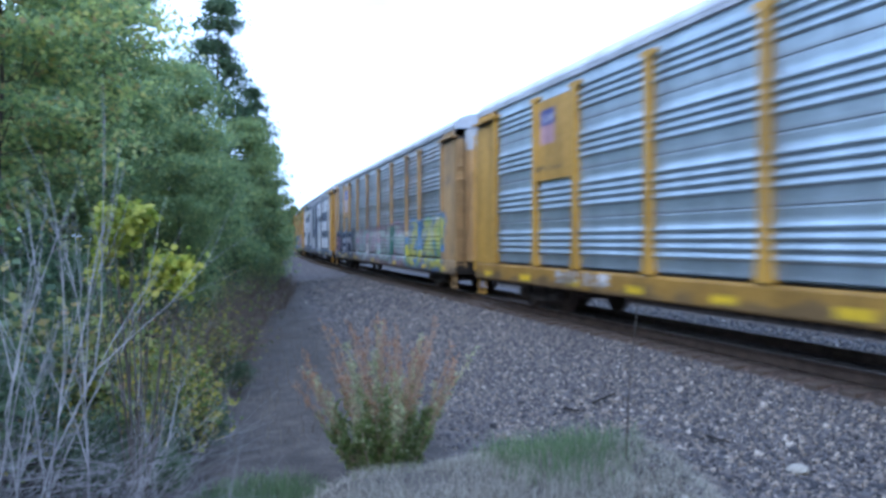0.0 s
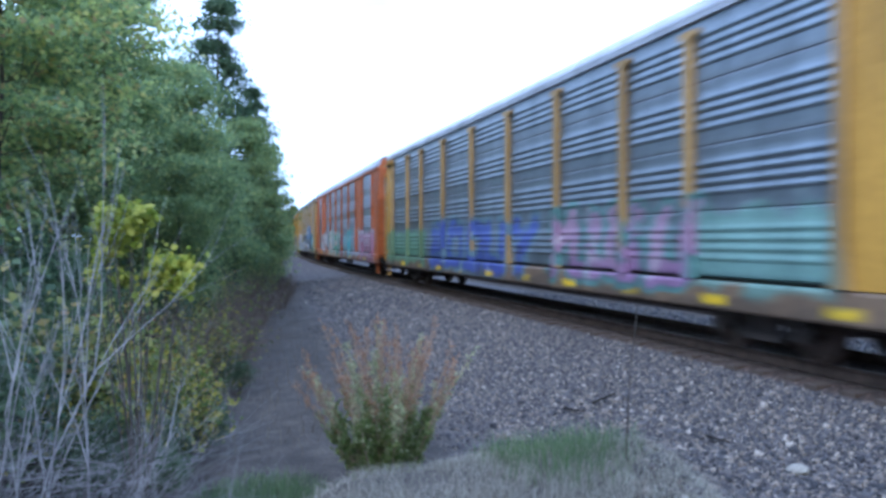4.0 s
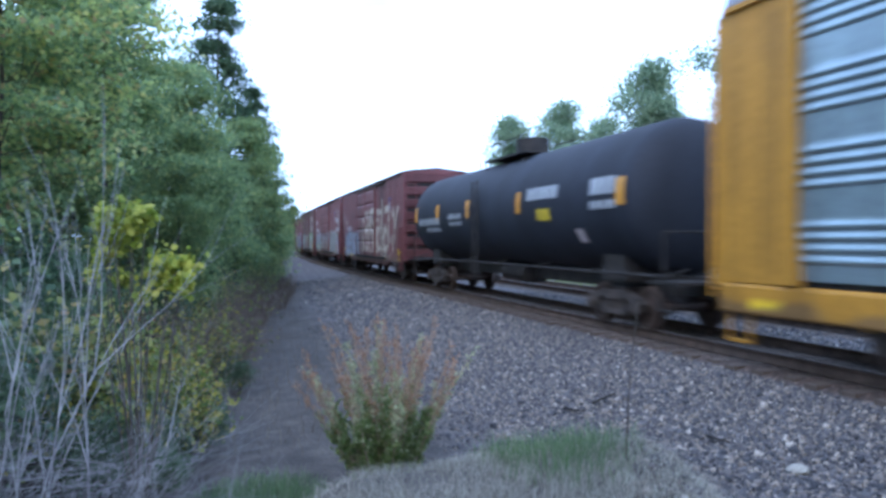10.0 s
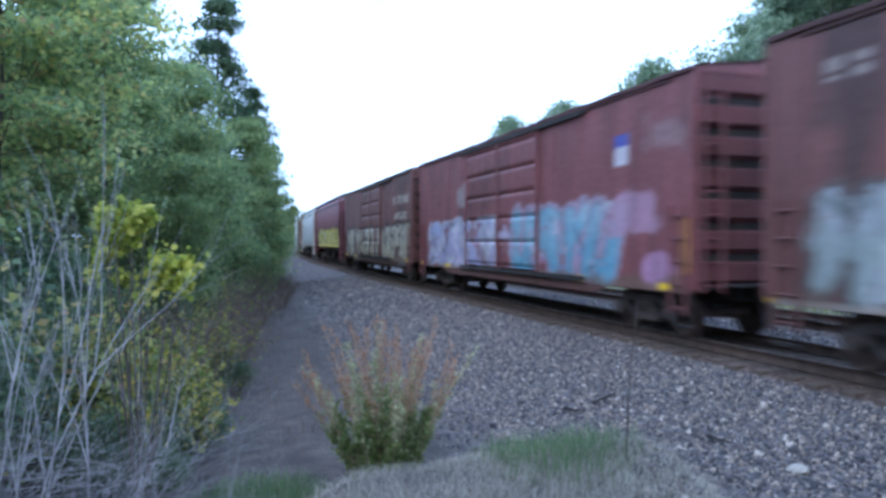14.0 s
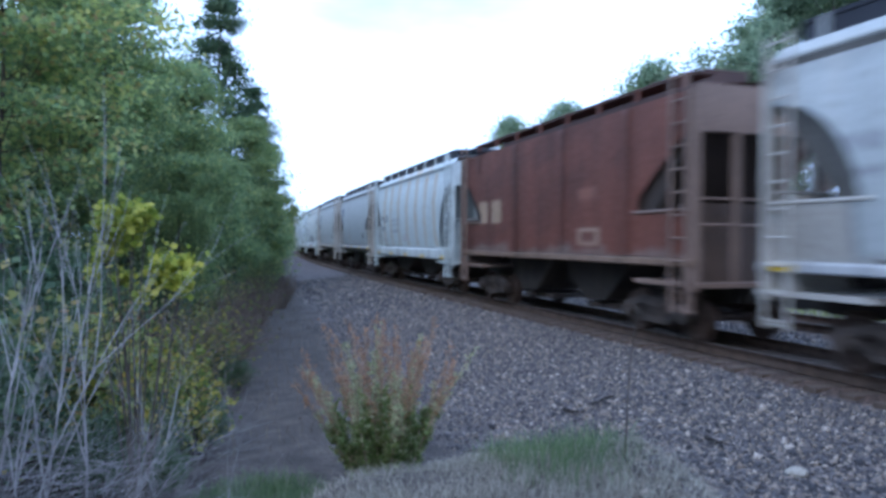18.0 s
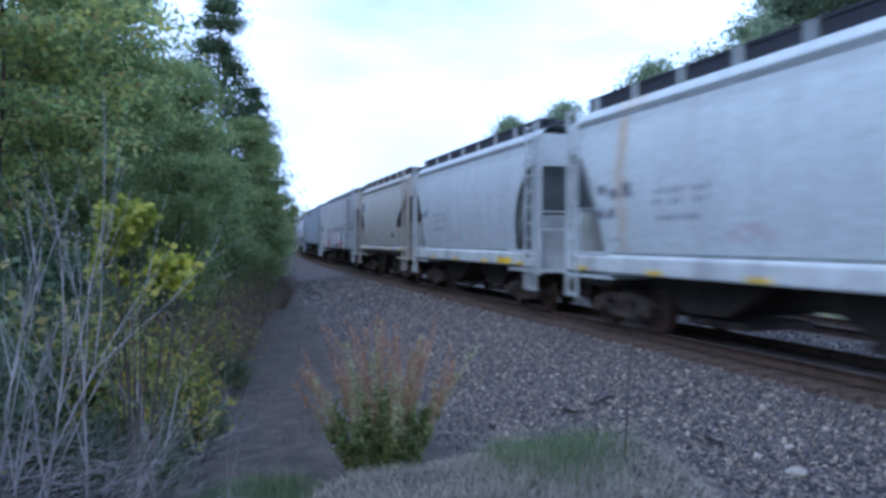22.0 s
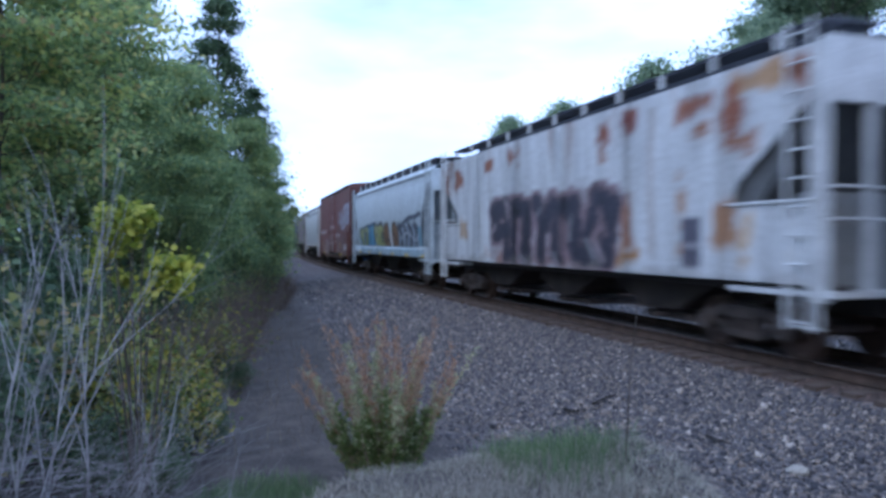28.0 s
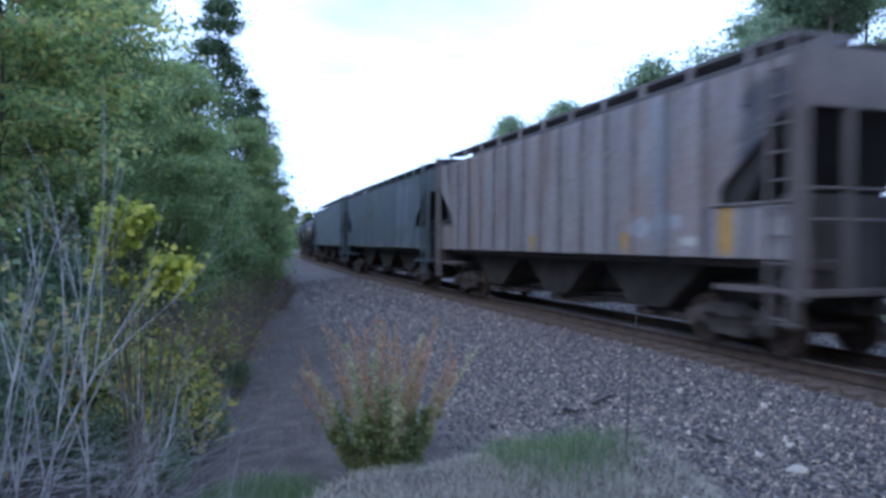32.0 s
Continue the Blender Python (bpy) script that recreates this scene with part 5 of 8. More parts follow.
boxcar(265.2, 281.8, MAR, [("rust", (0.07, 0.03, 0.028), 0.5, 0.6, 0.2, 4), ("tag", 9.0, 15.4, 1.0, 2.4, 5, (0.42, 0.36, 0.52), (0.36, 0.40, 0.58), (0.50, 0.48, 0.55), 71), ("wild", 6.0, 15.4, 1.0, 2.4, 50, [(0.44, 0.40, 0.52), (0.30, 0.34, 0.52), (0.46, 0.46, 0.50), (0.22, 0.10, 0.12)], 73), ("wild", 2.4, 7.4, 0.95, 2.5, 50, [(0.12, 0.40, 0.52), (0.34, 0.52, 0.58), (0.44, 0.46, 0.52), (0.40, 0.22, 0.34), (0.10, 0.22, 0.36)], 74), ("tag", 2.6, 7.6, 0.9, 2.6, 4, (0.12, 0.36, 0.50), (0.28, 0.46, 0.56), (0.42, 0.33, 0.42), 72), ("cloud", 1.1, 2.6, 1.9, 2.8, (0.48, 0.28, 0.38), 0.85), ("ell", 1.0, 1.25, 0.5, 0.35, (0.50, 0.26, 0.40)), ("rect", 2.0, 2.5, 3.3, 3.9, (0.46, 0.44, 0.48)), ("rect", 2.0, 2.5, 3.65, 3.9, (0.06, 0.08, 0.32))] + [
    ("cloud", 0.4, 1.4, 3.5, 4.1, (0.34, 0.25, 0.25), 0.5), ("rect", 0.1, 0.35, 1.2, 2.2, (0.50, 0.24, 0.03)), ("cloud", 11.5, 12.2, 2.9, 3.5, (0.45, 0.42, 0.42), 0.6)],
    "maroon boxcar with light blue and pink graffiti")
boxcar(283.0, 300.2, MAR2, [
    ("rust", (0.05, 0.028, 0.022), 0.6, 0.5, 0.1, 5), ("bars", 0.6, 3.6, 3.4, 3.8, 8, (0.44, 0.40, 0.34)), ("bars", 1.0, 3.2, 2.75, 3.05, 7, (0.44, 0.40, 0.34)), ("tag", 0.6, 7.0, 1.0, 2.5, 5, (0.42, 0.38, 0.26), (0.46, 0.44, 0.36), (0.05, 0.025, 0.02), 76),
    ("tag", 7.6, 16.5, 1.0, 2.5, 6, (0.44, 0.40, 0.26), (0.5, 0.47, 0.38), (0.06, 0.025, 0.025), 77)],
    "dark brown boxcar with cream graffiti and lettering bars")

# ---- covered hoppers ----
def hopper(F, R, base, ops, label, kind="round", bays=3, sillc=None, top=4.42, low=1.53, endc=None, roofc=(0.020, 0.025, 0.036), sill_ops=(), deep_sill=False, arc=False):
    car, L = start("covered_hopper", F, R, label, "covered hopper")
    sillc, endc = sillc or base, endc or base
    under(car, L, ((L / 2 - 1.75, -L / 2 + 1.75) if L < 14 else (L / 2 - 2.0, -L / 2 + 2.0)))
    # open arcs down to the sill on the deep-silled cars, slanting openings above a plate on the others
    cut0, cut1, reach = (low + 0.02, 3.80, 1.55) if deep_sill else (2.36, 3.80, 1.75)
    n1, n2 = (3, 24) if deep_sill else (12, 14)

    def edge(z):
        k = (z - cut0) / (cut1 - cut0)
        return 0.22 if z >= cut1 or z < cut0 else 0.22 + (reach - 0.22) * (0.1 * (1 - k) + 0.9 * math.sqrt(max(0.0, 1 - k * k)) if deep_sill or arc else min(1.0, 1.25 * (1 - k)))

    def face(z):
        if kind == "round":
            return -1.50 + 0.17 * ((z - 2.95) / 1.5) ** 2
        if kind == "barrel":
            return -0.25 - 1.25 * math.sqrt(max(0.0, 1 - ((z - 2.85) / 1.75) ** 2)) ** 0.7
        return -1.46

    zs = list(np.linspace(low, cut0, n1)) + list(np.linspace(cut0 + 1e-4, cut1, n2)) + list(np.linspace(cut1 + 0.06, top, 8))
    rows = [(z, face(z), 0.22 if i < n1 else edge(z), L - (0.22 if i < n1 else edge(z))) for i, z in enumerate(zs)]
    rows[n1] = (cut0, face(cut0), edge(cut0 + 1e-4), L - edge(cut0 + 1e-4))
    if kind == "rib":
        # dark strip along each rib's front edge: its shaded side, put into the colour
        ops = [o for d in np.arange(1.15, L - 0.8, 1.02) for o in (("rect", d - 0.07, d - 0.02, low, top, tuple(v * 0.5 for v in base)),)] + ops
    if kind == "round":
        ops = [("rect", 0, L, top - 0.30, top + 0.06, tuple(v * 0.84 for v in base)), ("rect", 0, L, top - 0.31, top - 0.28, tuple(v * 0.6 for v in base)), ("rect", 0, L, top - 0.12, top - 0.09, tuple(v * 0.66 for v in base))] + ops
    if kind in ("round", "barrel") and not deep_sill:
        # plates of another paint below the end openings, and grey-brown tint along the bottom
        for a, e in ((0.0, reach - 0.12), (L - reach + 0.12, L)):
            ops = ops + [("rect", a, e, low, cut0 + 0.02, tuple(v * 0.86 for v in endc))]
        ops = ops + [("rect", reach - 0.16, reach - 0.10, low, cut0 + 0.4, tuple(v * 0.45 for v in base)), ("rect", L - reach + 0.10, L - reach + 0.16, low, cut0 + 0.4, tuple(v * 0.45 for v in base))]
    ops = ops + [("cloud", -1.0, L + 1.0, low - 0.3, low + 0.10, (0.30, 0.27, 0.24), 0.2 if deep_sill else 0.45)]
    finish = paint_clean if kind in ("round", "barrel", "slab") else paint_steel
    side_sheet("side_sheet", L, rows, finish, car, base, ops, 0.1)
    side_sheet("side_sheet", L, rows[::6] + [rows[-1]], paint_steel, car, base, [], 1.0, "", True)
    if kind in ("rib", "flat"):
        pitch = 1.02 if kind == "rib" else 2.7
        for d in np.arange(1.15 if kind == "rib" else 2.1, L - 0.8, pitch):
            lo_z = max(low, (cut1 + 0.05 if min(d, L - d) < reach - 0.1 else low))
            x = L / 2 - d
            rr = [(z, y, d - 0.06, d + 0.06) for z, y in [(lo_z, -1.46), (lo_z + 0.01, -1.53)] + [(lo_z + 0.02 + (top - lo_z - 0.04) * k / 18, -1.53) for k in range(19)] + [(top - 0.01, -1.46)]]
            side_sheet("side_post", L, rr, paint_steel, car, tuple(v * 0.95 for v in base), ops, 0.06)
    # roof
    if kind == "barrel":
        sec = [(face(top), top), (-0.75, top + 0.16), (0, top + 0.25), (0.75, top + 0.16), (-face(top), top)]
    elif kind != "round":
        sec = [(face(top), top), (-1.30, top + 0.04), (-0.8, top + 0.14), (0, top + 0.22), (0.8, top + 0.14), (1.30, top + 0.04), (-face(top), top)]
    else:
        sec = [(face(top), top), (face(top) - 0.03, top + 0.03), (face(top) + 0.03, top + 0.10), (-1.22, top + 0.24), (-0.8, top + 0.33), (0, top + 0.38), (0.8, top + 0.33), (1.22, top + 0.24), (-face(top), top)]
    k = len(sec)
    v = [(L / 2 - 0.16 - (L - 0.32) * i / 16, y, z) for i in range(17) for y, z in sec]
    f = [(i * k + j, i * k + j + 1, (i + 1) * k + j + 1, (i + 1) * k + j) for i in range(16) for j in range(k - 1)]
    me = raw_mesh("roof", v, f)
    c4 = np.ones((len(v), 4), np.float32)
    arr = np.array(v)
    c4[:, :3] = paint_at(L / 2 - arr[:, 0], arr[:, 2], base, [o for o in ops if o[0] in ("streak", "rust")])
    me.attributes.new("coat", "FLOAT_COLOR", "POINT").data.foreach_set("color", c4.ravel())
    part("roof", me, finish, car)
    # running boards, near-black for their shaded undersides, and loading hatches
    for s in (-1, 1):
        b = BM()
        y0, y1 = sorted((s * 1.18, s * 0.70))
        up = 0.50 if kind == "round" else 0.36
        box(b, -L / 2 + 0.5, L / 2 - 0.5, y0, y1, top + up, top + up + 0.06)
        if kind == "round":
            # added sheet, equally dark, in place of the shaded gap under the board
            box(b, -L / 2 + 0.5, L / 2 - 0.5, s * 1.14 - 0.02, s * 1.14 + 0.02, top + 0.26, top + 0.50)
        board = part("running_board", b, coat(roofc, 0.8), car)
        for x in np.arange(-L / 2 + 0.9, L / 2 - 0.6, 1.45):
            b = BM()
            box(b, x - 0.05, x + 0.05, min(s * 1.165, s * 1.225), max(s * 1.165, s * 1.225), top + 0.16, top + up + 0.04)
            part("bracket", b, coat(tuple(v * 0.85 for v in base)), board)
    b = BM()
    box(b, -L / 2 + 1.0, L / 2 - 1.0, -0.45, 0.45, top + 0.3, top + 0.62)
    part("hatch_coaming", b, coat(roofc, 0.7), car)
    for x in np.arange(-L / 2 + 1.6, L / 2 - 1.0, 1.9):
        b = BM()
        box(b, x - 0.06, x + 0.06, -0.56, 0.56, top + 0.62, top + 0.69)
        box(b, x - 0.8, x + 0.8, -0.5, 0.5, top + 0.60, top + 0.645)
        part("hatch_cover", b, coat(tuple(v * 1.4 + 0.03 for v in roofc), 0.6), car)
    # sill along the side; the near-black sill colours stand for shade under the side
    ys = -1.50 if kind in ("round", "barrel") or low > 1.529 and sum(sillc) > 0.4 else -1.0
    thin = kind in ("round", "barrel")
    drop = 0.39 if deep_sill else 0.17
    refl = [("rect", d, d + 0.5, low - drop + 0.02, low - drop + 0.13, REF) for d in np.arange(0.8, L, 2.6) if thin]
    side_sheet("side_sill", L, [(low - drop, ys + 0.1, 0.05, L - 0.05)] + plain_rows(low - drop + 0.02, low - 0.03, ys, 0.05, L - 0.05, 6) + [(low, ys + 0.16, 0.05, L - 0.05)], paint_steel, car, tuple(v * (1.0 if deep_sill else 0.86) for v in sillc), list(sill_ops) + refl, 0.12)
    b = BM()
    box(b, -L / 2 + 0.05, L / 2 - 0.05, 1.38, 1.5, low - drop, low)
    part("side_sill", b, coat(sillc), car)
    # slope sheets, darkened in colour to stand for the shade inside the openings
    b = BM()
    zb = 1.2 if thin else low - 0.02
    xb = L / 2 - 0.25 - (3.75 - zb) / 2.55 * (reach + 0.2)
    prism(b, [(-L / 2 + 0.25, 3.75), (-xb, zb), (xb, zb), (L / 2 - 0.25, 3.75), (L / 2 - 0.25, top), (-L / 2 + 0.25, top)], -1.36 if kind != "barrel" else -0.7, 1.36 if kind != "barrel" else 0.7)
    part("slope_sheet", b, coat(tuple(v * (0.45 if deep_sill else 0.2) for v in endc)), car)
    # discharge hoppers below the sill
    n = bays
    span = (L - 2 * (reach + 0.7)) / n
    for k in range(n):
        x0 = -L / 2 + reach + 0.7 + span * k
        b = BM()
        prism(b, [(x0, zb + 0.05), (x0 + span, zb + 0.05), (x0 + span * 0.64, 0.52), (x0 + span * 0.36, 0.52)], -0.98, 0.98)
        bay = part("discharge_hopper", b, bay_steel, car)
        b = BM()
        box(b, x0 + span * 0.30, x0 + span * 0.70, -0.75, 0.75, 0.30, 0.43)
        bar(b, (x0 + span * 0.5, -1.1, 0.38), (x0 + span * 0.5, 1.1, 0.38), 0.05)
        part("outlet_gate", b, truck_steel, bay)
    # end frames: posts, upper wall, platform, ladders, rails
    ec = coat(endc)
    for turn in (1, -1):
        x = turn * (L / 2 - 0.14)
        for y in (-1.40, 1.40):
            b = BM()
            box(b, x - 0.09, x + 0.09, y - 0.06, y + 0.06, 0.95, top)
            part("end_post", b, ec, car)
        for y in (-0.55, 0.55):
            b = BM()
            box(b, x - 0.05, x + 0.05, y - 0.06, y + 0.06, 1.1, 3.8)
            part("end_post", b, ec, car)
        b = BM()
        box(b, x - 0.06, x + 0.06, -1.36, 1.36, 3.70, top + 0.1)
        part("end_wall", b, ec, car)
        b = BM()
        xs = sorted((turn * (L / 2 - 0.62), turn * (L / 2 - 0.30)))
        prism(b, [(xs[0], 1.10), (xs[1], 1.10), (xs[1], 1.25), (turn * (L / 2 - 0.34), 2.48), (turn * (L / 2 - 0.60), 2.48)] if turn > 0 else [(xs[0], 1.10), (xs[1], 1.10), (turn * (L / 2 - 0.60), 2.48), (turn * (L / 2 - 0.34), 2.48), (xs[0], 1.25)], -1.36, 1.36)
        # slab and ribbed cars: this sheet's paint is darkened for the shaded end
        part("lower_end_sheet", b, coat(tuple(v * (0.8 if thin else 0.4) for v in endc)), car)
        b = BM()
        xs = sorted((turn * (L / 2 + 0.05), turn * (L / 2 - 1.9)))
        box(b, xs[0], xs[1], -1.45, 1.45, 1.02, 1.10)
        part("end_platform", b, ec, car)
        ladder("ladder", car, turn * (L / 2 - 0.42), -1.53, 0.55, top + 0.35, 0.44, ec)
        ladder("ladder", car, turn * (L / 2 - 0.02), 0.95, 1.0, top, 0.44, ec, "y")
        b = BM()
        for z in (2.1, 2.55):
            bar(b, (x, -1.4, z), (x, 1.4, z), 0.025)
        part("hand_rail", b, ec, car)
        b = BM()
        xa, xb = turn * (L / 2 - 1.9), turn * (L / 2 - 0.2)
        bar(b, (xa, -1.47, cut0), (xb, -1.47, cut0), 0.03)
        part("hand_rail", b, ec, car)
        b = BM()
        bar(b, (turn * (L / 2 - 0.8), -0.35, 1.3), (turn * (L / 2 - 0.8), 0.5, 1.3), 0.18, 10)
        bar(b, (turn * (L / 2 - 0.5), -0.7, 1.1), (turn * (L / 2 - 0.5), -0.7, 2.0), 0.04)
        part("brake_cylinder", b, dark_steel, car)
    steps(car, L, 1.45, ec, 1.1)
    return car


RUST = (0.20, 0.075, 0.03)
OCH = (0.44, 0.24, 0.05)
CRM = (0.42, 0.40, 0.36)
WH = (0.52, 0.60, 0.61)


def drips(seed, L, n, c, amount, top=4.5, length=2.8):
    r = random.Random(seed)
    return [("streak", r.uniform(0.4, L - 0.4), r.uniform(0.06, 0.2), top, length * r.uniform(0.4, 1.1), c, amount * r.uniform(0.5, 1)) for _ in range(n)]


hopper(301.5, 318.3, (0.15, 0.042, 0.052), [("rect", 1.0, 14.2, 1.50, 1.62, (0.60, 0.54, 0.10)), ("poly", [(14.2, 1.5), (14.1, 2.35), (13.2, 2.68), (12.3, 2.72), (12.0, 1.5)], (0.72, 0.66, 0.13)), ("poly", [(12.1, 1.5), (11.7, 2.72), (10.3, 2.7), (10.0, 2.45), (9.2, 1.5)], (0.72, 0.66, 0.13)), ("poly", [(9.0, 1.5), (8.9, 2.65), (7.5, 2.7), (5.9, 2.6), (5.8, 1.5)], (0.72, 0.66, 0.13)), ("poly", [(5.6, 1.5), (5.4, 2.7), (3.6, 2.72), (3.2, 1.5)], (0.72, 0.66, 0.13)), ("poly", [(3.0, 1.5), (2.9, 2.6), (1.2, 2.66), (1.0, 1.5)], (0.72, 0.66, 0.13)), ("cloud", 11.4, 12.3, 2.3, 2.62, (0.50, 0.55, 0.62), 0.95)] + [
    ("cloud", 9.0, 10.0, 1.9, 2.45, (0.48, 0.53, 0.60), 0.95), ("cloud", 5.5, 6.0, 1.7, 2.4, (0.48, 0.53, 0.60), 0.9), ("line", [(14.2, 2.35), (13.2, 2.72), (12.3, 2.75)], 0.05, BLK), ("line", [(12.3, 2.55), (12.0, 2.2), (11.5, 2.15)], 0.08, (0.05, 0.02, 0.02)), ("line", [(11.7, 2.75), (10.3, 2.75)], 0.05, BLK), ("line", [(10.1, 2.5), (9.9, 2.1), (9.1, 1.62)], 0.09, (0.05, 0.02, 0.02)), ("line", [(8.9, 2.68), (7.5, 2.75), (5.9, 2.68)], 0.05, BLK), ("line", [(7.9, 2.5), (7.5, 1.9)], 0.09, (0.06, 0.02, 0.02)), ("line", [(13.3, 2.4), (13.0, 1.7)], 0.07, (0.25, 0.2, 0.04)), ("line", [(11.9, 1.95), (11.7, 1.75)], 0.14, BLK)] + [
    ("line", [(10.7, 2.0), (10.3, 1.75)], 0.08, BLK), ("line", [(4.6, 2.4), (4.4, 1.9)], 0.12, BLK), ("line", [(2.2, 2.3), (2.0, 1.8)], 0.12, BLK), ("line", [(5.4, 2.73), (3.6, 2.76)], 0.05, BLK), ("line", [(2.9, 2.65), (1.2, 2.7)], 0.05, BLK), *[("line", [(a, 2.62), (a - 0.35, 1.62)], 0.07, BLK) for a in (13.9, 12.9, 11.5, 10.9, 8.6, 7.0, 6.4, 5.0, 3.9, 2.6)], *[("line", [(a, 1.60), (a - 0.5, 2.0), (a - 0.7, 1.62)], 0.05, (0.70, 0.72, 0.74)) for a in (13.4, 11.2, 8.2, 4.8, 2.4)], ("bars", 14.6, 15.8, 2.8, 3.05, 3, (0.40, 0.28, 0.27)), ("bars", 14.6, 15.8, 2.2, 2.45, 4, (0.38, 0.27, 0.27)), ("bars", 14.9, 15.6, 1.8, 2.0, 4, (0.36, 0.25, 0.25))],
    "maroon covered hopper with yellow bubble graffiti", "round", 3, (0.12, 0.035, 0.04), sill_ops=[("cloud", 0.8, 14.3, 1.1, 1.7, (0.72, 0.66, 0.13), 0.9)], arc=True)
hopper(319.5, 336.6, (0.40, 0.44, 0.44), drips(2, 17, 8, CRM, 0.5) + [("bars", 3.3, 3.9, 1.98, 2.2, 1, BLK), ("bars", 2.6, 4.6, 2.9, 3.1, 8, (0.3, 0.31, 0.34)), ("bars", 2.9, 4.2, 2.5, 2.7, 5, (0.3, 0.31, 0.34)), ("cloud", 10.5, 13.0, 2.4, 3.6, (0.46, 0.44, 0.40), 0.5), ("bars", 15.0, 16.0, 3.0, 3.2, 3, (0.25, 0.26, 0.28)), ("bars", 15.0, 16.0, 2.6, 2.75, 4, (0.25, 0.26, 0.28))],
       "pale grey three-bay covered hopper with rounded sides", "round", 3, (0.50, 0.52, 0.53), endc=CRM, arc=True)
hopper(338.0, 349.8, (0.155, 0.05, 0.032), [("rust", (0.09, 0.03, 0.02), 0.6, 0.8, 0.0, 9), ("rect", 9.5, 10.2, 2.3, 2.95, (0.36, 0.25, 0.17)), ("rect", 8.5, 9.2, 2.3, 2.95, (0.36, 0.25, 0.17)), ("rect", 3.2, 4.1, 1.75, 2.1, (0.36, 0.24, 0.18)), ("rect", 3.35, 3.95, 1.82, 2.02, (0.14, 0.05, 0.035)), ("rect", 3.3, 4.1, 2.7, 2.95, (0.24, 0.10, 0.07))] + drips(3, 11.8, 6, (0.10, 0.045, 0.03), 0.6),
       "rusty red-brown two-bay covered hopper", "flat", 2, (0.26, 0.17, 0.12), endc=(0.22, 0.15, 0.12), roofc=(0.06, 0.03, 0.025))
STRIPES = [("streak", d, 0.20, 4.8, 5.2, c, 0.95) for d, c in ((2.1, OCH), (3.4, OCH), (4.7, OCH), (6.1, OCH), (7.6, OCH), (9.0, OCH), (10.3, OCH))]
MARKS = [("bars", 9.6, 11.0, 2.7, 2.98, 3, (0.10, 0.11, 0.15)), ("bars", 10.2, 11.0, 2.25, 2.45, 2, (0.10, 0.11, 0.15)), *[("bars", 7.4, 8.9, z, z + 0.07, 7, (0.20, 0.22, 0.28)) for z in (2.2, 2.36, 2.52, 2.68, 2.84)], ("bars", 6.0, 7.0, 1.75, 2.05, 4, (0.48, 0.42, 0.44)), ("bars", 10.0, 11.0, 1.75, 1.85, 5, (0.3, 0.32, 0.36))]
hopper(350.7, 363.2, WH, STRIPES + MARKS, "white two-bay covered hopper with ochre rust streaks", "round", 2, (0.56, 0.62, 0.62), deep_sill=True)
SQ = [("rect", 9.4, 10.3, 3.35, 3.85, (0.10, 0.12, 0.18)), ("rect", 9.5, 10.2, 2.75, 3.15, (0.10, 0.12, 0.18)), ("rect", 2.6, 2.95, 1.95, 2.2, BLK), ("bars", 8.4, 10.4, 1.75, 1.95, 6, (0.28, 0.29, 0.3)), ("rect", 7.2, 7.5, 1.7, 2.15, (0.40, 0.37, 0.30)), ("bars", 5.6, 6.6, 1.75, 1.9, 4, (0.3, 0.31, 0.33))]
hopper(364.1, 375.4, (0.38, 0.42, 0.42), SQ + drips(5, 11, 5, CRM, 0.4), "dull grey two-bay covered hopper with dark squares", "round", 2, (0.48, 0.49, 0.50), endc=CRM)
hopper(377.1, 388.9, (0.36, 0.40, 0.40), SQ + drips(6, 11, 5, CRM, 0.4), "dull grey two-bay covered hopper with cream ends", "round", 2, (0.48, 0.49, 0.50), endc=CRM)
hopper(390.2, 402.6, WH, STRIPES[:] + MARKS + [*[("line", [(7.5 - 0.8 * i + 0.55 * math.cos(a + i), 1.95 + 0.3 * math.sin(a * (1.3 + 0.2 * i) + i)) for a in (0, 0.9, 1.8, 2.7, 3.6, 4.5)], 0.06, (0.09, 0.09, 0.12)) for i in range(5)], ("cloud", 4.2, 5.2, 1.6, 2.2, (0.30, 0.31, 0.35), 0.6)], "white covered hopper with ochre streaks and a dark tag", "round", 2, (0.56, 0.62, 0.62), sill_ops=[("cloud", 3.4, 8.0, 1.1, 1.5, (0.42, 0.30, 0.32), 0.6)], deep_sill=True)
hopper(403.1, 415.4, WH, [("streak", 10.0, 0.19, 4.8, 4.4, OCH, 0.95), ("streak", 7.9, 0.07, 4.6, 3.0, OCH, 0.3)] + MARKS, "white two-bay covered hopper with one rust streak", "round", 2, (0.56, 0.62, 0.62), deep_sill=True)
hopper(416.8, 428.5, (0.47, 0.54, 0.56), [("streak", 4.5, 0.1, 4.6, 3.0, CRM, 0.5)] + MARKS, "clean white two-bay covered hopper", "round", 2, (0.56, 0.62, 0.62), sill_ops=[("rect", 1.6, 2.6, 1.2, 1.35, REF)], deep_sill=True)
hopper(429.5, 440.6, (0.42, 0.435, 0.405), SQ, "grey two-bay hopper with a rusty roof edge", "round", 2, (0.60, 0.62, 0.64), endc=CRM, roofc=(0.05, 0.045, 0.045))
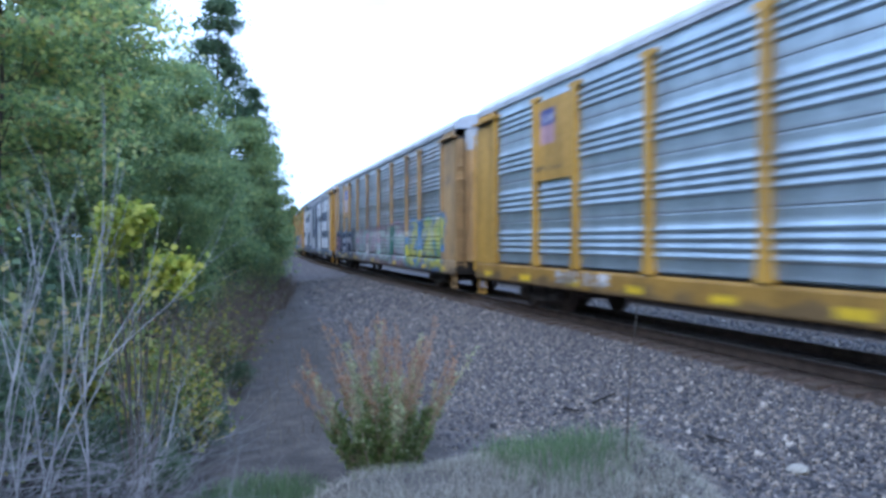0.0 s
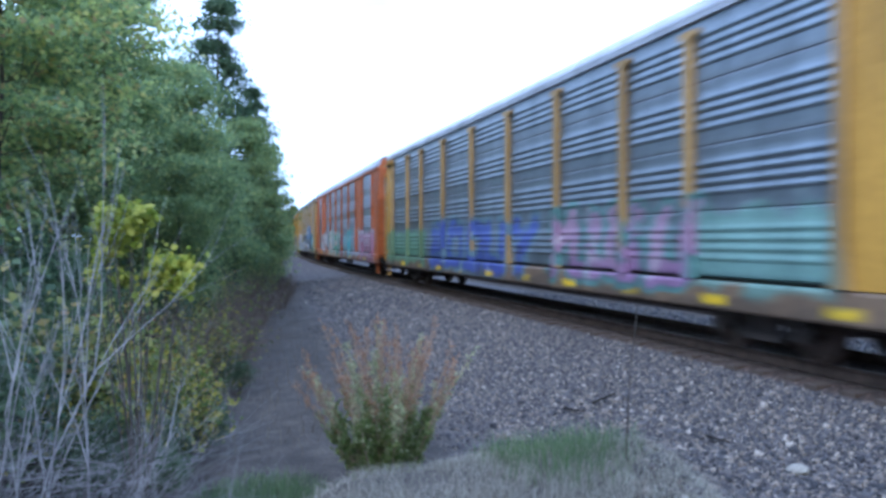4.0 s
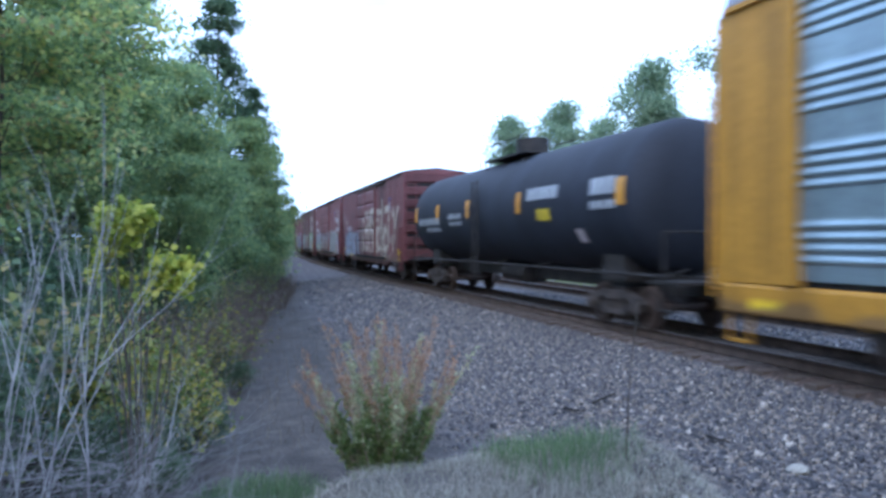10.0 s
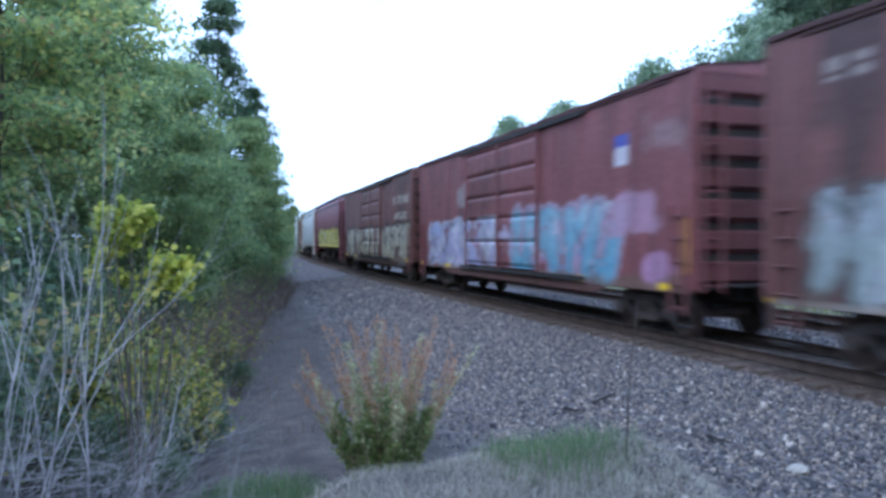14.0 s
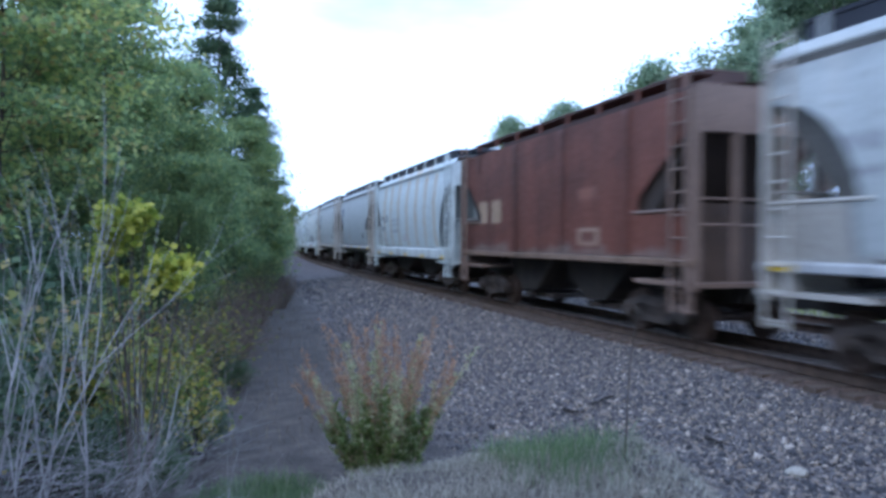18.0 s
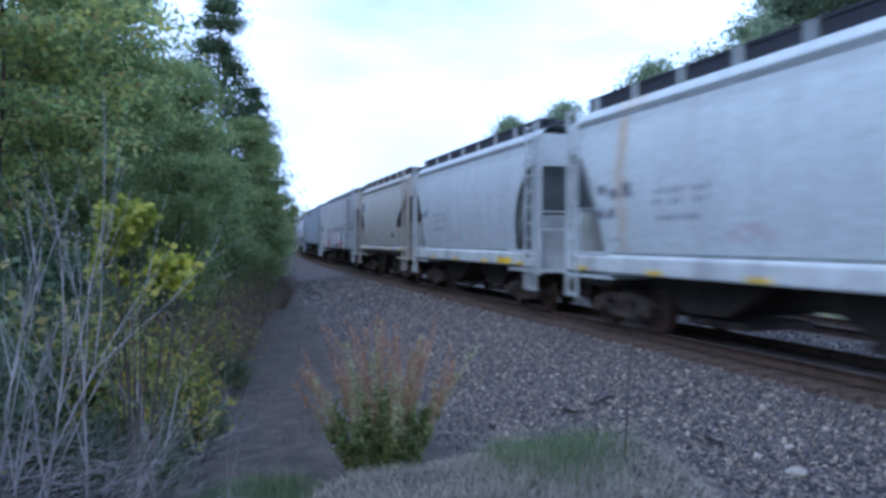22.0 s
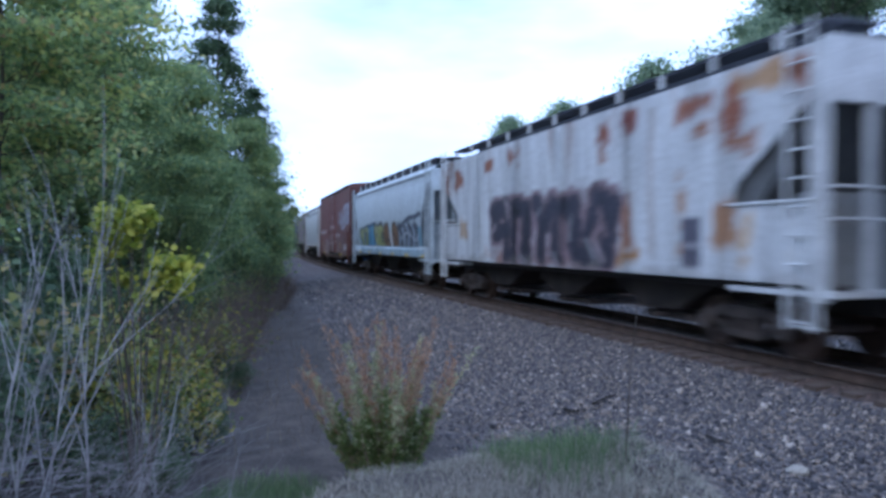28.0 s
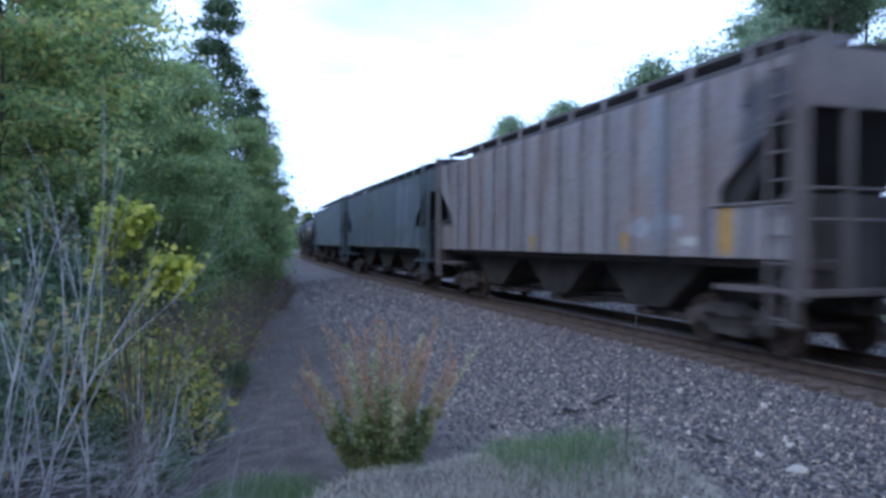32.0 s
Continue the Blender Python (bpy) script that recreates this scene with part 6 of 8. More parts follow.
hopper(441.9, 459.1, (0.45, 0.49, 0.50), [("rust", (0.36, 0.30, 0.24), 0.5, 1.2, 0.35, 13), ("streak", 2.45, 0.34, 4.3, 3.6, (0.11, 0.035, 0.03), 1.0), ("streak", 3.45, 0.22, 4.5, 3.4, (0.13, 0.045, 0.03), 1.0), ("streak", 0.8, 0.2, 4.5, 2.0, RUST, 0.8), ("cloud", 5.9, 12.6, 1.38, 2.62, (0.06, 0.08, 0.14), 0.95), *[("rect", d, d + w, z0, z1, (0.80, 0.81, 0.82)) for d, w, z0, z1 in ((6.4, 0.42, 1.5, 2.5), (6.8, 0.5, 1.9, 2.1), (7.2, 0.4, 1.6, 2.5), (8.3, 0.42, 1.5, 2.55), (9.1, 0.4, 1.45, 2.5), (9.6, 0.4, 1.5, 2.6), (10.5, 0.45, 1.5, 2.55), (11.4, 0.42, 1.5, 2.5), (11.7, 0.5, 1.9, 2.15))]] + [
    ("line", [(5.7, 2.7), (5.2, 2.45), (5.7, 2.2), (5.3, 1.9)], 0.12, (0.25, 0.27, 0.33)), ("poly", [(5.9, 2.0), (4.9, 1.35), (6.2, 1.35)], (0.5, 0.04, 0.03)), ("poly", [(12.9, 1.4), (12.2, 1.4), (12.3, 2.1)], (0.48, 0.04, 0.03)), ("rect", 2.2, 2.72, 2.9, 4.25, (0.12, 0.045, 0.04)), ("rect", 3.32, 3.6, 3.2, 4.4, (0.14, 0.055, 0.045)), *[("rect", a - 0.3, a + 0.3, z, z + 0.10, (0.14, 0.06, 0.045)) for a in (2.46, 3.45) for z in (2.75, 2.58, 2.4, 2.2, 2.0)], ("ell", 12.3, 1.7, 0.4, 0.4, (0.5, 0.04, 0.03)), ("rect", 7.7, 8.0, 1.2, 2.6, (0.45, 0.05, 0.04)), ("rect", 9.9, 10.2, 2.2, 2.6, (0.45, 0.05, 0.04))] + [
    ("rect", 3.2, 3.7, 1.35, 2.25, (0.10, 0.12, 0.18)), ("rect", 3.2, 3.7, 1.75, 1.85, (0.55, 0.55, 0.55)), ("ell", 4.6, 2.6, 0.3, 0.2, (0.15, 0.15, 0.2)), ("rect", 8.5, 8.75, 1.5, 4.4, (0.30, 0.28, 0.27))],
    "dirty white slab-sided hopper with red and white graffiti", "flat", 3, (0.05, 0.05, 0.055), top=4.55, low=1.3)
hopper(459.9, 478.0, (0.25, 0.315, 0.375), [("cloud", 9.3, 10.1, 2.6, 3.6, (0.42, 0.48, 0.53), 0.5), ("bars", 13.6, 15.2, 2.75, 3.15, 2, (0.16, 0.18, 0.22)), ("bars", 13.0, 15.2, 2.2, 2.55, 3, (0.16, 0.18, 0.22)), ("rect", 4.0, 4.45, 1.9, 2.2, (0.08, 0.09, 0.11)), ("rect", 2.2, 2.5, 1.6, 2.65, (0.42, 0.30, 0.15)), ("rect", 6.0, 6.25, 1.6, 2.0, (0.42, 0.30, 0.15)), ("rect", 8.8, 9.0, 1.6, 2.0, (0.40, 0.30, 0.2)), ("rect", 14.2, 14.45, 1.6, 2.0, (0.42, 0.30, 0.15)), ("bars", 3.0, 3.8, 1.8, 2.4, 4, (0.25, 0.29, 0.34))] + drips(8, 18, 6, (0.26, 0.28, 0.32), 0.6),
       "blue-grey smooth-sided long covered hopper", "slab", 3, (0.05, 0.055, 0.06), top=4.5, low=1.58)
hopper(478.6, 495.2, (0.42, 0.49, 0.55), [("cloud", 1.2, 15.4, 1.4, 2.1, (0.26, 0.31, 0.37), 0.7), ("tag", 4.0, 11.0, 1.55, 2.0, 9, (0.12, 0.14, 0.18), (0.15, 0.17, 0.2), (0.3, 0.35, 0.4), 95), ("ell", 9.0, 2.9, 0.12, 0.12, BLK)], "pale blue barrel-bodied covered hopper", "barrel", 3, (0.40, 0.42, 0.44), endc=(0.36, 0.38, 0.40))
hopper(496.0, 514.5, (0.34, 0.35, 0.40), drips(10, 18, 34, (0.17, 0.09, 0.08), 0.8, 4.6, 2.4) + [("rect", 17.6, 17.9, 1.7, 2.6, (0.50, 0.30, 0.05)), ("rect", 13.9, 14.2, 1.6, 2.1, (0.45, 0.28, 0.06)), ("bars", 15.2, 17.2, 1.9, 2.3, 5, (0.2, 0.2, 0.24)), ("rust", (0.2, 0.12, 0.11), 0.4, 0.8, 0.2, 17)], "grey long hopper with brown rust runs", "rib", 3, (0.07, 0.06, 0.06), top=4.5, roofc=(0.08, 0.06, 0.06))
RUSTY = [(0.5, 4.15, 0.35, 0.28, (0.24, 0.09, 0.05)), (1.3, 4.25, 0.5, 0.16, (0.42, 0.30, 0.20)), (1.85, 3.8, 0.16, 0.5, (0.27, 0.10, 0.06)), (1.65, 3.3, 0.25, 0.12, (0.30, 0.14, 0.08)), (2.7, 4.1, 0.4, 0.10, (0.26, 0.10, 0.06)), (2.6, 3.7, 0.2, 0.12, (0.3, 0.15, 0.1)), (4.65, 4.05, 0.16, 0.24, (0.22, 0.06, 0.05)), (5.7, 4.1, 0.18, 0.15, (0.26, 0.09, 0.06)), (5.7, 3.6, 0.12, 0.1, (0.3, 0.14, 0.1)), (10.3, 4.0, 0.3, 0.2, (0.26, 0.09, 0.05)), (12.2, 4.05, 0.3, 0.14, (0.26, 0.1, 0.06))] + [
    (14.7, 3.85, 0.4, 0.3, (0.26, 0.10, 0.06)), (16.0, 3.8, 0.25, 0.35, (0.22, 0.07, 0.05)), (4.8, 2.2, 0.12, 0.35, (0.34, 0.2, 0.17)), (4.75, 1.55, 0.3, 0.12, (0.36, 0.22, 0.1)), (2.0, 2.15, 0.25, 0.3, (0.36, 0.24, 0.18)), (1.5, 1.8, 0.1, 0.45, (0.44, 0.32, 0.14)), (3.05, 2.3, 0.1, 0.7, (0.38, 0.26, 0.2)), (14.2, 2.2, 0.3, 0.3, (0.40, 0.36, 0.34)), (9.0, 1.35, 3.2, 0.12, (0.34, 0.2, 0.17))]
hopper(515.65, 532.2, (0.57, 0.60, 0.60), drips(11, 16, 12, RUST, 0.8, 4.5, 1.6) + [*[("cloud", a - w, a + w, b - h, b + h, (c[0] * 1.45, c[1] * 1.15, c[2] * 0.8), 0.95) for a, b, w, h, c in RUSTY], ("cloud", 5.3, 11.9, 1.2, 2.9, (0.30, 0.20, 0.22), 0.5), ("tag", 5.4, 11.8, 1.2, 2.9, 5, (0.045, 0.045, 0.065), (0.06, 0.06, 0.085), (0.34, 0.24, 0.26), 97), ("rect", 2.6, 3.1, 1.35, 2.2, (0.10, 0.10, 0.13)), ("rect", 2.6, 3.1, 1.72, 1.8, (0.55, 0.55, 0.55)), ("rect", 3.9, 4.1, 1.5, 4.3, (0.42, 0.40, 0.38))],
       "rust-stained white hopper with black graffiti", "flat", 3, (0.05, 0.045, 0.045), top=4.5, low=1.18)
hopper(533.4, 549.9, (0.47, 0.55, 0.58), [("cloud", 4.8, 14.4, 1.3, 1.9, (0.14, 0.34, 0.46), 0.7), ("tag", 11.9, 14.3, 1.3, 2.5, 2, (0.40, 0.46, 0.14), (0.46, 0.50, 0.22), (0.05, 0.09, 0.14), 101), ("tag", 10.4, 12.1, 1.3, 2.6, 2, (0.06, 0.34, 0.60), (0.16, 0.46, 0.66), (0.05, 0.10, 0.2), 102), ("tag", 8.2, 10.4, 1.3, 2.6, 2, (0.44, 0.48, 0.14), (0.48, 0.52, 0.24), (0.05, 0.08, 0.12), 103), ("cloud", 5.2, 8.2, 1.3, 2.3, (0.20, 0.48, 0.60), 0.9), *[("ell", a, 2.0, ra, rb, c) for a in (7.6, 5.9) for ra, rb, c in ((0.72, 0.72, (0.05, 0.04, 0.035)), (0.6, 0.6, (0.27, 0.15, 0.08)))], ("rect", 6.6, 7.0, 1.5, 2.2, (0.66, 0.68, 0.70)), ("line", [(7.9, 1.8), (7.3, 1.9)], 0.06, (0.06, 0.05, 0.05)), ("line", [(6.2, 2.2), (5.6, 1.8)], 0.06, (0.06, 0.05, 0.05)), ("cloud", 1.7, 5.3, 1.4, 2.5, (0.30, 0.38, 0.46), 0.8), *[("line", [(5.1 - 0.85 * i, 2.5), (4.6 - 0.85 * i, 2.0 + 0.1 * i), (5.0 - 0.8 * i, 1.5)], 0.17, (0.05, 0.065, 0.10)) for i in range(4)], ("line", [(5.2, 2.35), (3.4, 2.75), (1.5, 2.85)], 0.10, (0.06, 0.08, 0.12))] + [
    ("line", [(4.9, 1.9), (3.6, 2.2), (2.4, 1.8), (1.6, 2.3)], 0.05, (0.55, 0.60, 0.66)), ("line", [(4.3, 2.5), (4.1, 1.6)], 0.05, (0.5, 0.56, 0.64)), ("line", [(2.6, 2.7), (2.5, 1.6)], 0.05, (0.5, 0.56, 0.64)), ("cloud", 0.9, 1.9, 1.3, 2.4, (0.20, 0.46, 0.58), 0.8), ("tag", 0.25, 0.8, 2.9, 4.0, 1, (0.15, 0.16, 0.2), (0.2, 0.2, 0.25), (0.4, 0.42, 0.46), 104), ("bars", 14.2, 15.2, 2.1, 2.3, 4, (0.3, 0.32, 0.36))],
       "white covered hopper with blue and black graffiti", "round", 3, (0.56, 0.63, 0.64), sill_ops=[("cloud", 1.0, 14.0, 1.1, 1.6, (0.22, 0.44, 0.56), 0.6)], deep_sill=True)
boxcar(551.4, 567.2, (0.18, 0.068, 0.06), [("wild", 5.0, 15.4, 0.95, 1.9, 34, [(0.40, 0.36, 0.32), (0.10, 0.04, 0.035), (0.34, 0.24, 0.14)], 111), ("rust", (0.09, 0.035, 0.03), 0.5, 0.6, 0.15, 23), ("poly", [(4.95, 3.0), (4.6, 3.7), (4.3, 3.9), (3.2, 3.6), (3.0, 3.0), (2.9, 2.5), (3.5, 2.6), (4.2, 2.9)], (0.40, 0.40, 0.46)), ("poly", [(3.1, 3.95), (1.9, 4.15), (1.75, 2.75), (2.7, 2.5), (3.0, 3.2)], (0.50, 0.53, 0.62)), ("poly", [(1.8, 4.2), (0.2, 4.15), (0.22, 2.85), (1.2, 2.85), (1.75, 2.9)], (0.48, 0.52, 0.62)), ("script", 0.3, 4.9, 2.55, 4.1, 5, (0.26, 0.12, 0.11), 0.06, 121), ("line", [(2.5, 3.7), (2.35, 2.95)], 0.10, (0.30, 0.20, 0.22)), ("line", [(4.3, 3.6), (3.7, 3.3), (3.9, 2.9)], 0.06, (0.24, 0.12, 0.12)), ("line", [(1.2, 4.0), (1.1, 3.5), (0.7, 3.6)], 0.05, (0.34, 0.28, 0.34))] + [
    ("line", [(0.9, 3.2), (0.5, 3.0)], 0.05, (0.34, 0.28, 0.34)), ("cloud", 10.2, 12.2, 1.1, 2.0, (0.32, 0.28, 0.30), 0.6), ("cloud", 2.4, 4.9, 0.95, 2.1, (0.22, 0.14, 0.13), 0.7), ("bars", 1.4, 2.8, 1.2, 1.6, 3, GW), ("bars", 4.2, 6.6, 2.1, 2.3, 6, GW), ("bars", 7.0, 9.0, 2.7, 2.9, 3, GW), ("rect", 7.6, 7.75, 2.6, 3.6, (0.4, 0.36, 0.36)), ("bars", 11.9, 15.2, 2.4, 2.75, 5, GW), ("rect", 0.02, 0.35, 1.25, 2.25, (0.50, 0.26, 0.03)), ("rect", 3.9, 4.1, 1.3, 1.7, (0.50, 0.28, 0.04)), ("bars", 7.2, 9.2, 1.5, 2.2, 6, (0.3, 0.26, 0.24))],
    "tall red-brown boxcar with a white tag", 5.25, (6.6, 9.5))
hose = BM()
for p, q in zip(((7.7, -0.55, 0.82), (8.1, -0.5, 0.62), (8.5, -0.45, 0.60)), ((8.1, -0.5, 0.62), (8.5, -0.45, 0.60), (8.9, -0.5, 0.80))):
    bar(hose, p, q, 0.05, 8)
part("air_hose", hose, coat((0.05, 0.22, 0.55), 0.5), MADE[-1][0], "bright blue rubber air hose")
hopper(568.3, 583.8, (0.41, 0.44, 0.43), [("bars", 15.0, 15.7, 2.7, 2.9, 3, (0.25, 0.26, 0.3)), ("bars", 15.0, 15.8, 2.4, 2.55, 4, (0.25, 0.26, 0.3)), ("bars", 5.0, 5.6, 1.95, 2.0, 1, (0.2, 0.2, 0.2)), ("bars", 12.5, 13.6, 1.75, 1.95, 4, (0.3, 0.3, 0.32))] + drips(14, 16, 4, CRM, 0.4), "light grey covered hopper with an open trough roof", "round", 3, (0.62, 0.64, 0.66), endc=(0.44, 0.44, 0.43), sill_ops=[("rect", 1.5, 2.5, 1.2, 1.34, REF)])
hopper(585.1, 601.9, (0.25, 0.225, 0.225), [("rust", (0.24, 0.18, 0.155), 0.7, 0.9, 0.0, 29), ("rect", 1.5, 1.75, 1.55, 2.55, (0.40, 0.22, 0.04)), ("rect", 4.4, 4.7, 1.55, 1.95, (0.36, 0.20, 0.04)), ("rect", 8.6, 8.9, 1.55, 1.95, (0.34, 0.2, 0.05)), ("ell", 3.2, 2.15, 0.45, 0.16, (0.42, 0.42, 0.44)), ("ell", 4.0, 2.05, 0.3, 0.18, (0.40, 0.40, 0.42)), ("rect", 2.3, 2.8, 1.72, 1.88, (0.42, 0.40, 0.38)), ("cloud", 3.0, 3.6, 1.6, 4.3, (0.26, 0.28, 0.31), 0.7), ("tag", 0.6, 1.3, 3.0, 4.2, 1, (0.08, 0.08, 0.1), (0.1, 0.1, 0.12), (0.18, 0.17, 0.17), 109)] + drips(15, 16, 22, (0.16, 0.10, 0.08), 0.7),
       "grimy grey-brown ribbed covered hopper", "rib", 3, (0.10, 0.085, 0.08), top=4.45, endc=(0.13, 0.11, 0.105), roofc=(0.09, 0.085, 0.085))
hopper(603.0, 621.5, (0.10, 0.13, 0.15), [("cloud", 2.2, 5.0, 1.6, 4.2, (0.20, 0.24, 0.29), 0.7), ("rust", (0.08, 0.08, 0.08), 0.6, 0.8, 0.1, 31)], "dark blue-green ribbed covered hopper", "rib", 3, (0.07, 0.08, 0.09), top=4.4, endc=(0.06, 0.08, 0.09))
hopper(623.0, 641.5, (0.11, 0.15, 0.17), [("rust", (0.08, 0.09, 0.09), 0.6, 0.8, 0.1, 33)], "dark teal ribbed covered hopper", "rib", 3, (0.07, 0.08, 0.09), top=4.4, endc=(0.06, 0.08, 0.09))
tank_car(642.6, 660.2, "black tank car at the train's tail")
tank_car(661.4, 679.0, "black tank car among dark hoppers")
# ---- plants ----
def leaf_material(name, stops, rough=0.6):
    m, n, l, b = mat(name, rough)
    g = n.new("ShaderNodeNewGeometry")
    c = ramp(n, l, g.outputs["Random Per Island"], stops)
    c = mixc(n, l, 1.0, c, ramp(n, l, noise_node(n, l, 0.45, 2.0), [(0.3, (0.75, 0.8, 0.75)), (0.7, (1.2, 1.15, 1.1))]), "MULTIPLY")
    l.new(c, b.inputs["Base Color"])
    b.inputs["Subsurface Weight"].default_value = 0.0
    t = n.new("ShaderNodeBsdfTranslucent")
    l.new(c, t.inputs["Color"])
    mx = n.new("ShaderNodeMixShader")
    mx.inputs[0].default_value = 0.55
    l.new(b.outputs[0], mx.inputs[1])
    l.new(t.outputs[0], mx.inputs[2])
    l.new(mx.outputs[0], n["Material Output"].inputs["Surface"])
    return m


green = leaf_material("summer_leaves", [(0.0, (0.087, 0.132, 0.058)), (0.5, (0.166, 0.235, 0.092)), (0.85, (0.253, 0.309, 0.109)), (1.0, (0.386, 0.366, 0.134))])
near_leaf = leaf_material("green_and_yellowing_leaves", [(0.0, (0.16, 0.26, 0.14)), (0.45, (0.33, 0.46, 0.22)), (0.78, (0.54, 0.63, 0.24)), (0.92, (0.70, 0.62, 0.24)), (1.0, (0.46, 0.28, 0.17))])
feather_green = leaf_material("fine_feathery_leaves", [(0.0, (0.11, 0.19, 0.10)), (0.5, (0.23, 0.35, 0.17)), (0.88, (0.38, 0.47, 0.19)), (1.0, (0.54, 0.52, 0.20))])
green_warm = leaf_material("turning_leaves", [(0.0, (0.12, 0.15, 0.07)), (0.45, (0.23, 0.28, 0.11)), (0.75, (0.36, 0.38, 0.14)), (0.9, (0.46, 0.38, 0.16)), (1.0, (0.40, 0.22, 0.12))])
green_dark = leaf_material("cedar_foliage", [(0.0, (0.045, 0.093, 0.057)), (0.6, (0.093, 0.164, 0.093)), (1.0, (0.159, 0.235, 0.126))])
yellow_green = leaf_material("yellow_green_leaves", [(0.0, (0.16, 0.23, 0.04)), (0.5, (0.36, 0.41, 0.07)), (1.0, (0.62, 0.57, 0.12))])
yellow_leaf = leaf_material("autumn_yellow_leaves", [(0.0, (0.10, 0.16, 0.05)), (0.5, (0.22, 0.27, 0.07)), (0.8, (0.44, 0.38, 0.08)), (0.95, (0.52, 0.40, 0.09)), (1.0, (0.38, 0.19, 0.07))])
blue_green = leaf_material("cottonwood_leaves", [(0.0, (0.148, 0.238, 0.166)), (0.6, (0.296, 0.404, 0.268)), (1.0, (0.444, 0.535, 0.370))])
rust_seed = leaf_material("rusty_seed_heads", [(0.0, (0.25, 0.125, 0.085)), (0.6, (0.45, 0.22, 0.13)), (1.0, (0.64, 0.37, 0.22))], 0.9)
weed_green = leaf_material("grey_green_weed_leaves", [(0.0, (0.10, 0.17, 0.06)), (0.6, (0.20, 0.29, 0.10)), (1.0, (0.36, 0.42, 0.16))])
weed_pale = leaf_material("pale_weed_tips", [(0.0, (0.26, 0.32, 0.17)), (0.6, (0.44, 0.48, 0.28)), (1.0, (0.60, 0.56, 0.36))])
dry_weed = leaf_material("dry_brown_weeds", [(0.0, (0.10, 0.075, 0.055)), (0.6, (0.19, 0.15, 0.115)), (1.0, (0.28, 0.23, 0.17))], 0.95)
straw = leaf_material("straw_grass", [(0.0, (0.24, 0.22, 0.195)), (0.6, (0.44, 0.405, 0.36)), (1.0, (0.62, 0.57, 0.51))], 0.9)
grass_green = leaf_material("green_grass", [(0.0, (0.075, 0.145, 0.065)), (0.6, (0.145, 0.24, 0.115)), (1.0, (0.27, 0.34, 0.20))])
far_grass = leaf_material("pale_meadow_grass", [(0.0, (0.16, 0.20, 0.08)), (0.6, (0.28, 0.32, 0.14)), (1.0, (0.36, 0.38, 0.2))])
bark = two_tone("grey_brown_bark", (0.05, 0.042, 0.035), (0.12, 0.105, 0.09), 6, 0.95, 0, 40, 0.6, 0.02)
dark_bark = two_tone("damp_dark_bark", (0.018, 0.015, 0.013), (0.04, 0.033, 0.028), 6, 0.9, 0, 40, 0.5)
dry_stalk = two_tone("dry_weed_stalks", (0.27, 0.20, 0.145), (0.46, 0.35, 0.26), 6, 0.9, 0, 50)
dry_twig = two_tone("dry_brown_twigs", (0.10, 0.07, 0.055), (0.22, 0.165, 0.135), 6, 0.9, 0, 50)
pale_bark = two_tone("weathered_bare_twigs", (0.25, 0.245, 0.25), (0.44, 0.43, 0.435), 5, 0.9, 0, 50, 0.4, 0.01)


def leaves(r, spots, sizes, up=0.3, long=1.5):
    """Pointed leaves, four corners each, turned every way, at the spots."""
    n = len(spots)
    a = r.normal(0, 1, (n, 3))
    a[:, 2] *= 0.6
    a /= np.linalg.norm(a, axis=1)[:, None]
    b = np.cross(a, r.normal(0, 1, (n, 3)) + np.array([0, 0, up]))
    b /= np.linalg.norm(b, axis=1)[:, None] + 1e-9
    s = sizes[:, None]
    v = np.stack([spots - a * s * 0.5 * long, spots + b * s * 0.5, spots + a * s * 0.5 * long, spots - b * s * 0.5], 1)
    return v.reshape(-1, 3), np.arange(n * 4).reshape(-1, 4)


def limb(bm, a, b, r0, r1, n=5):
    a, b = Vector(a), Vector(b)
    d = (b - a).normalized()
    p = d.orthogonal().normalized()
    q = d.cross(p)
    rings = [[bm.verts.new(c + r * (math.cos(6.2832 * i / n) * p + math.sin(6.2832 * i / n) * q)) for i in range(n)] for c, r in ((a, r0), (b, r1))]
    for i in range(n):
        bm.faces.new((rings[0][i], rings[0][(i + 1) % n], rings[1][(i + 1) % n], rings[1][i]))


def grow(bm, rnd, a, direction, length, radius, depth, tips, spread=0.6, lift=0.15, sides=5, forks=3):
    """A limb of two or three bent pieces that forks; its ends go into tips."""
    p, d = Vector(a), Vector(direction).normalized()
    for k in range(3):
        d = (d + Vector((rnd.uniform(-1, 1), rnd.uniform(-1, 1), rnd.uniform(-0.6, 1) * lift * 3)) * 0.16).normalized()
        q = p + d * (length / 3)
        limb(bm, p, q, radius * (1 - 0.2 * k), radius * (0.8 - 0.2 * k), sides)
        if depth > 0 and k:
            for _ in range(forks - 1):
                side = Vector((rnd.uniform(-1, 1), rnd.uniform(-1, 1), rnd.uniform(-0.3, 0.8)))
                grow(bm, rnd, q, d * (1 - spread) + side.normalized() * spread, length * rnd.uniform(0.5, 0.72), radius * 0.5, depth - 1, tips, spread, lift, max(3, sides - 1), forks)
        p = q
    tips.append(p)


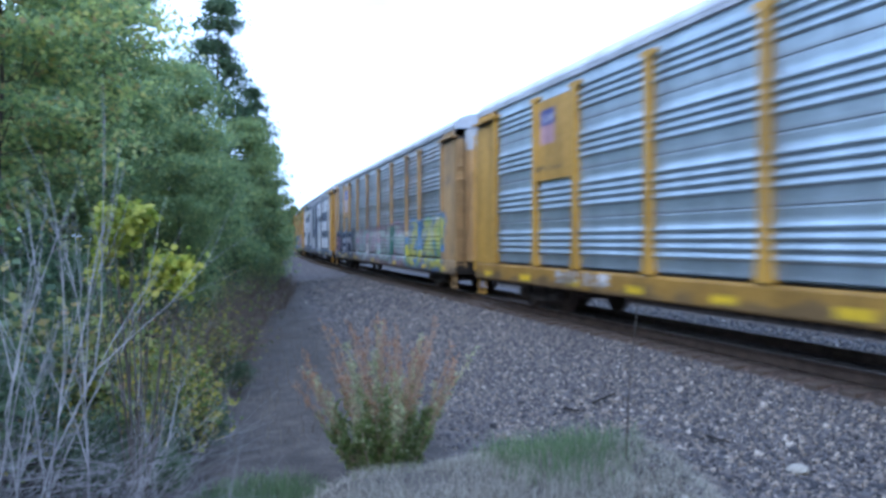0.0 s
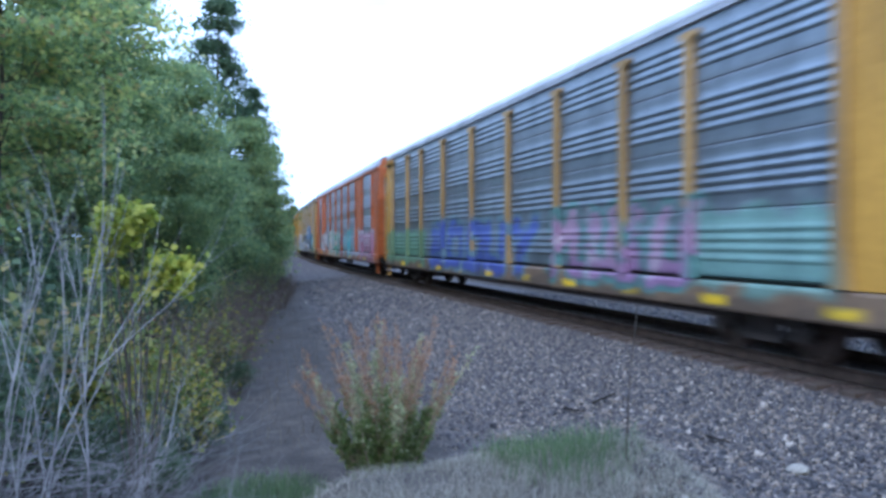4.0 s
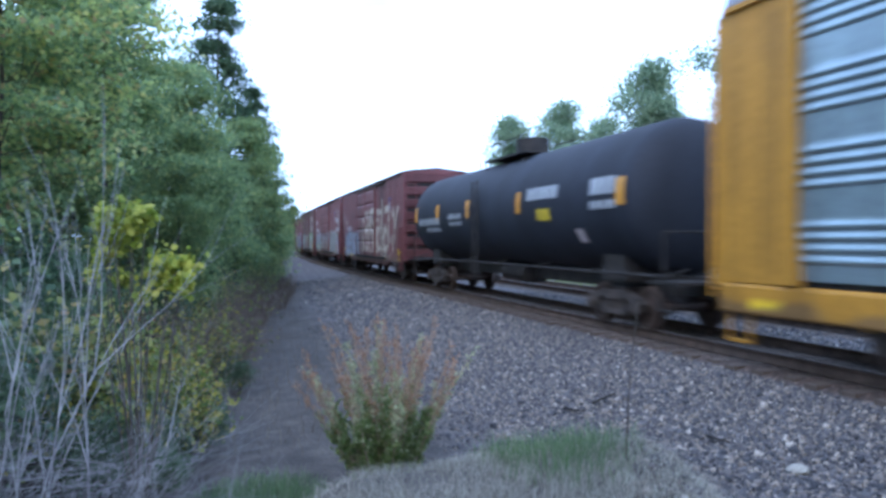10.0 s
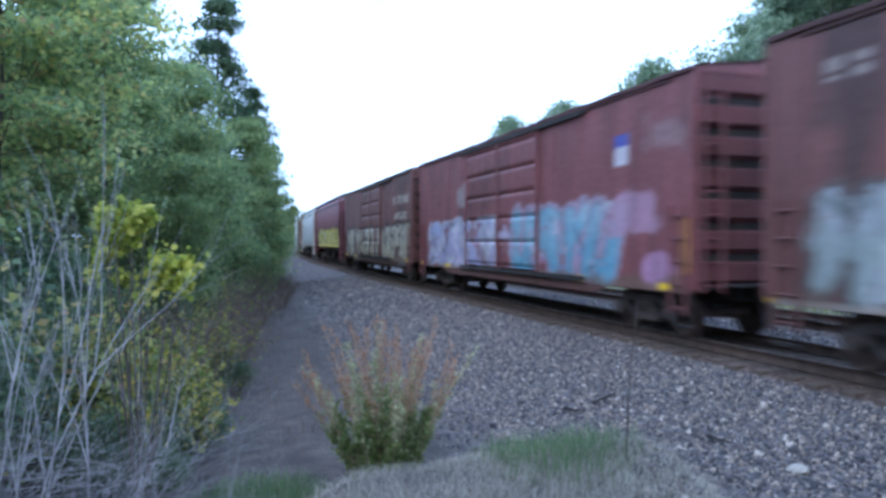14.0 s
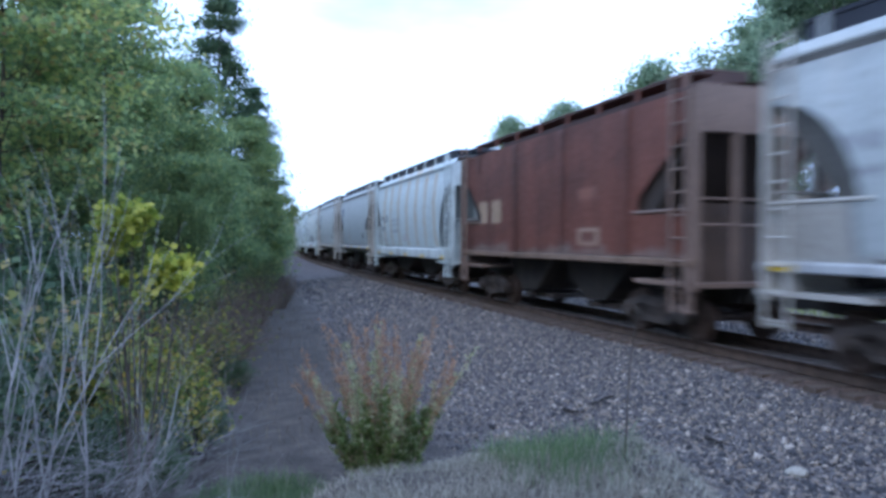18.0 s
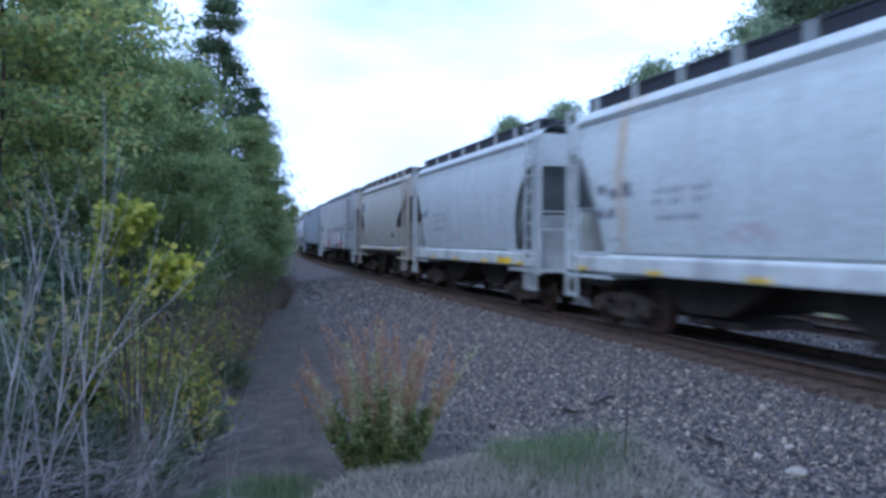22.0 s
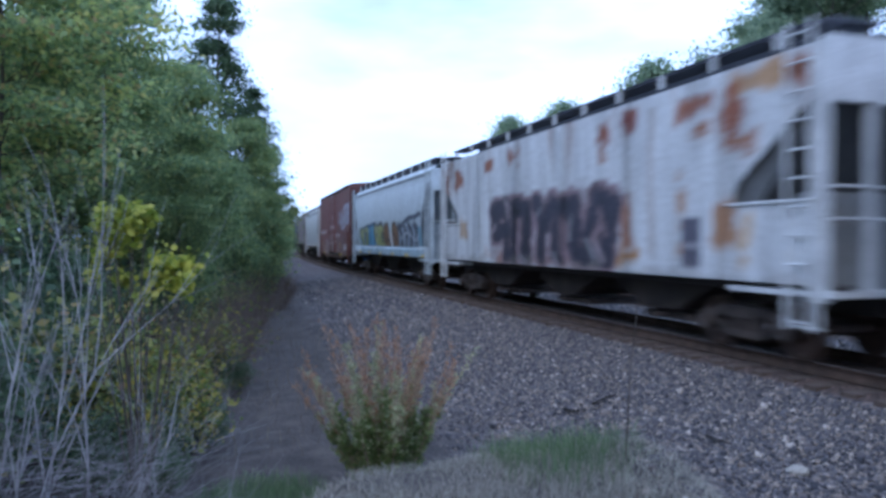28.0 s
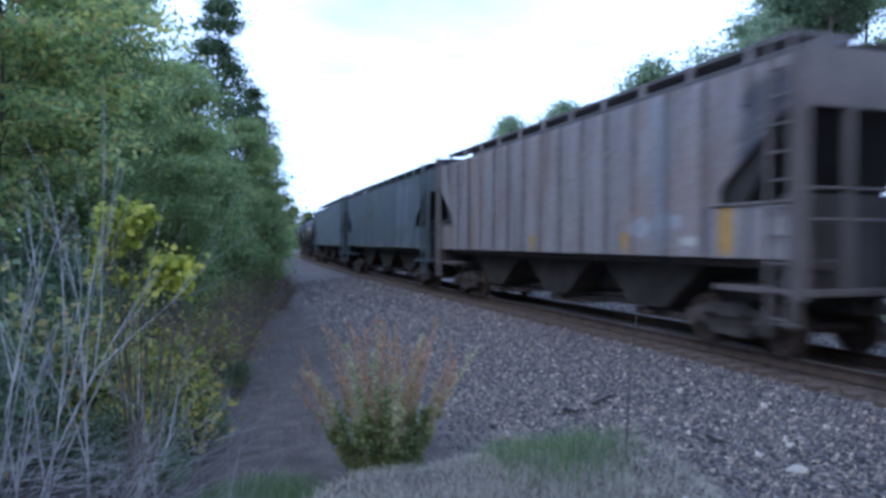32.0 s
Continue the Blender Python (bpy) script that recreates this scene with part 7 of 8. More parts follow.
def tree(name, seed, height, spread, leaf, n_leaves, size, label, first=0.25, clump=0.5, trunk_r=None, gaps=0.0, barkm=None, layer=0.7, steps_n=9):
    """A tapered trunk with limbs, and a crown of leaf clumps at the limbs' ends."""
    rnd, r = random.Random(seed), np.random.RandomState(seed)
    ob = tagged(new(name), label, "tree")
    bm, tips = BM(), []
    p, rad = Vector((0, 0, -0.3)), trunk_r or height * 0.014
    lean = Vector((rnd.uniform(-0.08, 0.08), rnd.uniform(-0.08, 0.08), 1))
    for k in range(steps_n):
        q = p + (lean + Vector((rnd.uniform(-0.1, 0.1), rnd.uniform(-0.1, 0.1), 0))) * (height * 0.95 / steps_n)
        limb(bm, p, q, rad * (1 - 0.9 * k / steps_n), rad * (1 - 0.9 * (k + 1) / steps_n), 7)
        f = (k + 1) / steps_n
        if f > first:
            for _ in range(3):
                a = rnd.uniform(0, 6.2832)
                reach = spread * math.sin(math.pi * min(1, 0.18 + 0.75 * (f - first) / (1 - first))) * rnd.uniform(0.55, 1.1)
                grow(bm, rnd, q, (math.cos(a), math.sin(a), rnd.uniform(0.1, 0.7)), reach * 0.52, rad * 0.3 * (1.1 - f), 1, tips, 0.6, 0.2, 4)
        p = q
    tips.append(p)
    part("trunk", bm, barkm or bark, ob)
    tips = np.array([tuple(t) for t in tips])
    if gaps:
        tips = tips[r.uniform(size=len(tips)) > gaps]
    k = r.randint(0, len(tips), n_leaves)
    wide = r.uniform(0.55, 1.25, len(tips))[k][:, None]
    spots = tips[k] + r.normal(0, clump, (n_leaves, 3)) * wide * np.array([1, 1, layer])
    spots[:, 2] -= 0.12 * np.hypot(*(spots - tips[k])[:, :2].T) ** 1.4
    spots[:, 2] = np.maximum(spots[:, 2], 0.1)
    v, f = leaves(r, spots, size * r.uniform(0.6, 1.3, n_leaves))
    part("crown", raw_mesh("crown", v, f), leaf, ob)
    return ob


def shrub(name, seed, height, spread, leaf, n_leaves, size, label, stems=14, clump=0.18, category="shrub", stem_m=None):
    rnd, r = random.Random(seed), np.random.RandomState(seed)
    ob = tagged(new(name), label, category)
    tips = []
    for _ in range(stems):
        bm = BM()
        a = rnd.uniform(0, 6.2832)
        t = rnd.uniform(0.1, 0.9)
        grow(bm, rnd, (0.2 * math.cos(a), 0.2 * math.sin(a), -0.05), (t * spread * math.cos(a) / height, t * spread * math.sin(a) / height, 1), height * rnd.uniform(0.38, 0.6), 0.016, 1, tips, 0.45, 0.2, 4)
        part("stem", bm, stem_m or bark, ob)
    tips = np.array([tuple(t) for t in tips])
    k = r.randint(0, len(tips), n_leaves)
    spots = tips[k] * r.uniform(0.35, 1.02, (n_leaves, 1)) ** 0.6 + r.normal(0, clump, (n_leaves, 3))
    spots[:, 2] = np.maximum(spots[:, 2], 0.03)
    v, f = leaves(r, spots, size * r.uniform(0.6, 1.3, n_leaves))
    part("foliage", raw_mesh("foliage", v, f), leaf, ob)
    return ob


def put(ob, x, y, turn=0.0, scale=1.0, dz=0.0):
    ob.matrix_basis = pose(x, y, ground_z(x, y) + dz, 0, 0, turn) @ Matrix.Scale(scale, 4)
    return ob


def again(ob, x, y, turn, scale, label=""):
    c = copy_thing(ob, pose(0, 0, 0))
    if label:
        tagged(c, label)
    return put(c, x, y, turn, scale)


pr = random.Random(12)
# woods along the camera's side of the line: broad stands far up the line
kinds = [tree("tree", 31, 9.0, 3.6, green, 11000, 0.17, "dense green broadleaf tree at the wood's edge", 0.08, 0.6),
         tree("tree", 32, 9.5, 3.2, green, 11000, 0.17, "tall green broadleaf tree beside the ballast", 0.10, 0.55),
         tree("tree", 33, 8.0, 3.4, green, 10000, 0.16, "rounded green tree of the wood's edge", 0.06, 0.55),
         tree("tree", 34, 10.5, 3.0, green_dark, 11000, 0.16, "dark green cedar-like tree in the wood", 0.06, 0.5)]
for k, ob in enumerate(kinds):
    put(ob, *place(46 + 6 * k, 12.0 + (k % 2) * 3.2), 70 * k)
for s in range(44, 150, 6):
    for off, sc in ((11.8, 0.9), (15.5, 1.15)):
        x, y = place(s + pr.uniform(-2, 2), off + pr.uniform(-1.0, 1.2))
        again(kinds[pr.choice((0, 0, 1, 2, 3))], x, y, pr.uniform(0, 360), sc * pr.uniform(0.85, 1.12))
for k, s, off, sc in ((0, 22, 18.5, 1.0), (1, 16, 17.5, 1.0), (2, 28, 17.5, 1.0), (0, 34, 17.0, 1.0), (2, 19, 20.5, 1.1), (2, 11, 17.0, 0.9)):
    again(kinds[k], *place(s, off), pr.uniform(0, 360), sc)
for s, off, sc in ((46, 8.8, 0.7), (54, 8.4, 0.7), (63, 8.2, 0.72), (74, 8.0, 0.72), (86, 7.8, 0.75), (100, 7.6, 0.75)):
    again(kinds[pr.choice((0, 1, 0, 2))], *place(s, off), pr.uniform(0, 360), sc, "small green tree leaning over the ballast's edge")
# far trees where the line bends out of sight
for s, off, sc in ((170, 12, 1.1), (186, 12.5, 1.25), (202, 12, 1.4), (224, 12, 1.5), (250, 11.5, 1.55), (285, 11, 1.6), (325, 11, 1.6)):
    again(kinds[s % 3], *place(s, off), s * 31 % 360, sc, "far green tree at the bend of the line")
# the wood carried on behind the camera, unseen, to darken the cars' reflections
for s in range(-70, -4, 9):
    for off in (12.5, 18):
        x, y = place(s + pr.uniform(-2, 2), off + pr.uniform(0, 2))
        again(kinds[pr.choice((0, 1, 2))], x, y, pr.uniform(0, 360), pr.uniform(0.95, 1.3))
# the near broadleaf tree, in layers of small green and yellowing leaves
near_tree = tree("tree", 36, 8.6, 3.3, near_leaf, 26000, 0.078, "near tree with small green and yellowing leaves", 0.30, 0.27, 0.075, 0.0, None, 0.40, 14)
put(near_tree, -6.9, 11.2, 30)
for x, y, turn, sc in ((-9.4, 12.6, 200, 1.05), (-7.2, 7.4, 110, 0.95)):
    again(near_tree, x, y, turn, sc)
# the feathery stand behind it, a dome that falls towards the line
feathery = [tree("tree", 37, 9.2, 3.3, feather_green, 52000, 0.064, "dense feathery green tree in drooping layers", 0.24, 0.36, 0.11, 0.0, None, 0.36, 13),
            tree("tree", 38, 8.4, 2.5, feather_green, 44000, 0.064, "rounded feathery green tree before the tall dark one", 0.16, 0.36, 0.09, 0.0, None, 0.40, 12)]
put(feathery[0], -8.6, 18.0, 0, 1.05)
put(feathery[1], -8.5, 22.5, 40, 1.02)
for k, x, y, turn, sc in ((0, -11.6, 21.0, 130, 1.22), (1, -8.6, 27.0, 200, 0.86), (1, -9.0, 33.0, 300, 1.02), (0, -11.2, 28.0, 250, 0.98), (1, -10.3, 40.0, 80, 1.0), (0, -13.6, 24.5, 20, 1.15), (1, -7.3, 19.6, 100, 0.62), (1, -9.8, 30.0, 160, 0.8)):
    again(feathery[k], x, y, turn, sc)
# the tall thin-topped tree that stands over the wood
pine = tree("tall_tree", 47, 14.4, 3.1, green_dark, 24000, 0.10, "tall dark tree with a thin gappy top", 0.06, 0.36, None, 0.12, None, 0.6, 14)
put(pine, -10.5, 33.5, 75)
again(pine, -9.7, 34.6, 200, 0.74, "dark tree close under the tall one")
low_tree = tree("tree", 44, 4.6, 1.9, feather_green, 6000, 0.09, "low tree with feathery branches over the ballast's edge", 0.05, 0.25)
put(low_tree, *place(34, 7.4), 60)
again(low_tree, *place(30, 8.4), 130, 0.95)
again(low_tree, *place(38, 7.1), 250, 1.1)
for s, off, sc in ((44, 6.9, 1.2), (50, 6.4, 1.25), (58, 5.9, 1.3), (66, 5.8, 1.3), (74, 5.2, 1.3), (88, 5.2, 1.35), (104, 5.3, 1.25), (124, 5.2, 1.3), (150, 5.2, 1.4), (180, 5.2, 1.5), (215, 5.4, 1.6)):
    again(low_tree, *place(s, off), s * 37 % 360, sc, "low green tree at the ballast's edge")
thin_tree = tree("tree", 48, 5.7, 2.1, green, 900, 0.09, "thin young tree with feathery twigs beside the ballast", 0.45, 0.2, 0.05)
put(thin_tree, *place(35, 6.6), 0)

# trees beyond the line
cotton = [tree("cottonwood", 51, 16.0, 6.6, blue_green, 22000, 0.13, "tall airy cottonwood beyond the tracks", 0.42, 0.42, 0.26, 0.18),
          tree("cottonwood", 52, 14.5, 3.8, blue_green, 13000, 0.17, "rounded cottonwood beyond the tracks", 0.30, 0.7, 0.22, 0.0)]
put(cotton[0], 16.7, 32.0, 220, 1.06)
again(cotton[0], 20.0, 35.0, 20, 1.06)
put(cotton[1], 13.3, 52.0, 0, 1.05)
again(cotton[1], 13.2, 66.0, 50, 0.95)
again(cotton[1], 8.2, 75.0, 160, 1.09)
again(cotton[1], 10.9, 78.0, 20, 1.2)
again(cotton[1], 20.5, 42.0, 220, 1.08)
again(cotton[1], 24.0, 58.0, 90, 1.0)
again(cotton[1], 10.6, 70.0, 10, 0.8)
again(cotton[1], 15.6, 50.0, 130, 0.86)
again(cotton[0], 25.5, 32.0, 250, 1.0)
again(cotton[0], 19.4, 33.5, 120, 0.98)
again(cotton[0], 16.6, 35.5, 290, 1.0)
for x, y, k, sc in ((36, 26, 1, 1.1), (46, 44, 0, 1.1), (60, 20, 0, 1.2), (48, 0, 1, 1.2), (70, -20, 0, 1.2), (16, 84, 1, 0.8), (30, 80, 0, 0.9), (-2, 140, 0, 0.9)):
    again(cotton[k], x, y, pr.uniform(0, 360), sc)

# undergrowth at the wood's foot
under_k = [shrub("shrub", 61, 2.2, 1.3, green_warm, 2600, 0.085, "leafy green shrub with yellowing leaves"),
           shrub("shrub", 62, 1.7, 1.4, yellow_leaf, 950, 0.066, "low shrub with yellow autumn leaves", 12, 0.12, "shrub", dark_bark),
           shrub("shrub", 63, 2.6, 1.4, green_dark, 6500, 0.075, "dark green shrub at the wood's foot"),
           shrub("dead_weeds", 64, 1.4, 1.3, dry_weed, 260, 0.05, "dry grey-brown weeds beside the ballast", 34, 0.2, "weeds", dry_twig)]
for k, (s, off, turn, sc) in enumerate(((9.2, 10.9, 0, 1.0), (10.2, 10.0, 0, 0.8), (12.0, 11.8, 0, 1.1), (15.5, 9.4, 0, 1.0))):
    x, y = place(s, off)
    put(under_k[k], x, y, turn, sc)


def thicket(seed):
    """Thin brown twigs that arch out over the slope, with a few yellow leaves at their ends."""
    rnd, r = random.Random(seed), np.random.RandomState(seed)
    ob = tagged(new("twig_thicket"), "tangle of brown arching twigs with sparse yellow leaves", "bush")
    tips = []
    for k in range(26):
        bm = BM()
        grow(bm, rnd, (rnd.uniform(-0.5, 0.3), rnd.uniform(-0.7, 0.7), -0.05), (rnd.uniform(0.05, 1.1), rnd.uniform(-0.5, 0.4), 0.75), rnd.uniform(0.55, 1.05), 0.0075, 2, tips, 0.42, -0.10, 3, 3)
        part("stem", bm, dry_twig, ob)
    tips = np.array([tuple(t) for t in tips])
    some = tips[r.uniform(size=len(tips)) < 0.10]
    k = r.randint(0, len(some), 60)
    spots = some[k] + r.normal(0, 0.06, (60, 3))
    spots[:, 2] = np.maximum(spots[:, 2], 0.05)
    v, f = leaves(r, spots, 0.062 * r.uniform(0.6, 1.3, 60), 0.3, 1.3)
    part("foliage", raw_mesh("foliage", v, f), yellow_leaf, ob)
    return ob


tangle = [thicket(91), thicket(92)]
put(tangle[0], -4.1, 10.2, 0, 0.9)
put(tangle[1], -4.4, 12.4, 0, 1.0)
for k, x, y, turn, sc in ((0, -4.6, 14.6, 20, 1.0), (1, -5.3, 16.8, -10, 1.05), (0, -5.9, 19.4, 10, 1.1), (1, -6.5, 22.0, 0, 1.15), (0, -7.0, 25.0, -15, 1.15), (1, -7.8, 29.0, 10, 1.2), (1, -5.2, 13.4, 25, 1.2), (0, -8.9, 34.0, 0, 1.2)):
    again(tangle[k], x, y, turn, sc)
for x, y, k, sc in ((-3.6, 8.1, 1, 0.9), (-4.3, 7.6, 1, 1.0), (-3.3, 8.9, 1, 0.7), (-4.4, 9.1, 1, 1.05), (-3.3, 8.2, 2, 0.36), (-3.8, 8.8, 2, 0.42), (-3.1, 9.2, 2, 0.30), (-3.6, 7.3, 2, 0.42), (-4.3, 8.2, 2, 0.55), (-2.9, 7.6, 2, 0.26), (-4.9, 10.2, 1, 1.2), (-3.7, 9.6, 1, 0.9), (-4.1, 10.5, 1, 0.75), (-4.7, 12.4, 1, 0.85), (-4.5, 14.2, 1, 0.8), (-4.2, 11.7, 1, 0.6), (-5.3, 15.5, 1, 0.9), (-4.6, 15.4, 3, 0.9), (-5.1, 17.6, 3, 1.0), (-5.7, 20.0, 3, 1.0), (-6.0, 22.8, 3, 1.0), (-6.8, 25.2, 3, 1.0), (-5.9, 14.0, 3, 1.2), (-3.75, 12.9, 2, 0.30), (-6.3, 27.6, 3, 0.8), (-7.1, 32.0, 3, 0.8), (-8.6, 38.0, 3, 0.85), (-10.8, 46.0, 3, 0.9), (-13.2, 56.0, 3, 0.95)):
    again(under_k[k], x, y, pr.uniform(0, 360), sc)
for s, off, k, sc in ((6.5, 11.6, 2, 1.0), (7.8, 12.4, 0, 1.2), (13.0, 10.4, 1, 0.9), (14.6, 9.8, 1, 0.7), (14.0, 12.0, 2, 1.1), (15.8, 11.2, 0, 1.0), (18, 10.6, 2, 0.9), (17.5, 9.6, 1, 0.8), (20, 9.8, 1, 0.9), (23, 9.4, 0, 0.9), (27, 9.4, 2, 1.0),
                      (33, 8.6, 0, 1.1), (40, 7.9, 2, 1.2), (42, 7.2, 3, 1.2), (48, 7.4, 2, 1.3), (50, 6.8, 3, 1.3), (57, 7.0, 2, 1.3), (64, 6.9, 3, 1.3), (70, 6.8, 2, 1.3), (80, 6.6, 2, 1.3), (90, 6.4, 2, 1.3), (5.0, 13.0, 2, 1.2), (3.0, 12.4, 0, 1.1), (5.6, 12.0, 2, 0.75), (7.4, 11.6, 2, 0.75), (8.6, 11.4, 2, 0.7), (6.6, 12.6, 2, 0.9), (9.8, 11.2, 2, 0.75), (11.0, 11.4, 2, 0.85)):
    x, y = place(s, off)
    again(under_k[k], x, y, pr.uniform(0, 360), sc)


# the bare grey bush and the yellow-green sapling before the wood
def bare_bush(x, y):
    rnd = random.Random(71)
    ob = tagged(new("bare_bush"), "leafless bush of pale grey arching twigs", "bush")
    for k in range(18):
        bm = BM()
        a = rnd.uniform(-1.0, 1.0)
        t = rnd.uniform(0.25, 1.9)
        grow(bm, rnd, (rnd.uniform(-1.3, 0.2), rnd.uniform(-0.5, 0.6), -0.05), (t * math.cos(a) * 0.95, t * math.sin(a) * 0.5, 0.8), rnd.uniform(0.8, 1.5), 0.0052, 2, [], 0.46, -0.10, 3, 4)
        part("stem", bm, pale_bark, ob)
    for k in range(5):
        bm = BM()
        grow(bm, rnd, (rnd.uniform(-0.1, 0.45), rnd.uniform(-0.3, 0.3), -0.1), (rnd.uniform(-0.1, 0.22), rnd.uniform(-0.1, 0.1), 1.0), rnd.uniform(1.4, 1.95), 0.010, 2, [], 0.25, 0.1, 5)
        part("stem", bm, pale_bark, ob)
    for k in range(38):
        bm = BM()
        z = rnd.uniform(0.15, 1.25)
        grow(bm, rnd, (rnd.uniform(-1.4, 0.25), rnd.uniform(-0.5, 0.5), z), (1.0, rnd.uniform(-0.4, 0.4), rnd.uniform(0.1, 0.7) - 0.25 * z), rnd.uniform(0.6, 1.15) * (1.1 - 0.3 * z), 0.0042, 2, [], 0.40, -0.12, 3, 3)
        part("twig", bm, pale_bark, ob)
    return put(ob, x, y)


bare_bush(-3.0, 4.8)


def sapling(x, y):
    rnd, r = random.Random(73), np.random.RandomState(73)
    ob = tagged(new("sapling"), "slender sapling with bright yellow-green leaves", "sapling")
    root = ground_z(x, y)
    tufts = []
    for dx, z, w in ((0.02, 1.90, 0.10), (0.10, 2.0, 0.11), (0.22, 2.02, 0.10), (0.36, 2.0, 0.07), (0.08, 1.78, 0.12), (0.20, 1.84, 0.10), (-0.03, 1.66, 0.07), (0.50, 1.58, 0.11), (0.62, 1.55, 0.10), (0.66, 1.40, 0.08), (0.52, 1.42, 0.10), (0.40, 1.5, 0.06), (0.1, 1.45, 0.06), (-0.1, 1.5, 0.05), (0.3, 1.3, 0.05)):
        bm = BM()
        tip = Vector((dx, rnd.uniform(-0.15, 0.15), z - root))
        p = Vector((0.25 + rnd.uniform(-0.06, 0.06), rnd.uniform(-0.05, 0.05), 0))
        for k in range(4):
            q = Vector((0.25, 0, 0)).lerp(tip, ((k + 1) / 4) ** 0.9) + Vector((rnd.uniform(-0.03, 0.03), rnd.uniform(-0.03, 0.03), 0)) * (k < 3)
            limb(bm, p, q, 0.012 - 0.002 * k, 0.010 - 0.002 * k, 5)
            p = q
        part("stem", bm, bark, ob)
        n = int(900 * w)
        tufts.append(np.array(tuple(tip))[None] + r.normal(0, 1, (n, 3)) * np.array([w, w, w * 0.9]) * 0.72)
    spots = np.concatenate(tufts)
    v, f = leaves(r, spots, 0.062 * r.uniform(0.6, 1.3, len(spots)), 0.3, 1.2)
    part("foliage", raw_mesh("foliage", v, f), yellow_green, ob)
    return put(ob, x, y)


sapling(-2.95, 6.3)


# the rusty-tipped weed clump on the slope
def weed_clump(x, y):
    """Plumes: each stalk is a brush of short rising sprigs, green and leafy below, thin and rusty at the top."""
    rnd, r = random.Random(75), np.random.RandomState(75)
    ob = tagged(new("weed_clump"), "bushy weed with green sprays, tan stalks and rusty tops", "weed")
    low_spots, pale_spots, high_spots, sprigs = [], [], [], BM()
    for i in range(46):
        a, t = 2.39996 * i + rnd.uniform(-0.2, 0.2), ((i + 0.5) / 46) ** 0.6
        d = Vector((t * 0.42 * math.cos(a), t * 0.42 * math.sin(a), 1.0)).normalized()
        ln = rnd.uniform(1.55, 2.2) * (1 - 0.2 * t)
        out = Vector((math.cos(a), math.sin(a), 0)) * 0.035 * t
        rusty = rnd.random() < 0.8
        bm = BM()
        p = Vector((0.20 * t * math.cos(a), 0.20 * t * math.sin(a), -0.03))
        way = [p]
        for k in range(10):
            d = (d + out + Vector((rnd.uniform(-0.05, 0.05), rnd.uniform(-0.05, 0.05), 0.02))).normalized()
            q = p + d * ln / 10
            way.append(q)
            f = (k + 0.5) / 10
            for j in range(7 if f < 0.7 else 5):
                b = rnd.uniform(0, 6.2832)
                side = (d + Vector((math.cos(b), math.sin(b), 0.15)) * (0.9 if f < 0.6 else 0.45)).normalized()
                base = p.lerp(q, rnd.random())
                reach = (0.13 * (1 - f) + 0.07 + (0.07 if f > 0.6 else 0)) * rnd.uniform(0.6, 1.2)
                limb(sprigs, base, base + side * reach, 0.0024, 0.0014, 3)
                for m in range(16 if f < 0.6 else 7):
                    e = rnd.uniform(0.1, 1.0)
                    s = base + side * reach * e + Vector((rnd.gauss(0, 0.010), rnd.gauss(0, 0.010), rnd.gauss(0, 0.010)))
                    if rusty and f > 0.52 + 0.2 * rnd.random():
                        high_spots.append(s)
                    else:
                        (pale_spots if e > 0.72 and rnd.random() < 0.4 or f > 0.55 else low_spots).append(s)
            p = q
        rings = [[bm.verts.new(c + Vector((math.cos(1.5708 * e), math.sin(1.5708 * e), 0)) * (0.014 - 0.0011 * k)) for e in range(4)] for k, c in enumerate(way)]
        for ra, rb in zip(rings, rings[1:]):
            for e in range(4):
                bm.faces.new((ra[e], ra[(e + 1) % 4], rb[(e + 1) % 4], rb[e]))
        part("stalk", bm, dry_stalk, ob)
    tagged(part("twiggy_spray", sprigs, dry_stalk, ob), kind="stuff")
    for name, spots, size, long, leaf in (("foliage", low_spots, 0.016, 3.4, weed_green), ("pale_tip_leaves", pale_spots, 0.016, 3.2, weed_pale), ("seed_fluff", high_spots, 0.0095, 4.6, rust_seed)):
        s = np.array([tuple(v) for v in spots])
        v, f = leaves(r, s, size * r.uniform(0.6, 1.4, len(s)), 0.2, long)
        part(name, raw_mesh(name, v, f), leaf, ob)
    return put(ob, x, y)


weed_clump(-0.62, 7.5)


# grasses
def blades(name, seed, spots, height, width, material, label, category="grass", bend=0.5):
    r = np.random.RandomState(seed)
    n = len(spots)
    a = r.uniform(0, 6.2832, n)
    d = np.stack([np.cos(a), np.sin(a), np.zeros(n)], 1)
    w = np.stack([-np.sin(a), np.cos(a), np.zeros(n)], 1) * width
    h = (height * r.uniform(0.5, 1.2, n))[:, None]
    up = np.array([0, 0, 1.0])[None]
    lean = (r.uniform(0.1, 1.0, n) * bend)[:, None]
    p1 = spots + up * h * 0.55 + d * h * lean * 0.35
    p2 = spots + up * h * (1 - 0.3 * lean) + d * h * lean
    v = np.stack([spots - w, spots + w, p1 + w * 0.7, p1 - w * 0.7, p2 + w * 0.1, p2 - w * 0.1], 1).reshape(-1, 3)
    i = np.arange(n)[:, None] * 6
    f = np.concatenate([i + np.array([[0, 1, 2, 3]]), i + np.array([[3, 2, 4, 5]])])
    return tagged(part(name, raw_mesh(name, v, f), material), label, category, kind="stuff")


def scatter(seed, n, test, x0, x1, y0, y1):
    r = random.Random(seed)
    out = []
    while len(out) < n:
        x, y = r.uniform(x0, x1), r.uniform(y0, y1)
        if r.random() < test(x, y):
            out.append((x, y, ground_z(x, y) - 0.01))
    return np.array(out)


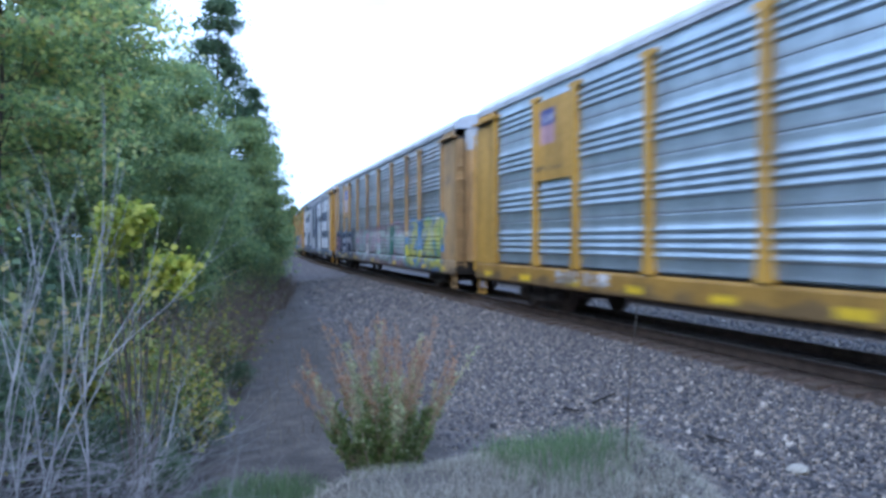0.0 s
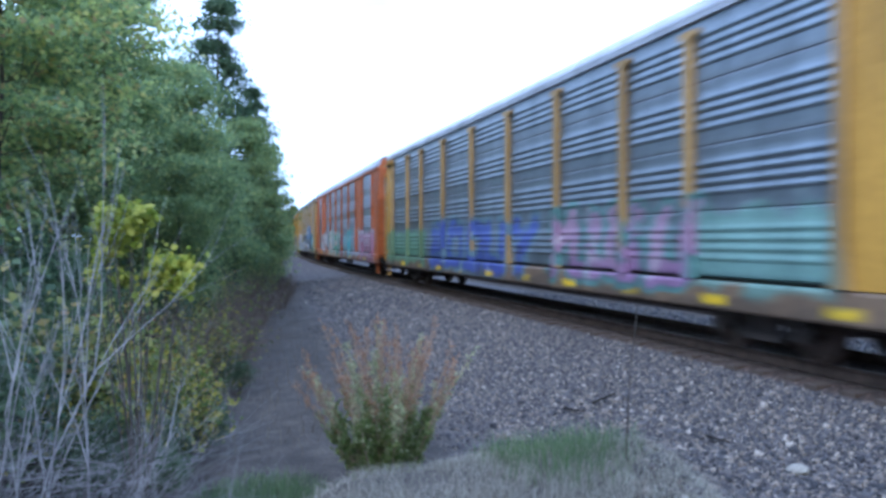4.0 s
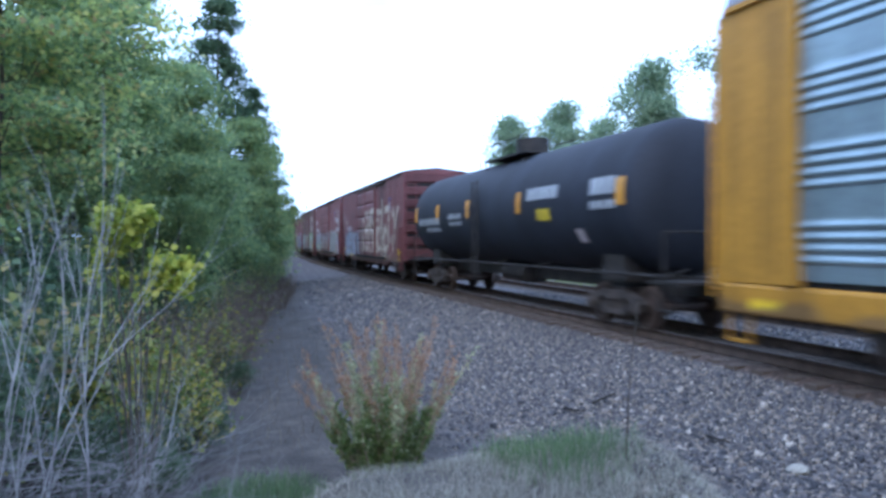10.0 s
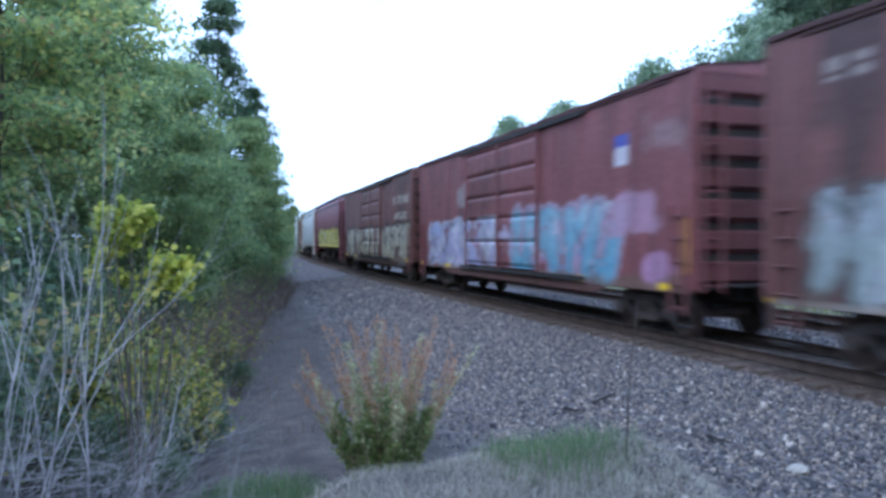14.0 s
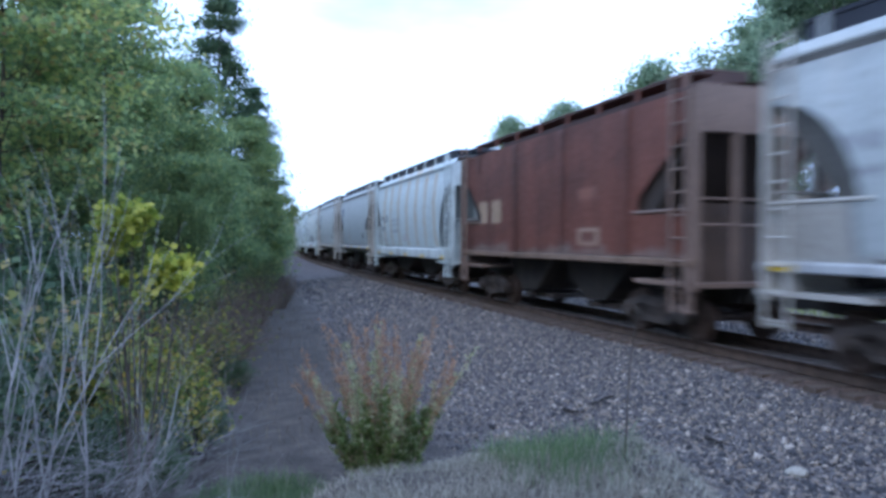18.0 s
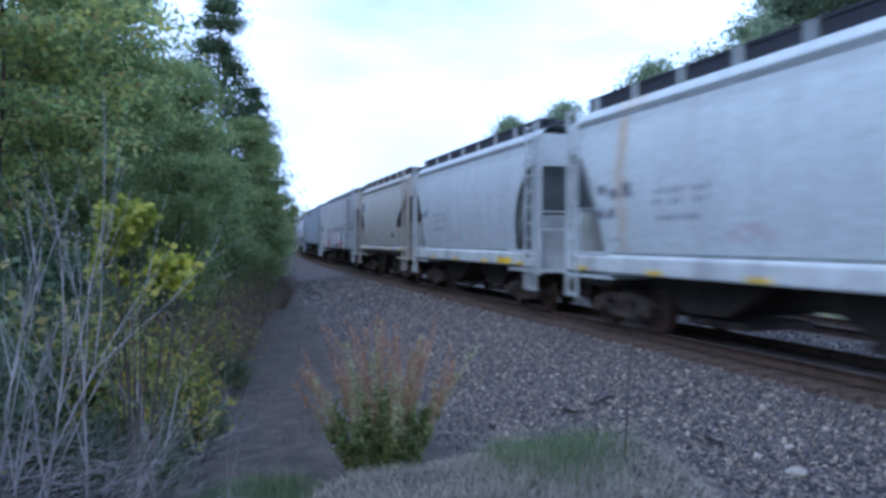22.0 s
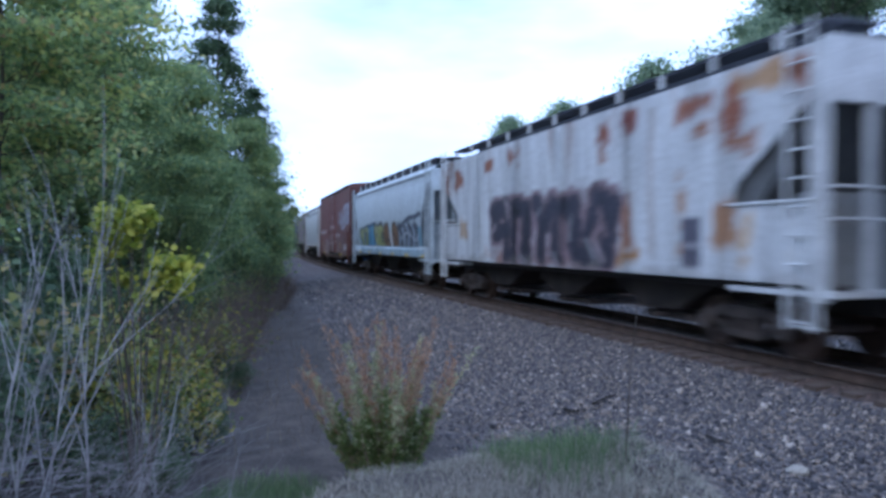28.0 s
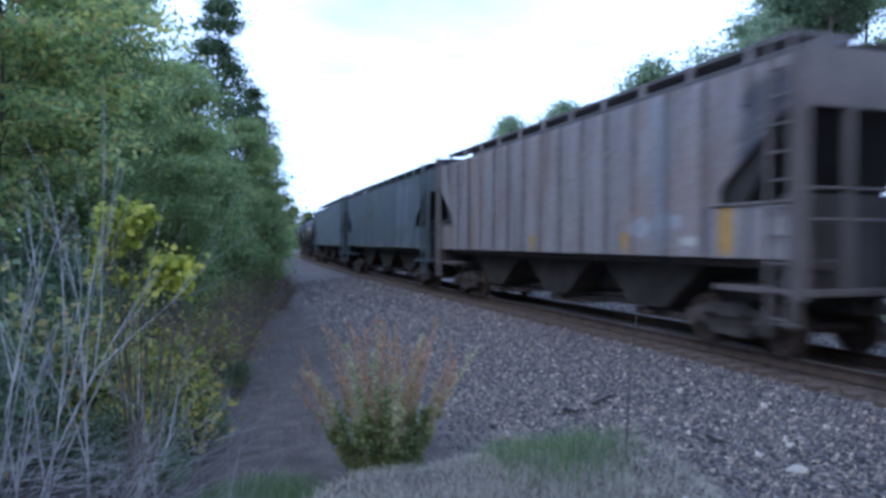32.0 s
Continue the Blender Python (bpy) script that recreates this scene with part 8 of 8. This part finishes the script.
def hump(x, y):
    return max(0.0, min(1.0, hump_shape(x, y) * 1.6)) * max(0.12, 0.55 + 0.7 * noise.noise(Vector((x * 1.3, y * 1.3, 7))))


blades("dry_grass", 81, np.concatenate([scatter(81, 15000, hump, -2.4, 2.7, 4.6, 7.6), scatter(80, 9000, hump, -2.4, 2.7, -4.0, 4.6)]), 0.12, 0.0035, straw, "matted straw-coloured dry grass on the hump", bend=2.0)
blades("green_grass", 82, scatter(82, 1500, lambda x, y: hump(x, y) * max(0.0, 1 - math.hypot((x - 1.0) / 0.85, (y - 6.2) / 1.1)) ** 1.5, -1, 3, 5, 7.8), 0.27, 0.003, grass_green, "tuft of fresh green grass on the hump", bend=0.7)
blades("ditch_grass", 83, scatter(83, 5000, lambda x, y: max(0.0, 1 - math.hypot((x + 1.9) / 0.9, (y - 7.0) / 1.4)), -3.2, -0.8, 5.2, 9), 0.20, 0.004, grass_green, "sparse green weeds on the ditch floor", bend=0.9)
blades("verge_weeds", 84, scatter(84, 7000, lambda x, y: smooth(5.2 - 0.006 * y, 7.6, station(x, y)[1]) * (1 - smooth(9.8, 10.6, station(x, y)[1])), -26, -1, 9, 80), 0.26, 0.004, dry_weed, "thin brown dead weeds along the verge", "weeds", 1.6)
blades("meadow_grass", 85, scatter(85, 9000, lambda x, y: 1.0 if -22 < station(x, y)[1] < -8.6 else 0.0, 5, 30, -2, 60), 0.55, 0.02, far_grass, "pale tall grass beyond the second track", bend=0.6)

# small things on the ballast
def pebble(name, x, y, size, flat, c, label, category):
    r = np.random.RandomState(int(x * 100) % 999)
    bm = BM()
    bmesh.ops.create_icosphere(bm, subdivisions=2, radius=1.0)
    for v in bm.verts:
        k = 1 + 0.25 * noise.noise(v.co * 1.6 + Vector((x, y, 0)))
        v.co = Vector((v.co.x * size * k, v.co.y * size * 0.7 * k, v.co.z * size * flat * k))
    ob = tagged(part(name, bm, two_tone("pale_stone", tuple(v * 0.8 for v in c), c, 8, 0.9, 0, 60, 0.4)), label, category)
    ob.location = (x, y, ground_z(x, y) + size * flat * 0.45)
    ob.rotation_euler = (0.1, 0.1, r.uniform(0, 3))
    return ob


def stick(x, y, length, turn, label):
    rnd = random.Random(int(x * 77))
    bm = BM()
    p, d = Vector((-length / 2, 0, 0.03)), Vector((1, 0, 0.05))
    for k in range(5):
        q = p + (d + Vector((0, rnd.uniform(-0.3, 0.3), rnd.uniform(-0.1, 0.1)))) * length / 5
        limb(bm, p, q, 0.024 - 0.003 * k, 0.021 - 0.003 * k, 6)
        if k == 2:
            limb(bm, q, q + Vector((0.05, 0.12, 0.03)), 0.009, 0.004, 4)
        p = q
    ob = tagged(part("stick", bm, dark_bark), label, "stick")
    ob.location, ob.rotation_euler = (x, y, ground_z(x, y) + 0.03), (0, 0, radians(turn))
    return ob


pebble("pale_rock", 3.52, 7.05, 0.115, 0.55, (0.38, 0.355, 0.31), "pale buff rock lying on the ballast", "rock")
pebble("litter_scrap", -1.25, 6.55, 0.03, 0.5, (0.75, 0.78, 0.8), "small white scrap of litter on soil", "litter")
stick(2.33, 10.10, 0.79, 49, "dark broken stick on the ballast")
stick(1.79, 9.76, 0.37, -59, "short dark stick on the ballast")
stick(3.04, 7.93, 0.47, -88, "dark twig on the ballast")
ws = BM()
limb(ws, (0, 0, 0), (0.03, 0, 0.7), 0.008, 0.006, 5)
limb(ws, (0.03, 0, 0.7), (0.10, 0.02, 1.3), 0.006, 0.003, 5)
limb(ws, (0.035, 0, 0.75), (0.0, 0.03, 0.95), 0.003, 0.002, 4)
stem = tagged(part("weed_stalk", ws, bark), "single thin dead weed stalk on the hump", "weed")
stem.location = (1.52, 5.9, ground_z(1.52, 5.9))
# ---- the train's run ----
def motions():
    for car, mid in MADE:
        walk(car, [(t, car_pose(mid, t)) for t in range(33)])


motions()
